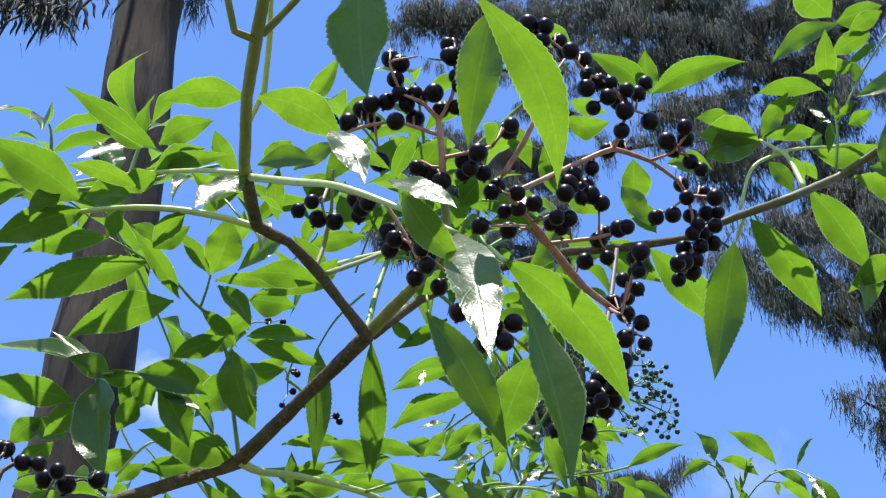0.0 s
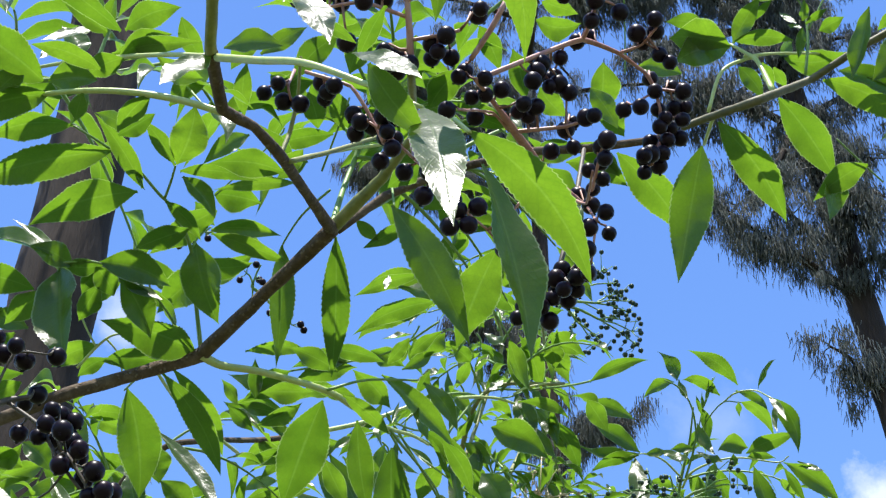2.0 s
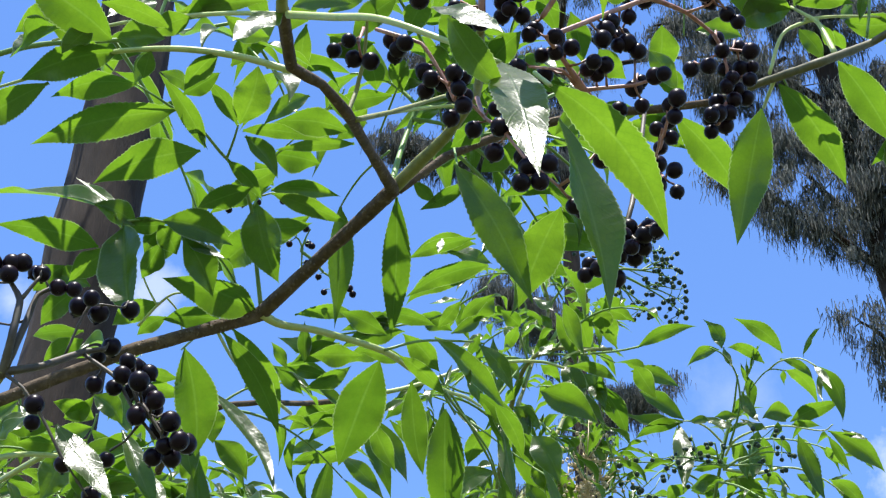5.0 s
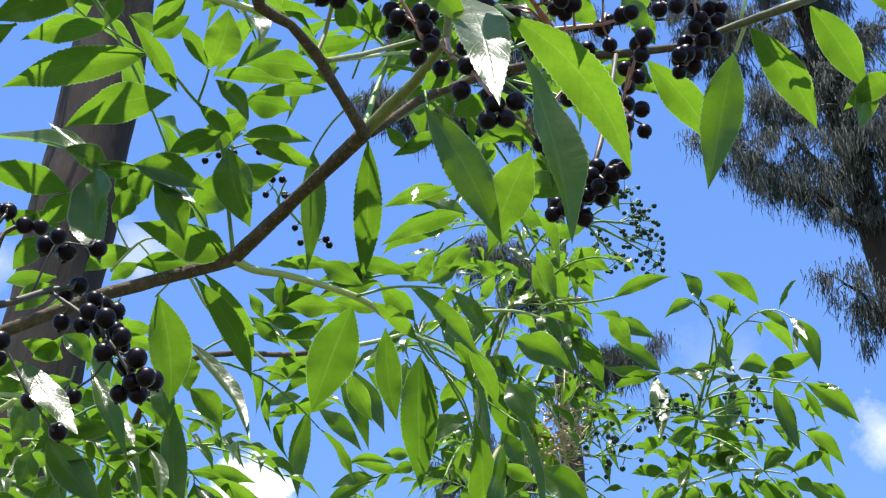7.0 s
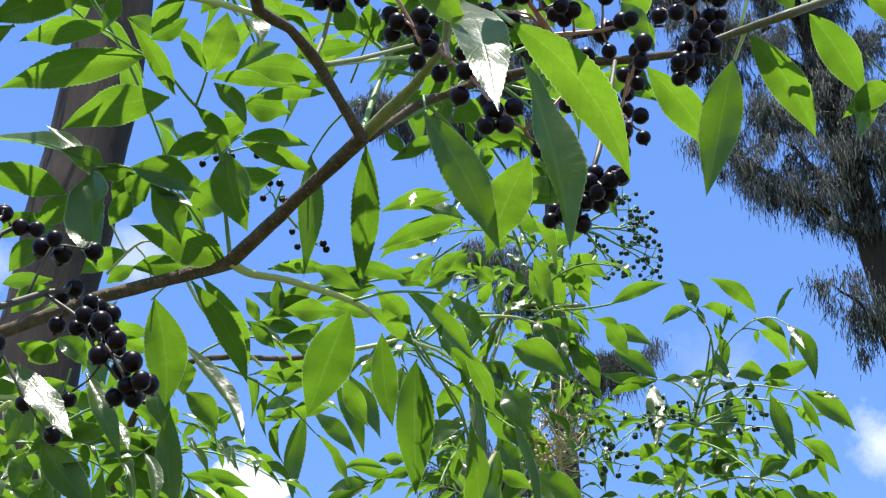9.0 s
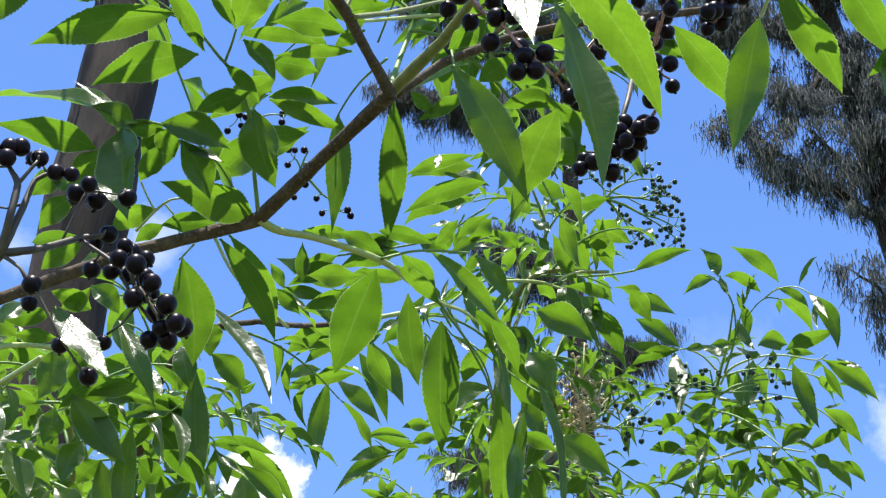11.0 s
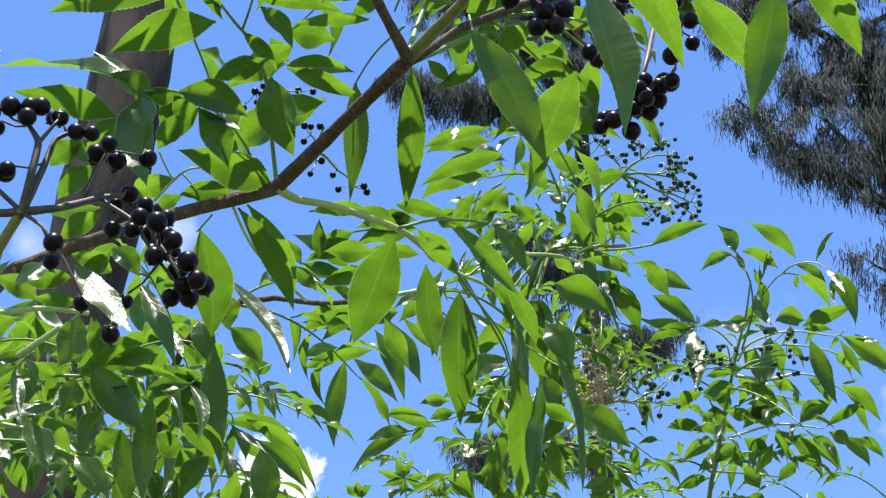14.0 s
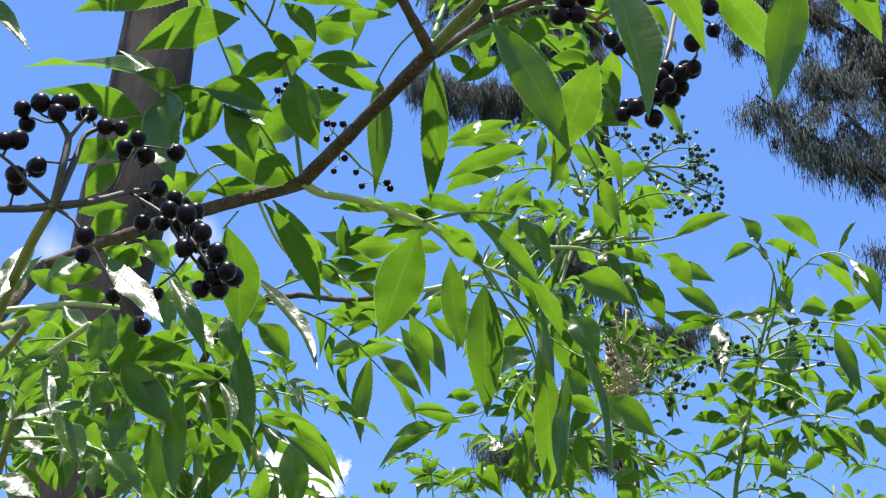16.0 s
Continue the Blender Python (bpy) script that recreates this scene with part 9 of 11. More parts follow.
leaflet(leaf, (-0.2361, 1.0550, 2.0267), (-0.2533, 1.0735, 2.0122), 0.0076, -0.0033, -0.0004, 1, 0.17, (0.09, -0.56, -0.83))
leaf = stem("leaf", elder, [(-0.1684, 0.8305, 1.9631, 0.0006), (-0.1725, 0.8322, 1.9606, 0.0005), (-0.1797, 0.8351, 1.9561, 0.0004)], GREEN_STALK)
leaflet(leaf, (-0.1736, 0.8327, 1.9598), (-0.2006, 0.8323, 1.9551), 0.0087, -0.0014, 0.0005, -5, 0.48, (0.03, -1.00, -0.07))
leaflet(leaf, (-0.1739, 0.8329, 1.9595), (-0.1632, 0.8209, 1.9148), 0.0085, 0.0037, 0.0025, 5, 0.48, (0.41, -0.85, 0.33))
leaflet(leaf, (-0.1783, 0.8347, 1.9567), (-0.2010, 0.8400, 1.9534), 0.0068, -0.0034, 0.0011, -2, 0.37, (-0.09, -0.77, -0.63))
leaflet(leaf, (-0.1790, 0.8349, 1.9564), (-0.1714, 0.8211, 1.9187), 0.0068, -0.0037, -0.0008, 3, 0.48, (-0.47, -0.86, 0.22))
leaflet(leaf, (-0.1797, 0.8351, 1.9561), (-0.1982, 0.8434, 1.9374), 0.0055, -0.0010, -0.0004, 6, 0.10, (0.31, -0.71, -0.63))
leaf = stem("leaf", elder, [(-0.2245, 1.0669, 2.0306, 0.0008), (-0.2254, 1.0720, 2.0234, 0.0007), (-0.2302, 1.0789, 2.0134, 0.0005)], GREEN_STALK)
leaflet(leaf, (-0.2271, 1.0722, 2.0230), (-0.2541, 1.0829, 1.9933), 0.0088, -0.0008, 0.0036, 3, 0.40, (-0.09, -0.96, -0.27))
leaflet(leaf, (-0.2271, 1.0729, 2.0220), (-0.2160, 1.0814, 1.9982), 0.0075, -0.0013, -0.0007, -5, 0.21, (0.35, -0.92, -0.17))
leaflet(leaf, (-0.2297, 1.0777, 2.0151), (-0.2530, 1.0905, 1.9979), 0.0086, -0.0017, -0.0003, 5, 0.22, (0.19, -0.65, -0.74))
leaflet(leaf, (-0.2302, 1.0789, 2.0134), (-0.2401, 1.1130, 1.9859), 0.0092, 0.0008, 0.0020, -4, 0.21, (-0.06, -0.64, -0.77))
leaf = stem("leaf", elder, [(-0.2180, 1.0195, 2.0305, 0.0008), (-0.2254, 1.0228, 2.0255, 0.0007), (-0.2357, 1.0281, 2.0175, 0.0005)], GREEN_STALK)
leaflet(leaf, (-0.2262, 1.0232, 2.0248), (-0.2542, 1.0274, 2.0228), 0.0075, -0.0012, -0.0010, 7, 0.21, (-0.05, -0.69, -0.72))
leaflet(leaf, (-0.2270, 1.0237, 2.0242), (-0.2218, 1.0175, 1.9782), 0.0083, 0.0053, -0.0010, -8, 0.48, (0.42, -0.89, 0.17))
leaflet(leaf, (-0.2340, 1.0272, 2.0188), (-0.2654, 1.0343, 2.0091), 0.0077, -0.0049, 0.0031, -1, 0.17, (-0.00, -0.81, -0.59))
leaflet(leaf, (-0.2349, 1.0277, 2.0181), (-0.2350, 1.0145, 1.9834), 0.0075, 0.0037, -0.0002, -5, 0.48, (-0.48, -0.82, 0.31))
leaflet(leaf, (-0.2357, 1.0281, 2.0175), (-0.2564, 1.0475, 1.9999), 0.0082, -0.0037, 0.0009, -5, 0.63, (0.11, -0.60, -0.79))
leaf = stem("leaf", elder_right, [(-0.0253, 1.0612, 2.1752, 0.0008), (-0.0151, 1.0638, 2.1720, 0.0007), (-0.0084, 1.0684, 2.1659, 0.0006)], GREEN_STALK)
leaflet(leaf, (-0.0177, 1.0643, 2.1713), (-0.0209, 1.0522, 2.1257), 0.0061, 0.0013, 0.0005, -2, 0.48, (0.39, -0.90, 0.21))
leaflet(leaf, (-0.0084, 1.0684, 2.1659), (0.0110, 1.0590, 2.1364), 0.0053, 0.0018, 0.0001, -3, 0.48, (-0.37, -0.93, 0.05))
leaf = stem("leaf", elder_right, [(0.0321, 1.0362, 2.2022, 0.0008), (0.0347, 1.0394, 2.1978, 0.0007), (0.0337, 1.0445, 2.1906, 0.0006)], GREEN_STALK)
leaflet(leaf, (0.0329, 1.0399, 2.1971), (0.0129, 1.0607, 2.1852), 0.0050, -0.0031, 0.0004, 4, 0.37, (-0.12, -0.58, -0.81))
leaflet(leaf, (0.0337, 1.0438, 2.1917), (0.0227, 1.0405, 2.1586), 0.0059, -0.0027, 0.0009, -7, 0.48, (0.29, -0.96, -0.00))
leaflet(leaf, (0.0337, 1.0443, 2.1910), (0.0497, 1.0506, 2.1736), 0.0047, 0.0013, 0.0020, 5, 0.33, (-0.00, -0.94, -0.35))
leaf = stem("leaf", elder_right, [(-0.0327, 1.1618, 2.2277, 0.0009), (-0.0279, 1.1648, 2.2237, 0.0008), (-0.0270, 1.1699, 2.2166, 0.0006)], GREEN_STALK)
leaflet(leaf, (-0.0304, 1.1653, 2.2229), (-0.0371, 1.1850, 2.2061), 0.0051, 0.0029, 0.0018, -7, 0.10, (0.10, -0.62, -0.77))
leaflet(leaf, (-0.0299, 1.1659, 2.2221), (-0.0016, 1.1518, 2.1905), 0.0059, -0.0024, -0.0019, -1, 0.48, (-0.38, -0.92, 0.07))
leaflet(leaf, (-0.0280, 1.1690, 2.2178), (-0.0369, 1.1995, 2.1973), 0.0076, 0.0039, 0.0025, 6, 0.67, (-0.15, -0.58, -0.80))
leaflet(leaf, (-0.0275, 1.1693, 2.2174), (-0.0102, 1.1902, 2.2079), 0.0083, -0.0029, 0.0017, 0, 0.49, (0.21, -0.54, -0.81))
leaflet(leaf, (-0.0270, 1.1699, 2.2166), (-0.0203, 1.1680, 2.1879), 0.0070, 0.0002, 0.0017, 0, 0.48, (-0.41, -0.91, -0.03))
leaf = stem("leaf", elder_right, [(0.0358, 1.1726, 2.1844, 0.0009), (0.0304, 1.1757, 2.1797, 0.0008), (0.0212, 1.1810, 2.1718, 0.0006)], GREEN_STALK)
leaflet(leaf, (0.0290, 1.1765, 2.1785), (0.0054, 1.1763, 2.1747), 0.0117, -0.0029, 0.0005, -6, 0.48, (-0.11, -0.67, 0.73))
leaflet(leaf, (0.0285, 1.1768, 2.1781), (0.0325, 1.1987, 2.1526), 0.0079, -0.0024, 0.0010, 0, 0.32, (-0.11, -0.75, -0.66))
leaflet(leaf, (0.0226, 1.1802, 2.1730), (-0.0087, 1.1768, 2.1602), 0.0109, -0.0034, 0.0010, -3, 0.48, (-0.21, -0.68, 0.70))
leaflet(leaf, (0.0217, 1.1808, 2.1722), (0.0155, 1.1801, 2.1302), 0.0089, -0.0005, 0.0035, 0, 0.48, (-0.53, -0.85, 0.09))
leaflet(leaf, (0.0212, 1.1810, 2.1718), (0.0049, 1.1780, 2.1426), 0.0053, -0.0014, 0.0021, -3, 0.48, (0.24, -0.97, -0.03))
leaf = stem("leaf", elder_right, [(0.0896, 1.0207, 2.1302, 0.0008), (0.0933, 1.0265, 2.1223, 0.0007), (0.0940, 1.0339, 2.1119, 0.0005)], GREEN_STALK)
leaflet(leaf, (0.0916, 1.0267, 2.1219), (0.0673, 1.0506, 2.1141), 0.0071, -0.0004, -0.0013, 6, 0.60, (-0.21, -0.49, -0.84))
leaflet(leaf, (0.0916, 1.0274, 2.1209), (0.1095, 1.0313, 2.1131), 0.0063, -0.0017, -0.0011, -6, 0.45, (-0.25, -0.50, -0.83))
leaflet(leaf, (0.0936, 1.0327, 2.1136), (0.0868, 1.0495, 2.1026), 0.0044, -0.0013, 0.0020, -7, 0.29, (-0.27, -0.60, -0.75))
leaflet(leaf, (0.0936, 1.0334, 2.1126), (0.1034, 1.0333, 2.0940), 0.0073, 0.0013, 0.0012, 1, 0.56, (-0.22, -0.97, -0.11))
leaflet(leaf, (0.0940, 1.0339, 2.1119), (0.0963, 1.0355, 2.0725), 0.0067, 0.0013, 0.0010, 1, 0.48, (0.41, -0.91, -0.01))
leaf = stem("leaf", elder_right, [(0.0058, 1.1262, 2.2692, 0.0009), (0.0101, 1.1319, 2.2614, 0.0008), (0.0109, 1.1398, 2.2503, 0.0006)], GREEN_STALK)
leaflet(leaf, (0.0081, 1.1330, 2.2598), (0.0318, 1.1416, 2.2343), 0.0092, -0.0024, -0.0015, -6, 0.32, (0.13, -0.97, -0.21))
leaflet(leaf, (0.0109, 1.1393, 2.2511), (0.0436, 1.1546, 2.2347), 0.0055, 0.0063, -0.0007, -0, 0.46, (-0.04, -0.69, -0.72))
leaflet(leaf, (0.0109, 1.1398, 2.2503), (0.0148, 1.1329, 2.2103), 0.0088, -0.0005, 0.0008, 8, 0.48, (0.41, -0.89, 0.20))
leaf = stem("leaf", elder_right, [(0.0211, 1.0847, 2.1228, 0.0008), (0.0180, 1.0872, 2.1191, 0.0007), (0.0112, 1.0916, 2.1126, 0.0005)], GREEN_STALK)
leaflet(leaf, (0.0166, 1.0877, 2.1184), (-0.0035, 1.0828, 2.1034), 0.0075, -0.0009, 0.0009, 3, 0.48, (0.23, -0.97, 0.01))
leaflet(leaf, (0.0162, 1.0882, 2.1177), (0.0279, 1.1145, 2.0935), 0.0070, -0.0022, 0.0022, -7, 0.62, (-0.10, -0.65, -0.76))
leaflet(leaf, (0.0121, 1.0908, 2.1137), (-0.0070, 1.0880, 2.1040), 0.0081, -0.0022, 0.0016, -6, 0.48, (0.16, -0.99, -0.03))
leaflet(leaf, (0.0117, 1.0913, 2.1129), (0.0110, 1.1191, 2.0917), 0.0066, 0.0022, 0.0017, -4, 0.22, (0.09, -0.60, -0.79))
leaflet(leaf, (0.0112, 1.0916, 2.1126), (-0.0002, 1.0830, 2.0834), 0.0062, -0.0027, 0.0011, 2, 0.48, (-0.47, -0.78, 0.42))
leaf = stem("leaf", elder_right, [(0.0502, 1.2172, 2.1212, 0.0009), (0.0453, 1.2199, 2.1173, 0.0008), (0.0366, 1.2249, 2.1098, 0.0006)], GREEN_STALK)
leaflet(leaf, (0.0444, 1.2207, 2.1161), (0.0131, 1.2292, 2.1101), 0.0078, -0.0029, 0.0025, -6, 0.10, (-0.04, -0.68, -0.74))
leaflet(leaf, (0.0434, 1.2209, 2.1157), (0.0449, 1.2453, 2.0988), 0.0071, -0.0034, -0.0012, 0, 0.34, (-0.12, -0.56, -0.82))
leaflet(leaf, (0.0380, 1.2241, 2.1110), (0.0165, 1.2346, 2.1080), 0.0061, -0.0034, 0.0015, 3, 0.09, (-0.24, -0.69, -0.68))
leaflet(leaf, (0.0376, 1.2244, 2.1106), (0.0422, 1.2459, 2.0890), 0.0064, 0.0014, -0.0014, -8, 0.66, (0.09, -0.71, -0.69))
leaf = stem("leaf", elder_right, [(0.0912, 1.1591, 2.0920, 0.0008), (0.1030, 1.1626, 2.0876, 0.0007), (0.1111, 1.1685, 2.0799, 0.0006)], GREEN_STALK)
leaflet(leaf, (0.1002, 1.1634, 2.0865), (0.0931, 1.1850, 2.0666), 0.0078, 0.0032, 0.0004, 6, 0.48, (0.19, -0.63, -0.75))
leaflet(leaf, (0.1012, 1.1636, 2.0861), (0.1353, 1.1558, 2.0710), 0.0057, -0.0023, 0.0033, -8, 0.48, (-0.24, -0.97, -0.04))
leaflet(leaf, (0.1088, 1.1676, 2.0810), (0.1169, 1.1926, 2.0581), 0.0051, 0.0009, -0.0000, 0, 0.23, (-0.15, -0.64, -0.75))
leaflet(leaf, (0.1102, 1.1679, 2.0806), (0.1301, 1.1634, 2.0720), 0.0054, 0.0009, 0.0017, 4, 0.48, (-0.24, -0.97, -0.04))
leaflet(leaf, (0.1111, 1.1685, 2.0799), (0.1253, 1.1657, 2.0591), 0.0058, -0.0005, 0.0005, 5, 0.48, (-0.29, -0.95, -0.07))
leaf = stem("leaf", elder_right, [(0.0475, 1.0889, 2.2883, 0.0009), (0.0508, 1.0920, 2.2840, 0.0008), (0.0507, 1.0970, 2.2770, 0.0006)], GREEN_STALK)
leaflet(leaf, (0.0489, 1.0925, 2.2832), (0.0335, 1.0892, 2.2452), 0.0100, -0.0029, -0.0018, -4, 0.48, (-0.53, -0.80, 0.28))
leaflet(leaf, (0.0489, 1.0930, 2.2824), (0.0682, 1.1099, 2.2738), 0.0068, -0.0010, -0.0008, 5, 0.25, (0.13, -0.56, -0.82))
leaflet(leaf, (0.0502, 1.0961, 2.2782), (0.0409, 1.0886, 2.2303), 0.0055, 0.0010, 0.0010, 5, 0.48, (-0.51, -0.83, 0.23))
leaflet(leaf, (0.0502, 1.0967, 2.2774), (0.0667, 1.1057, 2.2648), 0.0062, 0.0014, -0.0008, 0, 0.47, (0.15, -0.89, -0.44))
leaflet(leaf, (0.0507, 1.0970, 2.2770), (0.0538, 1.0933, 2.2340), 0.0066, -0.0038, -0.0014, -7, 0.48, (-0.46, -0.88, 0.04))
leaf = stem("leaf", elder_right, [(0.0626, 0.9885, 2.3077, 0.0008), (0.0657, 0.9912, 2.3041, 0.0007), (0.0652, 0.9959, 2.2974, 0.0006)], GREEN_STALK)
leaflet(leaf, (0.0635, 0.9920, 2.3029), (0.0494, 1.0144, 2.2948), 0.0057, -0.0032, 0.0019, 3, 0.47, (-0.19, -0.41, -0.89))
leaflet(leaf, (0.0639, 0.9922, 2.3026), (0.0846, 0.9842, 2.2675), 0.0081, -0.0041, 0.0007, -0, 0.48, (-0.35, -0.94, 0.01))
leaflet(leaf, (0.0647, 0.9957, 2.2978), (0.0804, 1.0140, 2.2862), 0.0057, -0.0009, 0.0015, -5, 0.64, (0.16, -0.62, -0.77))
leaflet(leaf, (0.0652, 0.9959, 2.2974), (0.0680, 1.0043, 2.2716), 0.0068, 0.0032, -0.0001, -5, 0.10, (-0.26, -0.91, -0.32))
leaf = stem("leaf", elder_right, [(0.0496, 1.0223, 2.3193, 0.0009), (0.0430, 1.0238, 2.3170, 0.0007), (0.0327, 1.0272, 2.3116, 0.0006)], GREEN_STALK)
leaflet(leaf, (0.0421, 1.0245, 2.3159), (0.0132, 1.0236, 2.3096), 0.0069, -0.0042, 0.0015, -3, 0.48, (0.05, -1.00, -0.07))
leaflet(leaf, (0.0411, 1.0248, 2.3155), (0.0431, 1.0461, 2.3028), 0.0069, -0.0005, -0.0001, 1, 0.31, (-0.10, -0.46, -0.88))
leaflet(leaf, (0.0346, 1.0267, 2.3124), (0.0035, 1.0297, 2.3094), 0.0073, -0.0042, 0.0007, -8, 0.15, (0.03, -0.50, -0.86))
leaflet(leaf, (0.0337, 1.0270, 2.3120), (0.0266, 1.0350, 2.2841), 0.0076, 0.0019, -0.0006, -8, 0.21, (-0.09, -0.96, -0.25))
leaflet(leaf, (0.0327, 1.0272, 2.3116), (0.0127, 1.0171, 2.2835), 0.0071, -0.0023, 0.0016, -7, 0.48, (-0.41, -0.73, 0.55))
leaf = stem("leaf", elder_right, [(0.0314, 1.1139, 2.2737, 0.0009), (0.0251, 1.1159, 2.2705, 0.0008), (0.0149, 1.1201, 2.2641, 0.0006)], GREEN_STALK)
leaflet(leaf, (0.0241, 1.1167, 2.2693), (0.0009, 1.1163, 2.2652), 0.0161, -0.0014, -0.0007, -4, 0.48, (-0.12, -0.67, 0.73))
leaflet(leaf, (0.0231, 1.1170, 2.2689), (0.0234, 1.1198, 2.2392), 0.0065, 0.0010, 0.0000, 2, 0.48, (0.39, -0.92, -0.08))
leaflet(leaf, (0.0163, 1.1196, 2.2649), (-0.0088, 1.1190, 2.2602), 0.0132, -0.0029, -0.0013, 6, 0.48, (-0.12, -0.67, 0.73))
leaflet(leaf, (0.0158, 1.1198, 2.2645), (0.0094, 1.1388, 2.2525), 0.0062, -0.0014, 0.0008, 4, 0.22, (0.09, -0.51, -0.85))
leaf = stem("leaf", elder_right, [(0.0005, 0.9887, 2.2249, 0.0008), (-0.0022, 0.9916, 2.2206, 0.0007), (-0.0084, 0.9962, 2.2138, 0.0005)], GREEN_STALK)
leaflet(leaf, (-0.0035, 0.9921, 2.2199), (-0.0284, 0.9914, 2.2149), 0.0106, -0.0017, 0.0003, -5, 0.48, (-0.13, -0.67, 0.73))
leaflet(leaf, (-0.0040, 0.9926, 2.2192), (0.0066, 1.0016, 2.1997), 0.0055, -0.0026, -0.0012, 5, 0.22, (-0.09, -0.88, -0.46))
leaflet(leaf, (-0.0075, 0.9955, 2.2149), (-0.0309, 0.9883, 2.1937), 0.0078, -0.0004, -0.0011, 1, 0.48, (-0.35, -0.70, 0.62))
leaflet(leaf, (-0.0079, 0.9958, 2.2145), (0.0032, 1.0216, 2.1997), 0.0068, -0.0022, 0.0014, -5, 0.52, (0.04, -0.51, -0.86))
leaflet(leaf, (-0.0084, 0.9962, 2.2138), (-0.0169, 1.0095, 2.2015), 0.0077, -0.0013, 0.0016, 3, 0.22, (-0.03, -0.69, -0.73))
leaf = stem("leaf", elder, [(-0.3014, 1.1029, 2.1122, 0.0008), (-0.3077, 1.1058, 2.1078, 0.0007), (-0.3177, 1.1107, 2.1004, 0.0006)], GREEN_STALK)
leaflet(leaf, (-0.3086, 1.1063, 2.1070), (-0.3407, 1.1026, 2.0934), 0.0100, -0.0027, 0.0023, -4, 0.48, (0.13, -0.99, -0.04))
leaflet(leaf, (-0.3095, 1.1068, 2.1063), (-0.2992, 1.1259, 2.0659), 0.0090, -0.0013, 0.0017, 1, 0.18, (0.46, -0.84, -0.28))
leaflet(leaf, (-0.3159, 1.1100, 2.1015), (-0.3632, 1.1059, 2.0742), 0.0116, -0.0063, 0.0051, -3, 0.41, (0.14, -0.99, -0.09))
leaflet(leaf, (-0.3168, 1.1102, 2.1011), (-0.3073, 1.1316, 2.0496), 0.0109, -0.0072, -0.0032, 3, 0.15, (0.42, -0.86, -0.28))
leaflet(leaf, (-0.3177, 1.1107, 2.1004), (-0.3481, 1.1346, 2.0700), 0.0113, -0.0045, 0.0025, 7, 0.39, (0.16, -0.69, -0.70))
leaf = stem("leaf", elder, [(-0.3541, 1.0164, 2.0636, 0.0008), (-0.3533, 1.0212, 2.0568, 0.0007), (-0.3555, 1.0279, 2.0473, 0.0005)], GREEN_STALK)
leaflet(leaf, (-0.3550, 1.0221, 2.0554), (-0.3290, 1.0652, 2.0344), 0.0110, -0.0004, 0.0008, 0, 0.10, (0.19, -0.52, -0.83))
leaflet(leaf, (-0.3555, 1.0269, 2.0487), (-0.3795, 1.0451, 2.0218), 0.0120, -0.0008, -0.0019, 4, 0.44, (0.07, -0.80, -0.60))
leaflet(leaf, (-0.3555, 1.0274, 2.0480), (-0.3408, 1.0633, 2.0306), 0.0143, -0.0012, 0.0005, 7, 0.09, (0.32, -0.52, -0.80))
leaflet(leaf, (-0.3555, 1.0279, 2.0473), (-0.3656, 1.0773, 2.0155), 0.0151, 0.0021, 0.0049, -1, 0.17, (0.03, -0.54, -0.84))
leaf = stem("leaf", elder, [(-0.3346, 1.0324, 2.1054, 0.0008), (-0.3432, 1.0366, 2.0990, 0.0007), (-0.3553, 1.0424, 2.0902, 0.0005)], GREEN_STALK)
leaflet(leaf, (-0.3441, 1.0371, 2.0983), (-0.3891, 1.0374, 2.0911), 0.0104, -0.0068, -0.0019, -6, 0.20, (0.11, -0.68, -0.73))
leaflet(leaf, (-0.3450, 1.0375, 2.0976), (-0.3156, 1.0291, 2.0354), 0.0096, -0.0086, 0.0014, 6, 0.48, (0.44, -0.84, 0.32))
leaflet(leaf, (-0.3532, 1.0415, 2.0916), (-0.3906, 1.0454, 2.0800), 0.0125, -0.0051, -0.0013, 6, 0.09, (0.21, -0.48, -0.85))
leaflet(leaf, (-0.3545, 1.0419, 2.0909), (-0.3689, 1.0846, 2.0592), 0.0089, -0.0073, 0.0031, 5, 0.31, (0.31, -0.50, -0.81))
leaflet(leaf, (-0.3553, 1.0424, 2.0902), (-0.3665, 1.0275, 2.0510), 0.0093, -0.0026, 0.0010, 4, 0.48, (0.38, -0.90, 0.23))
leaf = stem("leaf", elder, [(-0.3504, 0.9465, 2.0552, 0.0007), (-0.3434, 0.9506, 2.0498, 0.0006), (-0.3392, 0.9562, 2.0422, 0.0005)], GREEN_STALK)
leaflet(leaf, (-0.3454, 0.9510, 2.0492), (-0.3484, 0.9410, 1.9999), 0.0138, -0.0008, 0.0036, 6, 0.48, (0.38, -0.91, 0.16))
leaflet(leaf, (-0.3450, 0.9515, 2.0485), (-0.3142, 0.9664, 2.0365), 0.0117, 0.0047, 0.0029, 5, 0.12, (0.38, -0.91, -0.15))
leaflet(leaf, (-0.3404, 0.9553, 2.0434), (-0.3359, 0.9585, 2.0018), 0.0117, 0.0047, -0.0010, -1, 0.48, (0.31, -0.95, -0.04))
leaflet(leaf, (-0.3400, 0.9557, 2.0428), (-0.3155, 0.9738, 2.0340), 0.0106, 0.0008, -0.0016, 7, 0.33, (0.15, -0.59, -0.79))
leaflet(leaf, (-0.3392, 0.9562, 2.0422), (-0.3264, 0.9911, 2.0208), 0.0131, 0.0024, 0.0016, -8, 0.09, (0.34, -0.58, -0.74))
leaf = stem("leaf", elder, [(-0.2713, 1.1113, 2.0683, 0.0008), (-0.2727, 1.1148, 2.0633, 0.0007), (-0.2772, 1.1201, 2.0557, 0.0005)], GREEN_STALK)
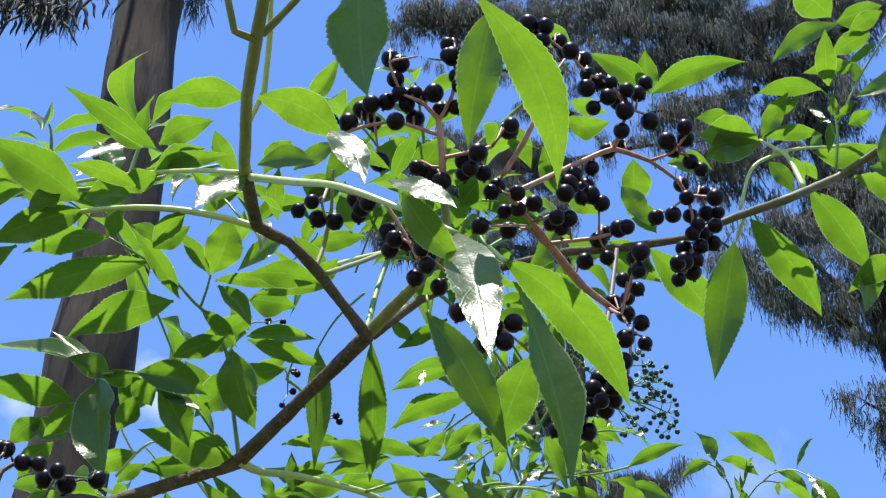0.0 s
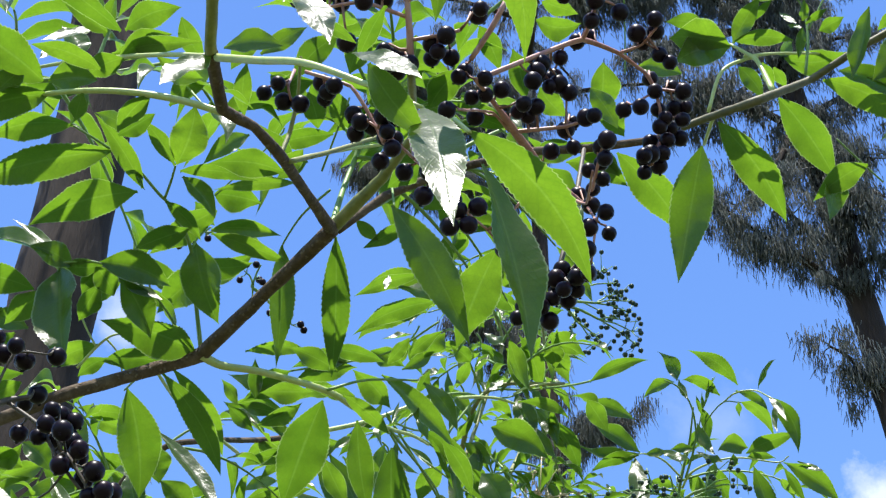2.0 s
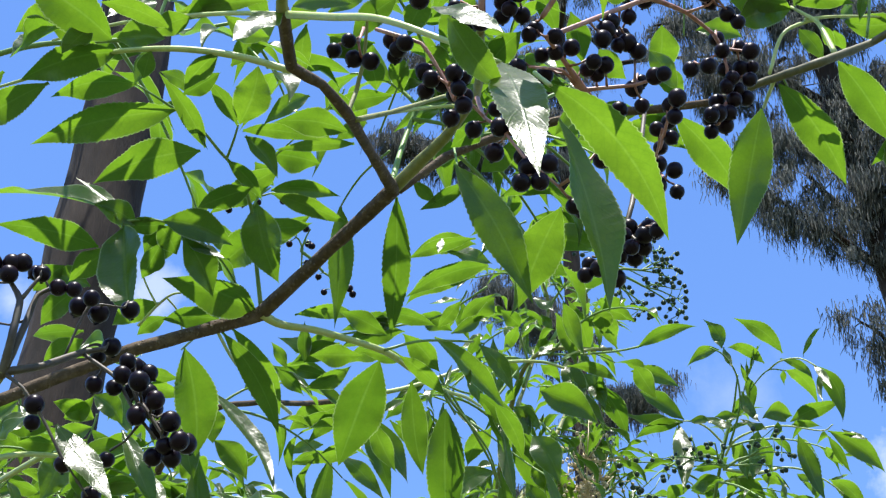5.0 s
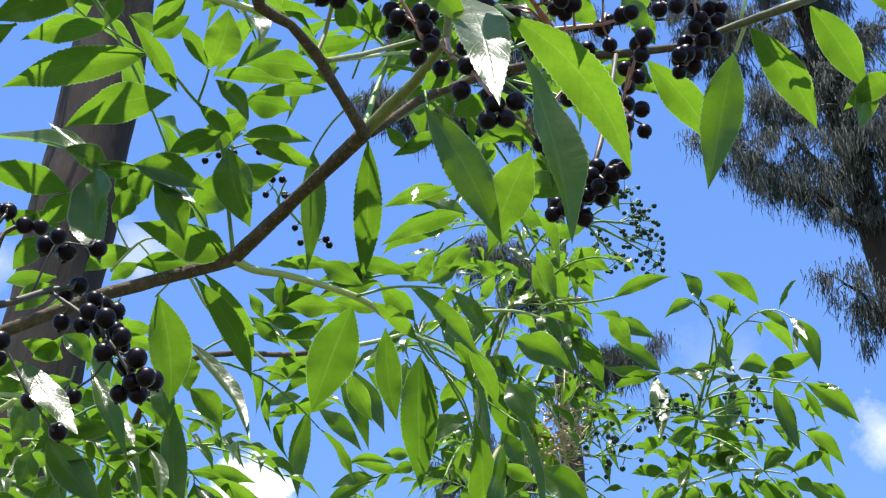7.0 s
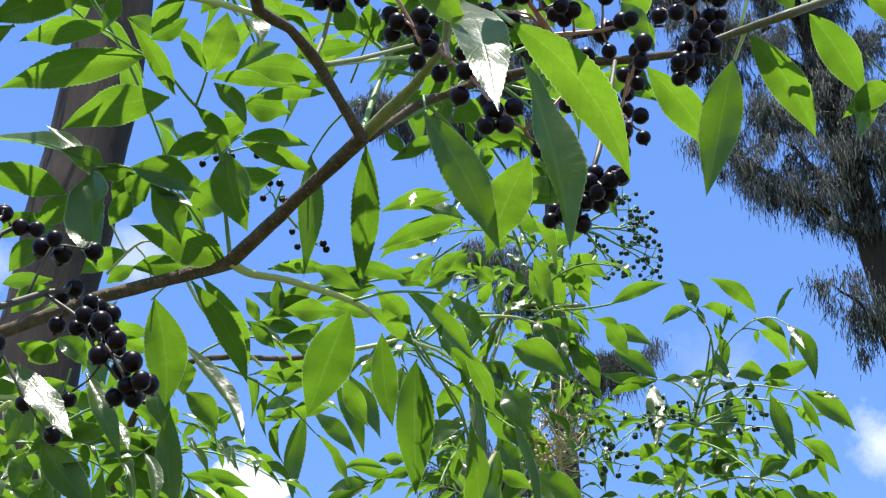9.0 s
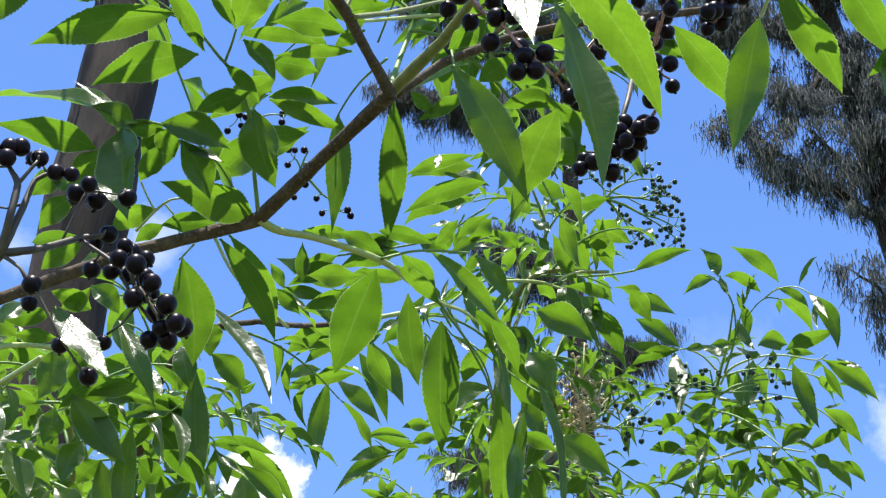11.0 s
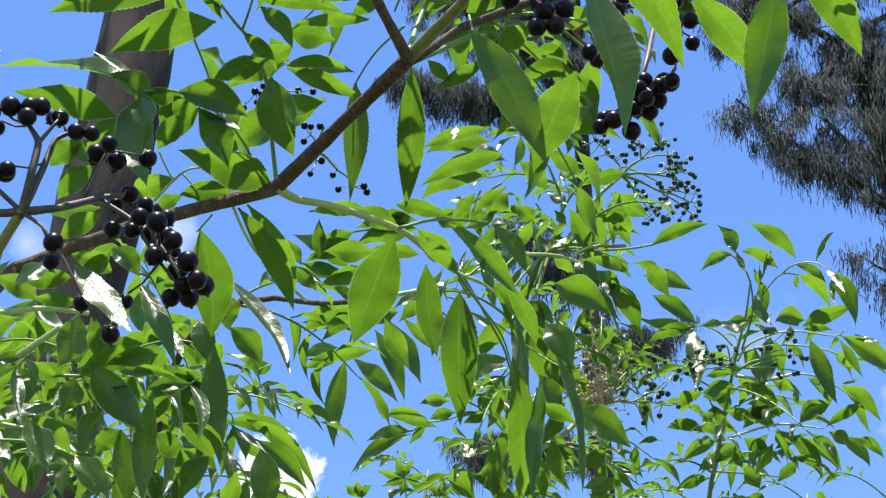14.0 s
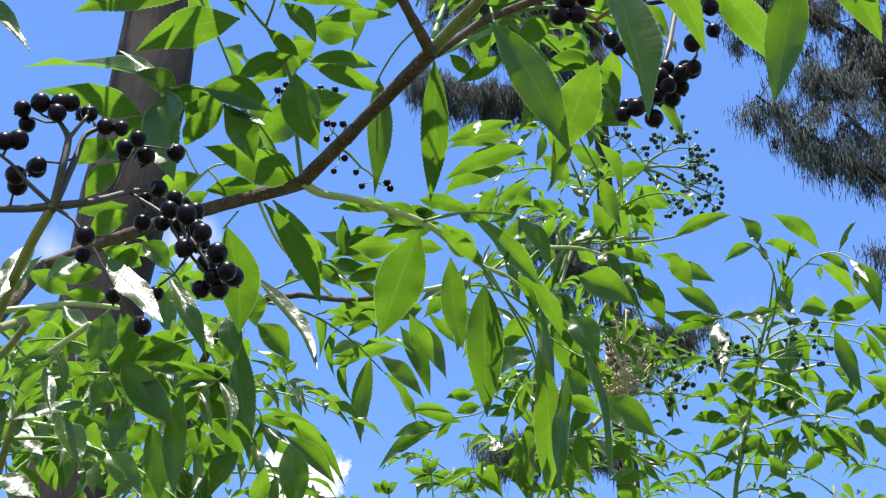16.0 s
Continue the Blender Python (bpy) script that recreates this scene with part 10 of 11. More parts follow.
leaflet(leaf, (-0.2741, 1.1153, 2.0626), (-0.3210, 1.1281, 2.0405), 0.0117, -0.0004, -0.0016, -6, 0.10, (0.19, -0.62, -0.76))
leaflet(leaf, (-0.2763, 1.1193, 2.0568), (-0.3088, 1.1251, 2.0267), 0.0134, -0.0022, 0.0014, 1, 0.20, (-0.07, -0.99, -0.11))
leaflet(leaf, (-0.2772, 1.1201, 2.0557), (-0.2867, 1.1410, 2.0233), 0.0108, 0.0040, 0.0001, 0, 0.12, (0.27, -0.77, -0.58))
leaf = stem("leaf", elder, [(-0.1995, 0.9198, 2.0337, 0.0007), (-0.1961, 0.9232, 2.0291, 0.0006), (-0.1955, 0.9283, 2.0220, 0.0005)], GREEN_STALK)
leaflet(leaf, (-0.1977, 0.9236, 2.0285), (-0.2168, 0.9258, 2.0003), 0.0131, -0.0038, -0.0015, 0, 0.29, (0.11, -0.98, -0.15))
leaflet(leaf, (-0.1977, 0.9240, 2.0279), (-0.1656, 0.9430, 2.0203), 0.0101, -0.0042, -0.0015, -4, 0.48, (0.24, -0.67, -0.70))
leaflet(leaf, (-0.1958, 0.9274, 2.0232), (-0.2108, 0.9495, 2.0004), 0.0114, -0.0053, -0.0019, 4, 0.38, (0.22, -0.62, -0.75))
leaflet(leaf, (-0.1958, 0.9278, 2.0226), (-0.1708, 0.9483, 2.0138), 0.0089, 0.0011, 0.0003, -1, 0.21, (0.36, -0.71, -0.61))
leaflet(leaf, (-0.1955, 0.9283, 2.0220), (-0.1904, 0.9741, 1.9942), 0.0092, 0.0027, -0.0025, 6, 0.43, (0.31, -0.52, -0.80))
leaf = stem("leaf", elder, [(-0.3053, 0.9922, 2.0290, 0.0007), (-0.3046, 0.9948, 2.0254, 0.0006), (-0.3071, 0.9989, 2.0195, 0.0005)], GREEN_STALK)
leaflet(leaf, (-0.3062, 0.9952, 2.0247), (-0.3440, 1.0031, 1.9996), 0.0121, -0.0072, 0.0010, 8, 0.09, (-0.02, -0.96, -0.28))
leaflet(leaf, (-0.3062, 0.9956, 2.0241), (-0.2661, 0.9813, 1.9748), 0.0101, 0.0056, 0.0033, -5, 0.48, (-0.33, -0.94, 0.00))
leaflet(leaf, (-0.3070, 0.9982, 2.0205), (-0.3316, 1.0268, 1.9998), 0.0130, -0.0028, 0.0017, -6, 0.09, (0.03, -0.57, -0.82))
leaflet(leaf, (-0.3071, 0.9986, 2.0198), (-0.2938, 1.0247, 2.0002), 0.0117, -0.0004, -0.0009, 0, 0.16, (0.18, -0.65, -0.74))
leaflet(leaf, (-0.3071, 0.9989, 2.0195), (-0.3129, 1.0268, 1.9831), 0.0133, -0.0052, 0.0013, 7, 0.59, (0.47, -0.66, -0.58))
leaf = stem("leaf", elder, [(-0.2646, 1.0609, 2.1690, 0.0008), (-0.2539, 1.0638, 2.1654, 0.0007), (-0.2473, 1.0687, 2.1589, 0.0006)], GREEN_STALK)
leaflet(leaf, (-0.2566, 1.0645, 2.1643), (-0.2661, 1.1046, 2.1343), 0.0096, 0.0045, 0.0036, -0, 0.09, (0.13, -0.57, -0.81))
leaflet(leaf, (-0.2557, 1.0648, 2.1640), (-0.2020, 1.0732, 2.1591), 0.0124, -0.0067, -0.0012, -7, 0.22, (0.01, -0.54, -0.84))
leaflet(leaf, (-0.2491, 1.0679, 2.1600), (-0.2335, 1.1196, 2.1324), 0.0116, 0.0076, 0.0053, -6, 0.22, (0.27, -0.52, -0.81))
leaflet(leaf, (-0.2473, 1.0687, 2.1589), (-0.2205, 1.0765, 2.1334), 0.0119, -0.0054, 0.0021, 8, 0.44, (-0.06, -0.93, -0.35))
leaf = stem("leaf", elder, [(-0.2694, 1.0473, 2.0656, 0.0008), (-0.2788, 1.0497, 2.0618, 0.0007), (-0.2916, 1.0542, 2.0548, 0.0005)], GREEN_STALK)
leaflet(leaf, (-0.2805, 1.0506, 2.0604), (-0.2831, 1.0432, 2.0025), 0.0170, 0.0047, 0.0042, 2, 0.48, (-0.49, -0.86, 0.13))
leaflet(leaf, (-0.2894, 1.0535, 2.0558), (-0.3322, 1.0529, 2.0487), 0.0166, -0.0025, 0.0010, -5, 0.48, (-0.11, -0.67, 0.73))
leaflet(leaf, (-0.2907, 1.0537, 2.0555), (-0.2966, 1.0420, 2.0125), 0.0110, -0.0038, 0.0032, -6, 0.48, (0.38, -0.91, 0.19))
leaf = stem("leaf", elder, [(-0.2125, 1.0533, 2.0853, 0.0008), (-0.2147, 1.0565, 2.0807, 0.0007), (-0.2208, 1.0615, 2.0733, 0.0005)], GREEN_STALK)
leaflet(leaf, (-0.2160, 1.0570, 2.0800), (-0.2606, 1.0638, 2.0555), 0.0128, -0.0051, 0.0031, -2, 0.12, (0.31, -0.61, -0.73))
leaflet(leaf, (-0.2199, 1.0606, 2.0747), (-0.2534, 1.0748, 2.0547), 0.0107, -0.0064, -0.0008, 4, 0.10, (0.27, -0.51, -0.81))
leaflet(leaf, (-0.2204, 1.0610, 2.0740), (-0.2000, 1.0671, 2.0206), 0.0109, -0.0060, 0.0039, 0, 0.10, (0.19, -0.98, -0.04))
leaflet(leaf, (-0.2208, 1.0615, 2.0733), (-0.2414, 1.0937, 2.0333), 0.0119, -0.0073, 0.0041, 2, 0.28, (-0.05, -0.79, -0.61))
leaf = stem("leaf", elder_mid, [(-0.3884, 1.0825, 2.1027, 0.0008), (-0.3818, 1.0853, 2.0992, 0.0007), (-0.3788, 1.0900, 2.0927, 0.0005)], GREEN_STALK)
leaflet(leaf, (-0.3840, 1.0860, 2.0981), (-0.3893, 1.0820, 2.0540), 0.0144, 0.0018, 0.0014, -7, 0.48, (0.36, -0.93, 0.04))
leaflet(leaf, (-0.3836, 1.0863, 2.0977), (-0.3440, 1.1062, 2.1011), 0.0132, 0.0018, 0.0035, -3, 0.25, (0.40, -0.69, -0.61))
leaflet(leaf, (-0.3797, 1.0892, 2.0938), (-0.3695, 1.0866, 2.0379), 0.0148, -0.0057, 0.0038, 1, 0.48, (-0.42, -0.91, -0.04))
leaflet(leaf, (-0.3792, 1.0897, 2.0931), (-0.3267, 1.1008, 2.0826), 0.0110, -0.0080, 0.0033, 3, 0.40, (-0.02, -0.64, -0.77))
leaflet(leaf, (-0.3788, 1.0900, 2.0927), (-0.3566, 1.1318, 2.0615), 0.0128, -0.0062, 0.0049, -6, 0.49, (0.31, -0.67, -0.68))
leaf = stem("leaf", elder_mid, [(-0.2402, 1.0825, 2.1517, 0.0008), (-0.2479, 1.0849, 2.1479, 0.0007), (-0.2597, 1.0892, 2.1412, 0.0006)], GREEN_STALK)
leaflet(leaf, (-0.2488, 1.0856, 2.1468), (-0.2908, 1.0887, 2.1402), 0.0173, -0.0045, -0.0013, 2, 0.31, (0.10, -0.49, -0.87))
leaflet(leaf, (-0.2497, 1.0859, 2.1465), (-0.2555, 1.1216, 2.1149), 0.0136, -0.0023, -0.0009, 2, 0.18, (0.37, -0.58, -0.72))
leaflet(leaf, (-0.2579, 1.0885, 2.1424), (-0.3096, 1.0751, 2.1247), 0.0140, -0.0050, 0.0036, 2, 0.10, (0.33, -0.90, -0.28))
leaflet(leaf, (-0.2588, 1.0890, 2.1416), (-0.2794, 1.1312, 2.1044), 0.0154, -0.0059, 0.0023, -2, 0.17, (0.18, -0.60, -0.78))
leaflet(leaf, (-0.2597, 1.0892, 2.1412), (-0.2912, 1.1080, 2.1214), 0.0116, -0.0036, -0.0006, -7, 0.29, (0.14, -0.60, -0.79))
leaf = stem("leaf", elder_mid, [(-0.3586, 1.0756, 2.1920, 0.0009), (-0.3559, 1.0812, 2.1842, 0.0007), (-0.3570, 1.0887, 2.1737, 0.0006)], GREEN_STALK)
leaflet(leaf, (-0.3578, 1.0815, 2.1838), (-0.3870, 1.0648, 2.1349), 0.0133, -0.0010, 0.0009, -6, 0.48, (0.33, -0.94, 0.12))
leaflet(leaf, (-0.3578, 1.0823, 2.1827), (-0.3027, 1.0619, 2.1367), 0.0151, -0.0055, 0.0012, -5, 0.48, (0.26, -0.73, 0.63))
leaflet(leaf, (-0.3574, 1.0876, 2.1752), (-0.3845, 1.1327, 2.1461), 0.0122, -0.0060, -0.0021, -3, 0.21, (0.11, -0.49, -0.86))
leaflet(leaf, (-0.3574, 1.0881, 2.1745), (-0.3321, 1.1167, 2.1580), 0.0111, -0.0055, -0.0010, 5, 0.17, (0.22, -0.63, -0.75))
leaflet(leaf, (-0.3570, 1.0887, 2.1737), (-0.3571, 1.1164, 2.1446), 0.0140, 0.0005, 0.0007, -1, 0.69, (0.39, -0.67, -0.64))
leaf = stem("leaf", elder_mid, [(-0.2906, 1.1990, 2.2173, 0.0009), (-0.2872, 1.2032, 2.2116, 0.0008), (-0.2873, 1.2095, 2.2027, 0.0006)], GREEN_STALK)
leaflet(leaf, (-0.2892, 1.2043, 2.2100), (-0.2566, 1.2390, 2.1856), 0.0140, -0.0055, -0.0005, 7, 0.29, (0.30, -0.72, -0.62))
leaflet(leaf, (-0.2878, 1.2084, 2.2043), (-0.3134, 1.2583, 2.1655), 0.0155, -0.0075, 0.0018, 3, 0.12, (0.11, -0.58, -0.81))
leaflet(leaf, (-0.2873, 1.2090, 2.2035), (-0.2440, 1.2405, 2.1841), 0.0157, -0.0040, 0.0005, 2, 0.54, (0.12, -0.64, -0.76))
leaflet(leaf, (-0.2873, 1.2095, 2.2027), (-0.2777, 1.2275, 2.1536), 0.0118, -0.0020, -0.0019, -7, 0.46, (0.08, -0.94, -0.33))
leaf = stem("leaf", elder_mid, [(-0.4226, 1.1805, 2.2419, 0.0009), (-0.4092, 1.1841, 2.2375, 0.0008), (-0.3998, 1.1899, 2.2299, 0.0006)], GREEN_STALK)
leaflet(leaf, (-0.4112, 1.1852, 2.2359), (-0.3724, 1.2054, 2.2407), 0.0182, -0.0005, 0.0009, -3, 0.15, (0.40, -0.60, -0.70))
leaflet(leaf, (-0.4023, 1.1890, 2.2311), (-0.4007, 1.2488, 2.1922), 0.0149, -0.0060, 0.0048, -8, 0.10, (0.02, -0.55, -0.84))
leaflet(leaf, (-0.4008, 1.1896, 2.2303), (-0.3476, 1.2166, 2.2361), 0.0145, -0.0045, 0.0055, 7, 0.16, (0.37, -0.58, -0.73))
leaflet(leaf, (-0.3998, 1.1899, 2.2299), (-0.3629, 1.2401, 2.2102), 0.0155, 0.0065, 0.0042, -5, 0.51, (0.30, -0.53, -0.79))
leaf = stem("leaf", elder_mid, [(-0.3689, 1.1425, 2.1811, 0.0009), (-0.3761, 1.1462, 2.1756, 0.0008), (-0.3866, 1.1519, 2.1670, 0.0006)], GREEN_STALK)
leaflet(leaf, (-0.3770, 1.1467, 2.1749), (-0.4181, 1.1425, 2.1606), 0.0157, -0.0071, 0.0004, 3, 0.12, (0.31, -0.63, -0.71))
leaflet(leaf, (-0.3847, 1.1508, 2.1686), (-0.4201, 1.1528, 2.1536), 0.0119, -0.0062, 0.0009, -7, 0.45, (0.26, -0.65, -0.71))
leaflet(leaf, (-0.3866, 1.1519, 2.1670), (-0.4058, 1.1557, 2.1317), 0.0120, -0.0062, 0.0024, 3, 0.21, (0.34, -0.90, -0.28))
leaf = stem("leaf", elder_mid, [(-0.3034, 1.1516, 2.2688, 0.0009), (-0.2921, 1.1560, 2.2633, 0.0008), (-0.2848, 1.1625, 2.2544, 0.0006)], GREEN_STALK)
leaflet(leaf, (-0.2951, 1.1565, 2.2624), (-0.3130, 1.1963, 2.2341), 0.0123, 0.0015, -0.0022, -5, 0.09, (0.26, -0.48, -0.84))
leaflet(leaf, (-0.2941, 1.1571, 2.2616), (-0.2454, 1.1638, 2.2566), 0.0164, 0.0005, 0.0041, 3, 0.17, (-0.01, -0.53, -0.85))
leaflet(leaf, (-0.2868, 1.1613, 2.2560), (-0.2818, 1.1688, 2.2022), 0.0179, -0.0059, 0.0014, -7, 0.24, (-0.03, -0.99, -0.14))
leaflet(leaf, (-0.2858, 1.1619, 2.2552), (-0.2412, 1.1833, 2.2516), 0.0153, -0.0005, 0.0038, 2, 0.44, (0.21, -0.57, -0.80))
leaf = stem("leaf", elder_mid, [(-0.2213, 1.1671, 2.1289, 0.0009), (-0.2092, 1.1704, 2.1248, 0.0008), (-0.2013, 1.1756, 2.1179, 0.0006)], GREEN_STALK)
leaflet(leaf, (-0.2111, 1.1715, 2.1232), (-0.1545, 1.1913, 2.1235), 0.0145, 0.0047, 0.0014, -8, 0.37, (0.19, -0.53, -0.82))
leaflet(leaf, (-0.2013, 1.1756, 2.1179), (-0.1720, 1.2072, 2.1011), 0.0109, -0.0028, -0.0000, 6, 0.35, (0.25, -0.63, -0.74))
leaf = stem("leaf", elder_mid, [(-0.3170, 1.1733, 2.2276, 0.0009), (-0.3201, 1.1795, 2.2188, 0.0008), (-0.3267, 1.1876, 2.2071, 0.0006)], GREEN_STALK)
leaflet(leaf, (-0.3216, 1.1798, 2.2184), (-0.3627, 1.1895, 2.2098), 0.0167, -0.0015, 0.0038, 3, 0.58, (-0.00, -0.66, -0.75))
leaflet(leaf, (-0.3221, 1.1806, 2.2171), (-0.2942, 1.2129, 2.2007), 0.0117, -0.0015, -0.0021, -5, 0.09, (0.40, -0.67, -0.63))
leaflet(leaf, (-0.3257, 1.1862, 2.2091), (-0.3593, 1.1808, 2.1696), 0.0132, -0.0079, -0.0025, -1, 0.49, (0.50, -0.81, -0.32))
leaflet(leaf, (-0.3262, 1.1871, 2.2079), (-0.3206, 1.2301, 2.1765), 0.0143, -0.0035, 0.0004, 4, 0.11, (0.37, -0.58, -0.73))

# ---- ripe berries ----
berry_cluster(elder, [[(0.0022, 0.4042, 1.9187, 0.0015), (0.0020, 0.3956, 1.9288, 0.0013), (0.0011, 0.3877, 1.9381, 0.0011)],
    [(0.0011, 0.3877, 1.9381, 0.0010), (-0.0050, 0.3835, 1.9428, 0.0007), (-0.0120, 0.3814, 1.9453, 0.0005), (-0.0158, 0.3740, 1.9538, 0.0005), (-0.0055, 0.3729, 1.9552, 0.0003)],
    [(0.0015, 0.3880, 1.9378, 0.0008), (0.0063, 0.3825, 1.9442, 0.0007), (0.0090, 0.3747, 1.9534, 0.0005)]] + [[(0.0018, 0.3917, 1.9334, 0.0008), (-0.0143, 0.3879, 1.9376, 0.0007), (-0.0266, 0.3889, 1.9362, 0.0007), (-0.0348, 0.3907, 1.9340, 0.0005)],
    [(0.0019, 0.3970, 1.9273, 0.0008), (0.0118, 0.3959, 1.9286, 0.0007), (0.0200, 0.3948, 1.9301, 0.0007)]], [(-0.0375, 0.3852, 1.9358), (-0.0314, 0.3898, 1.9396), (-0.0253, 0.3912, 1.9466), (-0.0230, 0.3966, 1.9460), (-0.0231, 0.3864, 1.9453), (-0.0270, 0.3911, 1.9474), (-0.0175, 0.3880, 1.9479), (-0.0141, 0.3838, 1.9334), (-0.0124, 0.3795, 1.9587), (-0.0158, 0.3796, 1.9617), (-0.0127, 0.3826, 1.9466), (-0.0103, 0.3902, 1.9524), (-0.0070, 0.3837, 1.9474), (-0.0048, 0.3855, 1.9472), (-0.0002, 0.3802, 1.9436), (0.0020, 0.3875, 1.9422), (0.0074, 0.3862, 1.9421), (0.0081, 0.3820, 1.9538), (0.0103, 0.3875, 1.9644), (0.0067, 0.3725, 1.9542), (0.0052, 0.3763, 1.9647), (0.0112, 0.3700, 1.9536), (0.0051, 0.3724, 1.9547), (-0.0075, 0.4040, 1.9296), (-0.0055, 0.4063, 1.9296), (-0.0062, 0.4112, 1.9295), (-0.0202, 0.3933, 1.9227), (-0.0016, 0.4070, 1.9285), (0.0017, 0.4005, 1.9189), (-0.0030, 0.4157, 1.9300)] + [(0.0101, 0.4006, 1.9290), (0.0150, 0.3931, 1.9258), (0.0120, 0.3985, 1.9232), (0.0098, 0.4134, 1.9346), (0.0168, 0.4072, 1.9290), (0.0272, 0.3879, 1.9338), (0.0268, 0.4000, 1.9434), (-0.0140, 0.3806, 1.9518), (-0.0102, 0.3865, 1.9446), (0.0094, 0.3773, 1.9444), (-0.0074, 0.3931, 1.9439)], RED_STALK, BERRY_MESH, "cluster of ripe black elderberries on purple-red stalks")
berry_cluster(elder, [[(0.0695, 0.4706, 1.9114, 0.0007), (0.0656, 0.4690, 1.9133, 0.0012), (0.0537, 0.4552, 1.9138, 0.0016), (0.0407, 0.4370, 1.9195, 0.0017), (0.0341, 0.4239, 1.9194, 0.0010), (0.0257, 0.4099, 1.9202, 0.0008)],
    [(0.0407, 0.4370, 1.9195, 0.0010), (0.0471, 0.4366, 1.9200, 0.0008), (0.0598, 0.4359, 1.9211, 0.0007), (0.0695, 0.4265, 1.9168, 0.0005)],
    [(0.0257, 0.4099, 1.9202, 0.0010), (0.0387, 0.4139, 1.9311, 0.0010), (0.0551, 0.4244, 1.9499, 0.0010), (0.0681, 0.4289, 1.9601, 0.0011), (0.0834, 0.4396, 1.9633, 0.0009), (0.0950, 0.4486, 1.9606, 0.0007)]] + [[(0.0239, 0.4052, 1.9257, 0.0010), (0.0314, 0.3980, 1.9342, 0.0011), (0.0357, 0.3928, 1.9403, 0.0010), (0.0424, 0.3981, 1.9649, 0.0008), (0.0497, 0.3989, 1.9795, 0.0005)],
    [(0.0386, 0.4367, 1.9198, 0.0007), (0.0320, 0.4249, 1.9182, 0.0005), (0.0190, 0.4095, 1.9051, 0.0005)],
    [(0.0641, 0.4689, 1.9133, 0.0007), (0.0675, 0.4547, 1.8992, 0.0005), (0.0679, 0.4317, 1.8954, 0.0005)]], [(0.0197, 0.4134, 1.9251), (0.0151, 0.4139, 1.9091), (0.0244, 0.4211, 1.9221), (0.0289, 0.4104, 1.9214), (0.0293, 0.4175, 1.9200), (0.0353, 0.4185, 1.9235), (0.0259, 0.4319, 1.9223), (0.0590, 0.4289, 1.9502), (0.0513, 0.4234, 1.9417), (0.0577, 0.4420, 1.9531), (0.0472, 0.4200, 1.9295), (0.0489, 0.4220, 1.9361), (0.0552, 0.4354, 1.9454), (0.0576, 0.4297, 1.9371), (0.0617, 0.4315, 1.9342), (0.0486, 0.4288, 1.9246), (0.0418, 0.4297, 1.9231), (0.0456, 0.4324, 1.9230), (0.0552, 0.4502, 1.9214), (0.0628, 0.4413, 1.9155), (0.0632, 0.4414, 1.9281), (0.0689, 0.4221, 1.9137), (0.0664, 0.4330, 1.9632), (0.0716, 0.4355, 1.9684), (0.0432, 0.4187, 1.9164), (0.0603, 0.4409, 1.9240), (0.0219, 0.4138, 1.9282), (0.0542, 0.4292, 1.9353), (0.0666, 0.4283, 1.9184)], RED_STALK, BERRY_MESH, "cluster of ripe black elderberries on purple-red stalks")
berry_cluster(elder, [[(0.0681, 0.4289, 1.9601, 0.0009), (0.0711, 0.4206, 1.9622, 0.0009), (0.0730, 0.4150, 1.9688, 0.0007), (0.0672, 0.4092, 1.9755, 0.0007), (0.0586, 0.4061, 1.9789, 0.0005), (0.0523, 0.4017, 1.9840, 0.0005), (0.0417, 0.3958, 1.9907, 0.0005)],
    [(0.0730, 0.4150, 1.9688, 0.0007), (0.0789, 0.4166, 1.9670, 0.0005)],
    [(0.0834, 0.4396, 1.9633, 0.0007), (0.0917, 0.4340, 1.9622, 0.0005), (0.0967, 0.4263, 1.9636, 0.0005)]], [(0.0363, 0.3924, 1.9930), (0.0427, 0.3921, 1.9908), (0.0413, 0.3937, 1.9845), (0.0485, 0.4022, 1.9931), (0.0523, 0.3998, 1.9850), (0.0512, 0.4111, 1.9978), (0.0580, 0.4087, 1.9894), (0.0588, 0.4079, 1.9804), (0.0576, 0.4061, 1.9707), (0.0601, 0.4118, 1.9657), (0.0674, 0.4097, 1.9770), (0.0659, 0.4098, 1.9693), (0.0735, 0.4100, 1.9729), (0.0784, 0.4159, 1.9769), (0.0817, 0.4154, 1.9821), (0.0721, 0.4129, 1.9648), (0.0708, 0.4191, 1.9601), (0.0823, 0.4204, 1.9661), (0.0896, 0.4308, 1.9653), (0.0962, 0.4241, 1.9661), (0.0972, 0.4309, 1.9664), (0.0929, 0.4379, 1.9673), (0.0985, 0.4358, 1.9585), (0.1021, 0.4354, 1.9539), (0.0631, 0.4102, 1.9783), (0.0713, 0.4203, 1.9774), (0.0398, 0.3985, 1.9956)], RED_STALK, BERRY_MESH, "cluster of ripe black elderberries on purple-red stalks")
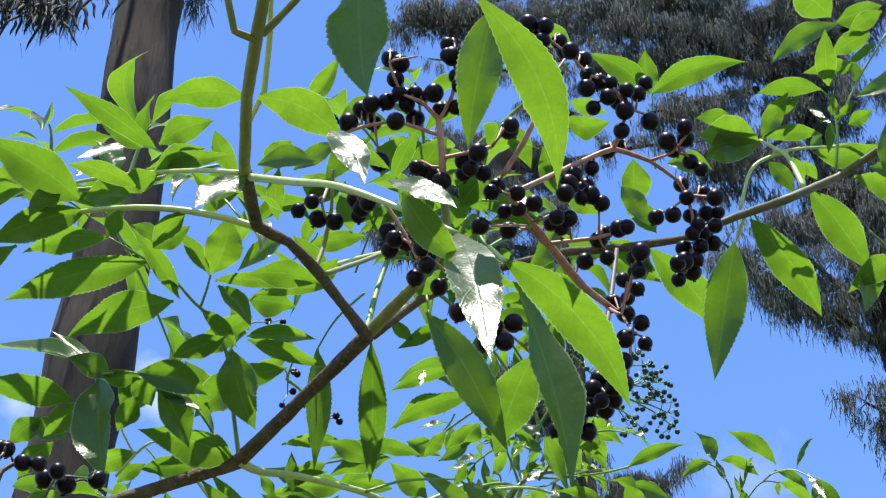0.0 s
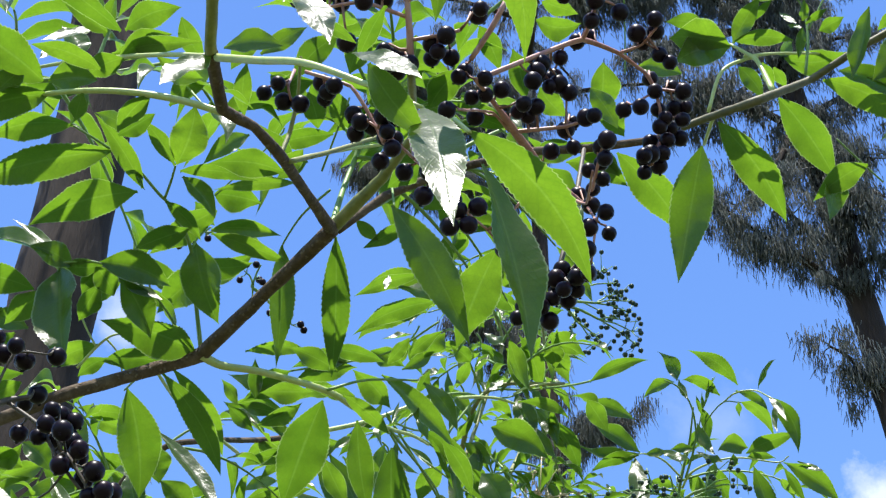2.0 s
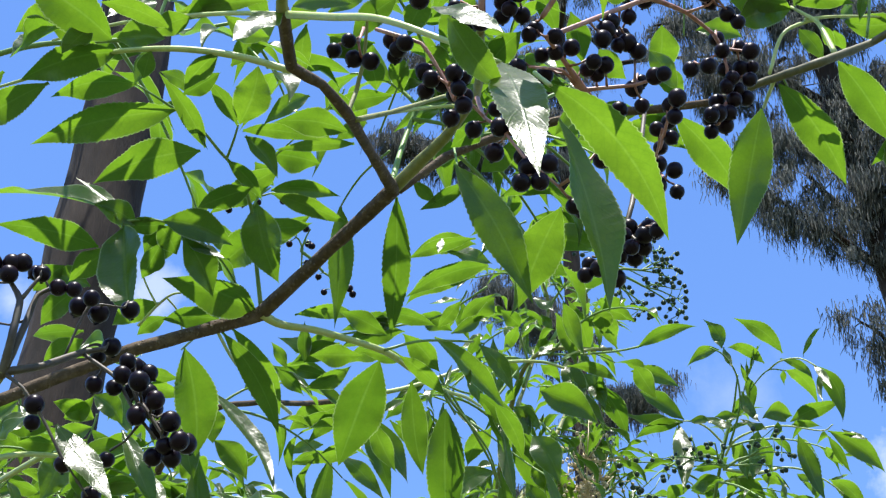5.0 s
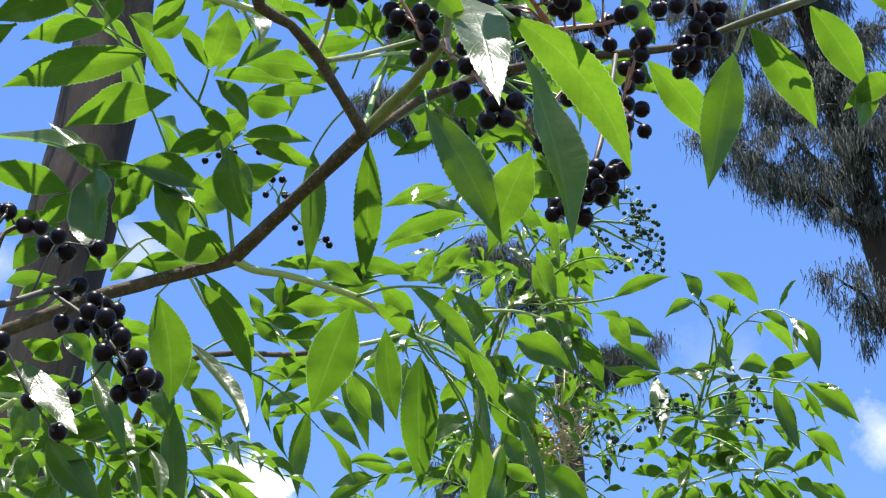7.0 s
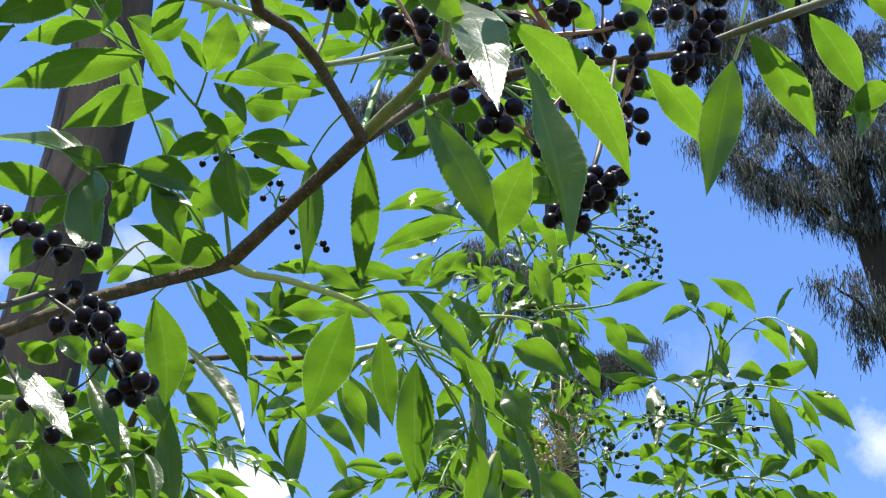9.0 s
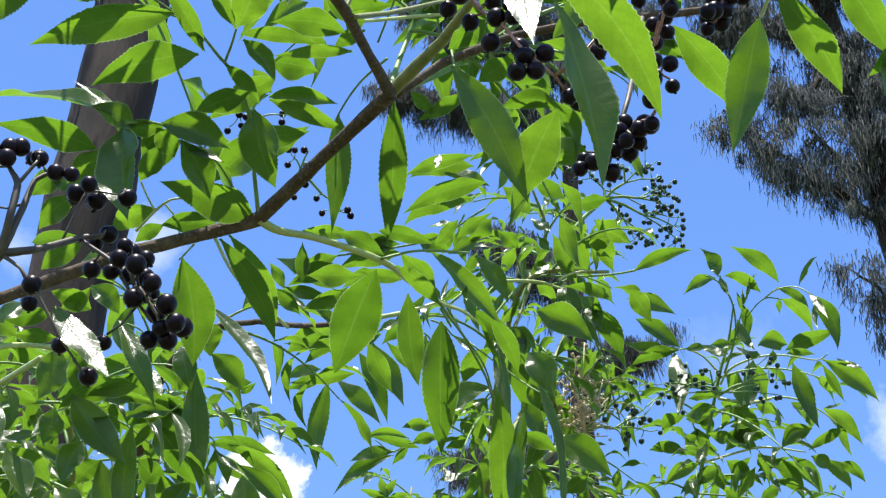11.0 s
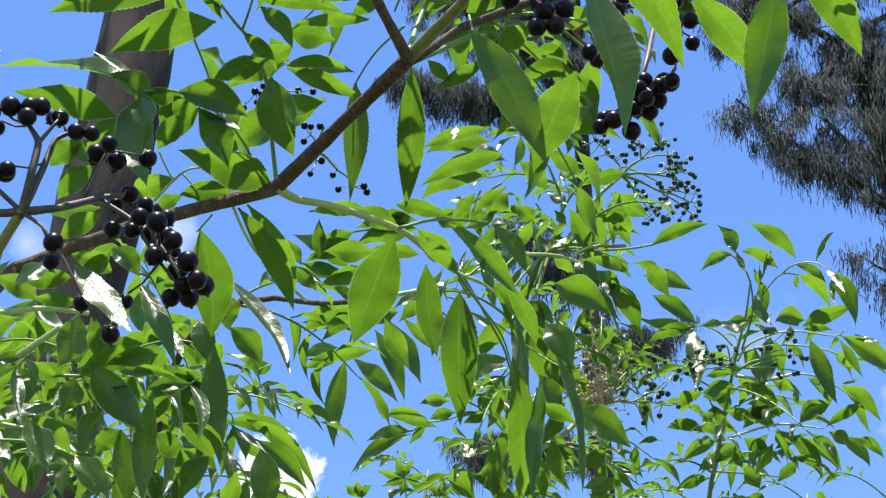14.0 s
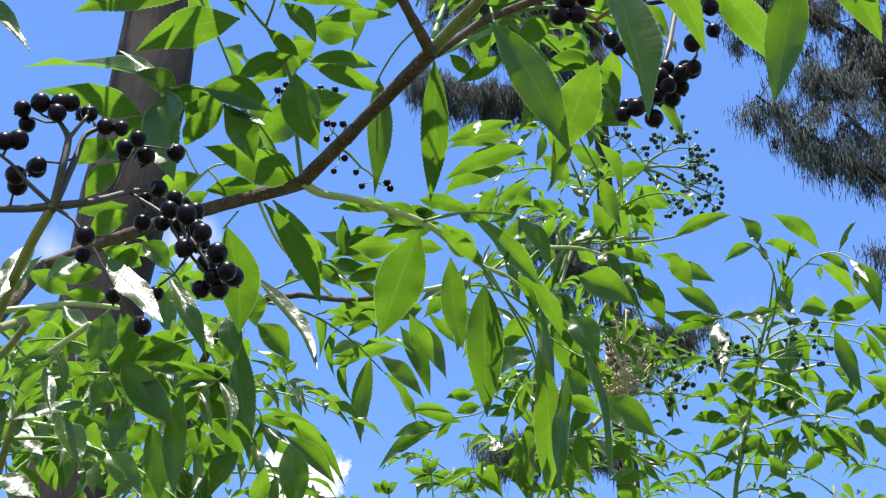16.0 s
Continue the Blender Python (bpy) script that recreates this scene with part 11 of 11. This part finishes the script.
berry_cluster(elder, [[(0.0950, 0.4486, 1.9606, 0.0009), (0.0982, 0.4523, 1.9563, 0.0007), (0.0995, 0.4538, 1.9469, 0.0007), (0.1003, 0.4610, 1.9384, 0.0007), (0.0952, 0.4605, 1.9237, 0.0005)],
    [(0.0982, 0.4523, 1.9563, 0.0007), (0.1075, 0.4496, 1.9519, 0.0005)],
    [(0.0982, 0.4531, 1.9554, 0.0005), (0.0882, 0.4453, 1.9413, 0.0005)]], [(0.0977, 0.4503, 1.9529), (0.0975, 0.4558, 1.9651), (0.1057, 0.4554, 1.9597), (0.1115, 0.4610, 1.9633), (0.1083, 0.4472, 1.9496), (0.1110, 0.4593, 1.9526), (0.0846, 0.4504, 1.9430), (0.0899, 0.4422, 1.9369), (0.1010, 0.4533, 1.9411), (0.1027, 0.4659, 1.9481), (0.1079, 0.4539, 1.9408), (0.1067, 0.4686, 1.9498), (0.0988, 0.4550, 1.9382), (0.0963, 0.4651, 1.9391), (0.1022, 0.4605, 1.9361), (0.1086, 0.4670, 1.9430), (0.0914, 0.4551, 1.9233), (0.0987, 0.4666, 1.9281), (0.0944, 0.4713, 1.9356), (0.0920, 0.4621, 1.9208), (0.1064, 0.4600, 1.9528), (0.0992, 0.4561, 1.9484), (0.1045, 0.4627, 1.9442), (0.0946, 0.4578, 1.9266), (0.0996, 0.4607, 1.9294)], RED_STALK, BERRY_MESH, "cluster of ripe black elderberries on purple-red stalks")
berry_cluster(elder, [[(0.0695, 0.4705, 1.9116, 0.0009), (0.0703, 0.4500, 1.9048, 0.0007), (0.0705, 0.4277, 1.9000, 0.0005)],
    [(0.0695, 0.4705, 1.9116, 0.0007), (0.0695, 0.4477, 1.8844, 0.0005), (0.0673, 0.4530, 1.8704, 0.0005)]], [(0.0726, 0.4210, 1.9007), (0.0717, 0.4252, 1.8954), (0.0720, 0.4323, 1.9073), (0.0690, 0.4507, 1.9121), (0.0748, 0.4568, 1.9210), (0.0733, 0.4463, 1.9039), (0.0708, 0.4572, 1.9084), (0.0710, 0.4683, 1.9095), (0.0677, 0.4794, 1.9241), (0.0732, 0.4459, 1.8876), (0.0753, 0.4570, 1.8865), (0.0669, 0.4481, 1.8822), (0.0654, 0.4472, 1.8713), (0.0661, 0.4551, 1.8665), (0.0633, 0.4671, 1.8740)], RED_STALK, BERRY_MESH, "cluster of ripe black elderberries on purple-red stalks")
berry_cluster(elder, [[(-0.0430, 0.4354, 1.9508, 0.0007), (-0.0437, 0.4249, 1.9324, 0.0005), (-0.0428, 0.4284, 1.9284, 0.0005)],
    [(-0.0372, 0.4216, 1.9363, 0.0008), (-0.0199, 0.4181, 1.9253, 0.0007), (-0.0118, 0.4227, 1.9124, 0.0007), (-0.0078, 0.4243, 1.9028, 0.0007)]], [(-0.0473, 0.4227, 1.9314), (-0.0536, 0.4332, 1.9366), (-0.0456, 0.4305, 1.9296), (-0.0392, 0.4289, 1.9267), (-0.0301, 0.4281, 1.9285), (-0.0260, 0.4179, 1.9254), (-0.0313, 0.4267, 1.9354), (-0.0189, 0.4231, 1.9158), (-0.0184, 0.4304, 1.9130), (-0.0087, 0.4299, 1.9191), (-0.0042, 0.4339, 1.9232), (-0.0063, 0.4172, 1.9020), (-0.0045, 0.4218, 1.8979), (-0.0120, 0.4267, 1.9131), (-0.0077, 0.4351, 1.9152), (-0.0288, 0.4243, 1.9284)], RED_STALK, BERRY_MESH, "cluster of ripe black elderberries on purple-red stalks")
berry_cluster(elder, [[(0.0014, 0.4830, 1.9580, 0.0011), (0.0034, 0.4429, 1.9112, 0.0008), (0.0093, 0.4231, 1.8874, 0.0006), (0.0170, 0.4215, 1.8726, 0.0006), (0.0210, 0.4250, 1.8678, 0.0005)],
    [(0.0034, 0.4429, 1.9112, 0.0007), (-0.0049, 0.4233, 1.9042, 0.0005), (-0.0131, 0.4197, 1.9091, 0.0005)],
    [(0.0170, 0.4215, 1.8726, 0.0005), (0.0289, 0.4273, 1.8646, 0.0005)]], [(-0.0090, 0.4292, 1.8983), (-0.0006, 0.4419, 1.9041), (0.0079, 0.4419, 1.9144), (0.0085, 0.4226, 1.8880), (0.0144, 0.4198, 1.8860), (0.0065, 0.4281, 1.8809), (0.0183, 0.4242, 1.8708), (0.0168, 0.4277, 1.8784), (0.0255, 0.4245, 1.8726), (0.0155, 0.4235, 1.8631), (0.0221, 0.4244, 1.8644), (0.0345, 0.4348, 1.8616), (0.0383, 0.4463, 1.8685), (-0.0163, 0.4217, 1.9108), (-0.0037, 0.4299, 1.9100), (0.0460, 0.4199, 1.8751), (0.0454, 0.4345, 1.8829), (-0.0079, 0.4149, 1.9073), (0.0133, 0.4188, 1.8916)], RED_STALK, BERRY_MESH, "cluster of ripe black elderberries on purple-red stalks")
berry_cluster(elder, [[(0.0812, 0.5533, 2.0145, 0.0011), (0.0707, 0.5132, 1.9505, 0.0012), (0.0610, 0.4776, 1.8974, 0.0011), (0.0574, 0.4756, 1.8832, 0.0009), (0.0607, 0.4703, 1.8735, 0.0007)],
    [(0.0574, 0.4756, 1.8832, 0.0007), (0.0459, 0.4766, 1.8649, 0.0005)],
    [(0.0596, 0.4691, 1.8752, 0.0007), (0.0671, 0.4672, 1.8777, 0.0005)]], [(0.0411, 0.4764, 1.8621), (0.0440, 0.4863, 1.8745), (0.0461, 0.4741, 1.8635), (0.0533, 0.4809, 1.8639), (0.0545, 0.4752, 1.8703), (0.0581, 0.4677, 1.8687), (0.0567, 0.4861, 1.8787), (0.0630, 0.4768, 1.8814), (0.0602, 0.4816, 1.8798), (0.0662, 0.4746, 1.8832), (0.0608, 0.4815, 1.8741), (0.0568, 0.4797, 1.8778), (0.0673, 0.4667, 1.8754), (0.0561, 0.4738, 1.8784), (0.0635, 0.4737, 1.8729), (0.0501, 0.4754, 1.8666), (0.0588, 0.4755, 1.8842)], BACKLIT_STALK, BERRY_MESH, "cluster of ripe black elderberries on purple-red stalks")
berry_cluster(elder, [[(-0.1605, 0.4486, 1.7995, 0.0017), (-0.1596, 0.4470, 1.8000, 0.0017), (-0.1571, 0.4413, 1.8116, 0.0014), (-0.1568, 0.4413, 1.8254, 0.0013), (-0.1614, 0.4416, 1.8334, 0.0008)],
    [(-0.1590, 0.4465, 1.8008, 0.0014), (-0.1553, 0.4465, 1.8181, 0.0013), (-0.1537, 0.4486, 1.8326, 0.0010), (-0.1479, 0.4505, 1.8388, 0.0007)],
    [(-0.1568, 0.4413, 1.8254, 0.0008), (-0.1514, 0.4407, 1.8351, 0.0006)]] + [[(-0.1606, 0.4466, 1.8005, 0.0009), (-0.1683, 0.4422, 1.8063, 0.0008), (-0.1741, 0.4381, 1.8118, 0.0006), (-0.1818, 0.4345, 1.8165, 0.0006)],
    [(-0.1852, 0.4548, 1.8050, 0.0014), (-0.1718, 0.4512, 1.8021, 0.0014), (-0.1596, 0.4470, 1.8000, 0.0016), (-0.1495, 0.4545, 1.8072, 0.0014), (-0.1401, 0.4687, 1.8224, 0.0013), (-0.1330, 0.4723, 1.8263, 0.0008)],
    [(-0.1591, 0.4474, 1.7995, 0.0008), (-0.1516, 0.4461, 1.7931, 0.0006), (-0.1437, 0.4478, 1.7824, 0.0006), (-0.1360, 0.4511, 1.7696, 0.0005), (-0.1265, 0.4543, 1.7569, 0.0003)]] + [[(-0.1401, 0.4689, 1.8220, 0.0008), (-0.1259, 0.4658, 1.8098, 0.0008), (-0.1180, 0.4638, 1.7959, 0.0006), (-0.1093, 0.4657, 1.7850, 0.0006)],
    [(-0.1451, 0.4651, 1.8185, 0.0005), (-0.1390, 0.4631, 1.8389, 0.0005), (-0.1276, 0.4679, 1.8413, 0.0003)]], [(-0.1753, 0.4410, 1.8389), (-0.1680, 0.4378, 1.8389), (-0.1614, 0.4386, 1.8395), (-0.1580, 0.4398, 1.8405), (-0.1614, 0.4377, 1.8340), (-0.1519, 0.4437, 1.8387), (-0.1563, 0.4503, 1.8438), (-0.1746, 0.4464, 1.8364), (-0.1769, 0.4350, 1.8193), (-0.1728, 0.4366, 1.8211), (-0.1655, 0.4406, 1.8131), (-0.1703, 0.4524, 1.8211), (-0.1736, 0.4432, 1.8108), (-0.1748, 0.4498, 1.8112), (-0.1463, 0.4467, 1.8348), (-0.1406, 0.4470, 1.8342), (-0.1432, 0.4651, 1.8398), (-0.1463, 0.4742, 1.8448), (-0.1368, 0.4570, 1.8376), (-0.1367, 0.4701, 1.8403), (-0.1383, 0.4736, 1.8421), (-0.1264, 0.4729, 1.8439), (-0.1322, 0.4772, 1.8304), (-0.1385, 0.4845, 1.8311), (-0.1351, 0.4731, 1.8116), (-0.1258, 0.4643, 1.8047), (-0.1206, 0.4689, 1.8166), (-0.1157, 0.4704, 1.8146), (-0.1211, 0.4751, 1.8194), (-0.1205, 0.4681, 1.8059)] + [(-0.1136, 0.4644, 1.8024), (-0.1165, 0.4709, 1.8086), (-0.1398, 0.4671, 1.7760), (-0.1282, 0.4790, 1.7847), (-0.1307, 0.4754, 1.7687)], BACKLIT_STALK, BERRY_MESH, "cluster of ripe black elderberries on purple-red stalks")
berry_cluster(elder, [[(-0.1180, 0.4638, 1.7959, 0.0008), (-0.1146, 0.4611, 1.7963, 0.0008), (-0.1068, 0.4622, 1.7849, 0.0006), (-0.1055, 0.4640, 1.7790, 0.0005)],
    [(-0.1516, 0.4461, 1.7931, 0.0005), (-0.1471, 0.4482, 1.7851, 0.0005)]], [(-0.1091, 0.4563, 1.7947), (-0.1158, 0.4608, 1.7913), (-0.1145, 0.4733, 1.8019), (-0.1037, 0.4592, 1.7880), (-0.1001, 0.4604, 1.7812), (-0.0999, 0.4726, 1.7879), (-0.1092, 0.4693, 1.7908), (-0.1073, 0.4726, 1.7958), (-0.1055, 0.4639, 1.7814), (-0.1105, 0.4708, 1.7809), (-0.1035, 0.4680, 1.7789), (-0.0999, 0.4727, 1.7872), (-0.1471, 0.4473, 1.7873), (-0.1502, 0.4585, 1.7872), (-0.1145, 0.4521, 1.7995), (-0.1219, 0.4575, 1.8056), (-0.1216, 0.4612, 1.8135), (-0.1144, 0.4657, 1.7971), (-0.1128, 0.4726, 1.8013)], BACKLIT_STALK, BERRY_MESH, "cluster of ripe black elderberries on purple-red stalks")


# ---- unseen bush crown overhead, added to cast dappled shade ----
random.seed(47)
shade_elder = thing("elder_bush", "unseen tall elder bush overhead, added for dappled shade", "bush", group="elder bushes")
for pts in ([(-0.95, 0.70, -0.03, 0.016), (-0.85, 0.62, 1.3, 0.012), (-0.3546, 0.3699, 2.2996, 0.0025), (-0.1570, 0.2367, 2.3043, 0.0020), (-0.0536, 0.2094, 2.2763, 0.0014), (0.0484, 0.2053, 2.2211, 0.0007)],
            [(0.95, 0.75, -0.03, 0.016), (0.85, 0.68, 1.3, 0.012), (0.3732, 0.4333, 2.3132, 0.0027), (0.2568, 0.3122, 2.3761, 0.0023), (0.1645, 0.2761, 2.3554, 0.0016), (0.0650, 0.2586, 2.2820, 0.0007)]):
    stem("stem", shade_elder, pts, YOUNG_BARK, "", 10, 8, 0.06)
    leafy(shade_elder, pts, 0.28, 0.44, 4, 0.14, 3, 0.055, 0.15)
    leafy(shade_elder, pts, 0.08, 0.38, 9, 0.15, 3, 0.060, 0.4)

# unseen flat leaf and its stalk, added to shade the near dark blade
over = Vector((-0.012, 0.212, 1.790)) + TO_SUN * 0.095
for k in (-1, 0, 1):
    leaflet(shade_elder, over + Vector((-0.040, 0.022 * k, 0.0)), over + Vector((0.042, 0.026 * k, -0.006)), 0.030, 0.002, 0.003, 0, 0.2, (0, 0, -1))
stem("stalk", shade_elder, [(*(over + Vector((-0.04, 0, 0))), 0.0010), (*(over + Vector((-0.06, 0.01, 0.18))), 0.0012), (-0.0536, 0.2094, 2.2763, 0.0014)], GREEN_STALK)

# ---- background growth ----

random.seed(31)
# right-hand shoots
right_stem = [(0.46, 1.25, -0.03, 0.012), (0.1911, 1.6901, 1.7104, 0.0053), (0.2055, 1.5061, 1.9700, 0.0048), (0.2159, 1.3834, 2.1431, 0.0026), (0.2224, 1.3440, 2.1816, 0.0021), (0.2293, 1.2933, 2.2188, 0.0017), (0.2325, 1.2437, 2.2368, 0.0013), (0.2336, 1.1911, 2.2418, 0.0010), (0.2344, 1.1560, 2.2567, 0.0007)]
stem("stem", elder_right, right_stem, GREEN_STALK, "", 10, 8, 0.06)
leafy(elder_right, right_stem, 0.30, 0.76, 15, 0.10, 3, 0.033, 0.5, 0, 0.80)
mid_stem = [(0.12, 1.12, -0.03, 0.012), (0.0115, 1.3385, 1.7844, 0.0044), (0.0159, 1.1955, 1.9811, 0.0040), (0.0199, 1.1034, 2.0569, 0.0026), (0.0276, 1.0182, 2.1061, 0.0021), (0.0464, 0.9386, 2.1306, 0.0016), (0.1051, 0.9599, 2.1523, 0.0012)]
stem("stem", elder_right, mid_stem, YOUNG_BARK, "", 10, 8, 0.06)
leafy(elder_right, mid_stem, 0.22, 0.98, 17, 0.090, 3, 0.029, 0.6, 0, 0.80)
for pts in ([(0.0199, 1.1034, 2.0569, 0.0026), (0.0558, 1.1905, 2.1752, 0.0024), (0.0935, 1.2416, 2.2750, 0.0021), (0.1146, 1.2257, 2.3649, 0.0016), (0.1093, 1.2007, 2.3993, 0.0011)],
            [(0.0199, 1.1034, 2.0569, 0.0026), (0.0692, 1.2008, 2.1270, 0.0024), (0.1119, 1.2255, 2.1951, 0.0020), (0.1336, 1.2223, 2.2335, 0.0010)],
            [(0.0276, 1.0182, 2.1061, 0.0017), (0.0513, 1.0422, 2.1922, 0.0013), (0.0661, 1.0406, 2.2454, 0.0014), (0.0548, 1.0193, 2.2747, 0.0009)]):
    stem("side_shoot", elder_right, pts, YOUNG_BARK, "", 8, 8, 0.05)
    leafy(elder_right, pts, 0.15, 0.92, 7, 0.060, 3, 0.031, 0.4, 1.0, 0.80)
# middle growth
back_stem = [(-0.45, 1.30, -0.03, 0.014), (-0.36, 1.34, 1.55, 0.0050), (-0.2774, 1.2103, 2.0799, 0.0038), (-0.2326, 1.0616, 2.1145, 0.0030), (-0.1895, 1.0039, 2.1257, 0.0024), (-0.1502, 0.9826, 2.1211, 0.0021)]
stem("stem", elder_mid, back_stem, BARK, "", 10, 8, 0.06)
leafy(elder_mid, back_stem, 0.42, 0.9, 6, 0.12, 3, 0.044, 0.5, 0, 0.70)
# low left growth
for pts in ([(-0.55, 1.15, -0.03, 0.014), (-0.2986, 1.2314, 1.7616, 0.0037), (-0.2945, 1.0999, 1.9426, 0.0033), (-0.2749, 1.0130, 2.0112, 0.0024), (-0.2778, 0.9537, 2.0587, 0.0012)],
            [(-0.40, 1.35, -0.03, 0.014), (-0.2456, 1.3920, 1.7958, 0.0041), (-0.2456, 1.2434, 2.0004, 0.0037), (-0.2463, 1.1710, 2.0659, 0.0027), (-0.2361, 1.0994, 2.1135, 0.0013)],
            [(-0.70, 0.95, -0.03, 0.014), (-0.3206, 0.9975, 1.7433, 0.0030), (-0.3172, 0.8987, 1.8792, 0.0027), (-0.2974, 0.8411, 1.9245, 0.0020), (-0.2747, 0.8053, 1.9568, 0.0010)]):
    stem("stem", elder_low, pts, YOUNG_BARK, "", 10, 8, 0.06)
    leafy(elder_low, pts, 0.4, 1.0, 11, 0.12, 3, 0.042, 0.6, 0, 0.66)
# growth behind the berries and beside the arm
for pts in ([(-0.0407, 0.6138, 2.0163, 0.0017), (-0.0339, 0.6454, 2.0825, 0.0015), (-0.0160, 0.6373, 2.1249, 0.0016), (0.0282, 0.6283, 2.1686, 0.0013), (0.0729, 0.6047, 2.1985, 0.0010)],
            [(-0.0407, 0.6138, 2.0163, 0.0017), (-0.0037, 0.6664, 2.0883, 0.0016), (0.0280, 0.6678, 2.1187, 0.0013), (0.0611, 0.6737, 2.1436, 0.0010)]):
    stem("stem", elder_mid, pts, GREEN_STALK, "", 8, 8, 0.04)
    leafy(elder_mid, pts, 0.28, 0.64, 9, 0.080, 2, 0.042, 0.5)
side_shoot = [(-0.3004, 0.6228, 2.0972, 0.0018), (-0.2332, 0.5959, 2.0989, 0.0015), (-0.1715, 0.5863, 2.0956, 0.0012), (-0.1139, 0.5874, 2.1106, 0.0009)]
stem("stem", elder_low, side_shoot, GREEN_STALK, "", 8, 8, 0.04)
leafy(elder_low, side_shoot, 0.3, 1.0, 6, 0.08, 2, 0.045, 0.5)
# far shoots
for tip in ((-0.2080, 1.8338, 2.3785), (-0.0624, 1.8993, 2.4585), (0.0578, 1.7106, 2.3781), (0.1670, 1.8172, 2.4014), (0.4146, 1.8255, 2.3900), (0.5393, 1.9124, 2.4405), (-0.1432, 2.0287, 2.4507)):
    x, y, z = tip
    pts = [(x - 0.02, y + 0.05, z - 0.70, 0.006), (x - 0.03, y + 0.03, z - 0.36, 0.005), (x - 0.01, y, z - 0.12, 0.0035), (x, y, z, 0.0014)]
    stem("stem", elder_far, [(x, y + 0.1, -0.03, 0.011), (x - 0.05, y + 0.08, 0.6 * z, 0.008)] + pts, YOUNG_BARK, "", 8, 6, 0.04)
    leafy(elder_far, pts, 0.3, 1.0, 10, 0.10, 3, 0.040, 0.5, 0, 0.70)
# lower leaves on the stems of the near bush
for pts in ([(-0.75, 0.62, -0.05), (-0.70, 0.60, 0.5), (-0.55, 0.57, 1.1)], [(0.75, 0.72, -0.05), (0.72, 0.70, 0.9), (0.60, 0.63, 1.6)]):
    leafy(elder, pts, 0.25, 1.0, 8, 0.15, 3, 0.060, 0.4)
# unripe clusters
stem("peduncle", elder_right, [(0.0690, 1.0689, 2.2323, 0.0018), (0.0947, 1.0736, 2.2789, 0.0019), (0.1194, 1.0773, 2.3095, 0.0019)], GREEN_STALK)
umbel(elder_right, (0.1194, 1.0773, 2.3095), [(0.1348, 1.0596, 2.3317), (0.1539, 1.0670, 2.3362), (0.1634, 1.0796, 2.3327), (0.1701, 1.0911, 2.3307), (0.1722, 1.0789, 2.3135), (0.1766, 1.0909, 2.3107), (0.1703, 1.1006, 2.3104), (0.1781, 1.0906, 2.2905), (0.1819, 1.1034, 2.2864), (0.1312, 1.0990, 2.3037), (0.1440, 1.1117, 2.3004), (0.1565, 1.1005, 2.2822), (0.1525, 1.0895, 2.3113), (0.0983, 1.0739, 2.3442), (0.1061, 1.0653, 2.3221)], 8, UNRIPE_MESH, "open cluster of small unripe green elderberries", 0.0065)
stem("peduncle", elder_right, [(0.1074, 1.2603, 2.1378, 0.0020), (0.0911, 1.0672, 2.0632, 0.0017), (0.0891, 1.0139, 2.0518, 0.0016)], GREEN_STALK)
umbel(elder_right, (0.0891, 1.0139, 2.0518), [(0.1076, 1.0114, 2.0873), (0.1177, 0.9977, 2.0726), (0.1130, 1.0156, 2.0611), (0.1316, 1.0214, 2.0676), (0.1329, 1.0344, 2.0633), (0.1149, 1.0192, 2.0491)], 4, UNRIPE_MESH, "open cluster of small unripe green elderberries", 0.007)
umbel(elder_right, (0.0879, 1.0150, 2.0502), [(0.0771, 0.9953, 2.0739), (0.0860, 0.9988, 2.0832), (0.0919, 1.0118, 2.0791), (0.0850, 1.0232, 2.0764), (0.0915, 1.0086, 2.0628), (0.0798, 1.0187, 2.0618), (0.0676, 1.0123, 2.0701), (0.0971, 1.0178, 2.0778)], 20, PALE_UNRIPE_MESH, "open cluster of small pale unripe elderberries", 0.010, TAN_STALK)
umbel(elder_right, (0.2153, 1.1579, 2.1667), [(0.1668, 1.1412, 2.1669), (0.1640, 1.1528, 2.1642), (0.1880, 1.1467, 2.1878), (0.1938, 1.1619, 2.1806), (0.2049, 1.1387, 2.1792), (0.2131, 1.1510, 2.1763), (0.2406, 1.1523, 2.1896), (0.2517, 1.1379, 2.1760), (0.2640, 1.1484, 2.1758), (0.2608, 1.1622, 2.1700), (0.2507, 1.1637, 2.1810), (0.1813, 1.1499, 2.1623)], 4, UNRIPE_MESH, "open cluster of small unripe green elderberries", 0.007)
umbel(elder_mid, (-0.1229, 0.9423, 2.2275), [(-0.1270, 0.9360, 2.2362), (-0.1163, 0.9327, 2.2414), (-0.1230, 0.9485, 2.2189), (-0.0935, 0.9592, 2.2053)], 3, BERRY_MESH_SMALL, "small cluster of ripening elderberries", 0.008)
umbel(elder_mid, (-0.1564, 0.9191, 2.2584), [(-0.1691, 0.9175, 2.2600), (-0.1606, 0.9165, 2.2618), (-0.1351, 0.9168, 2.2627)], 3, BERRY_MESH_SMALL, "small cluster of ripening elderberries", 0.006)
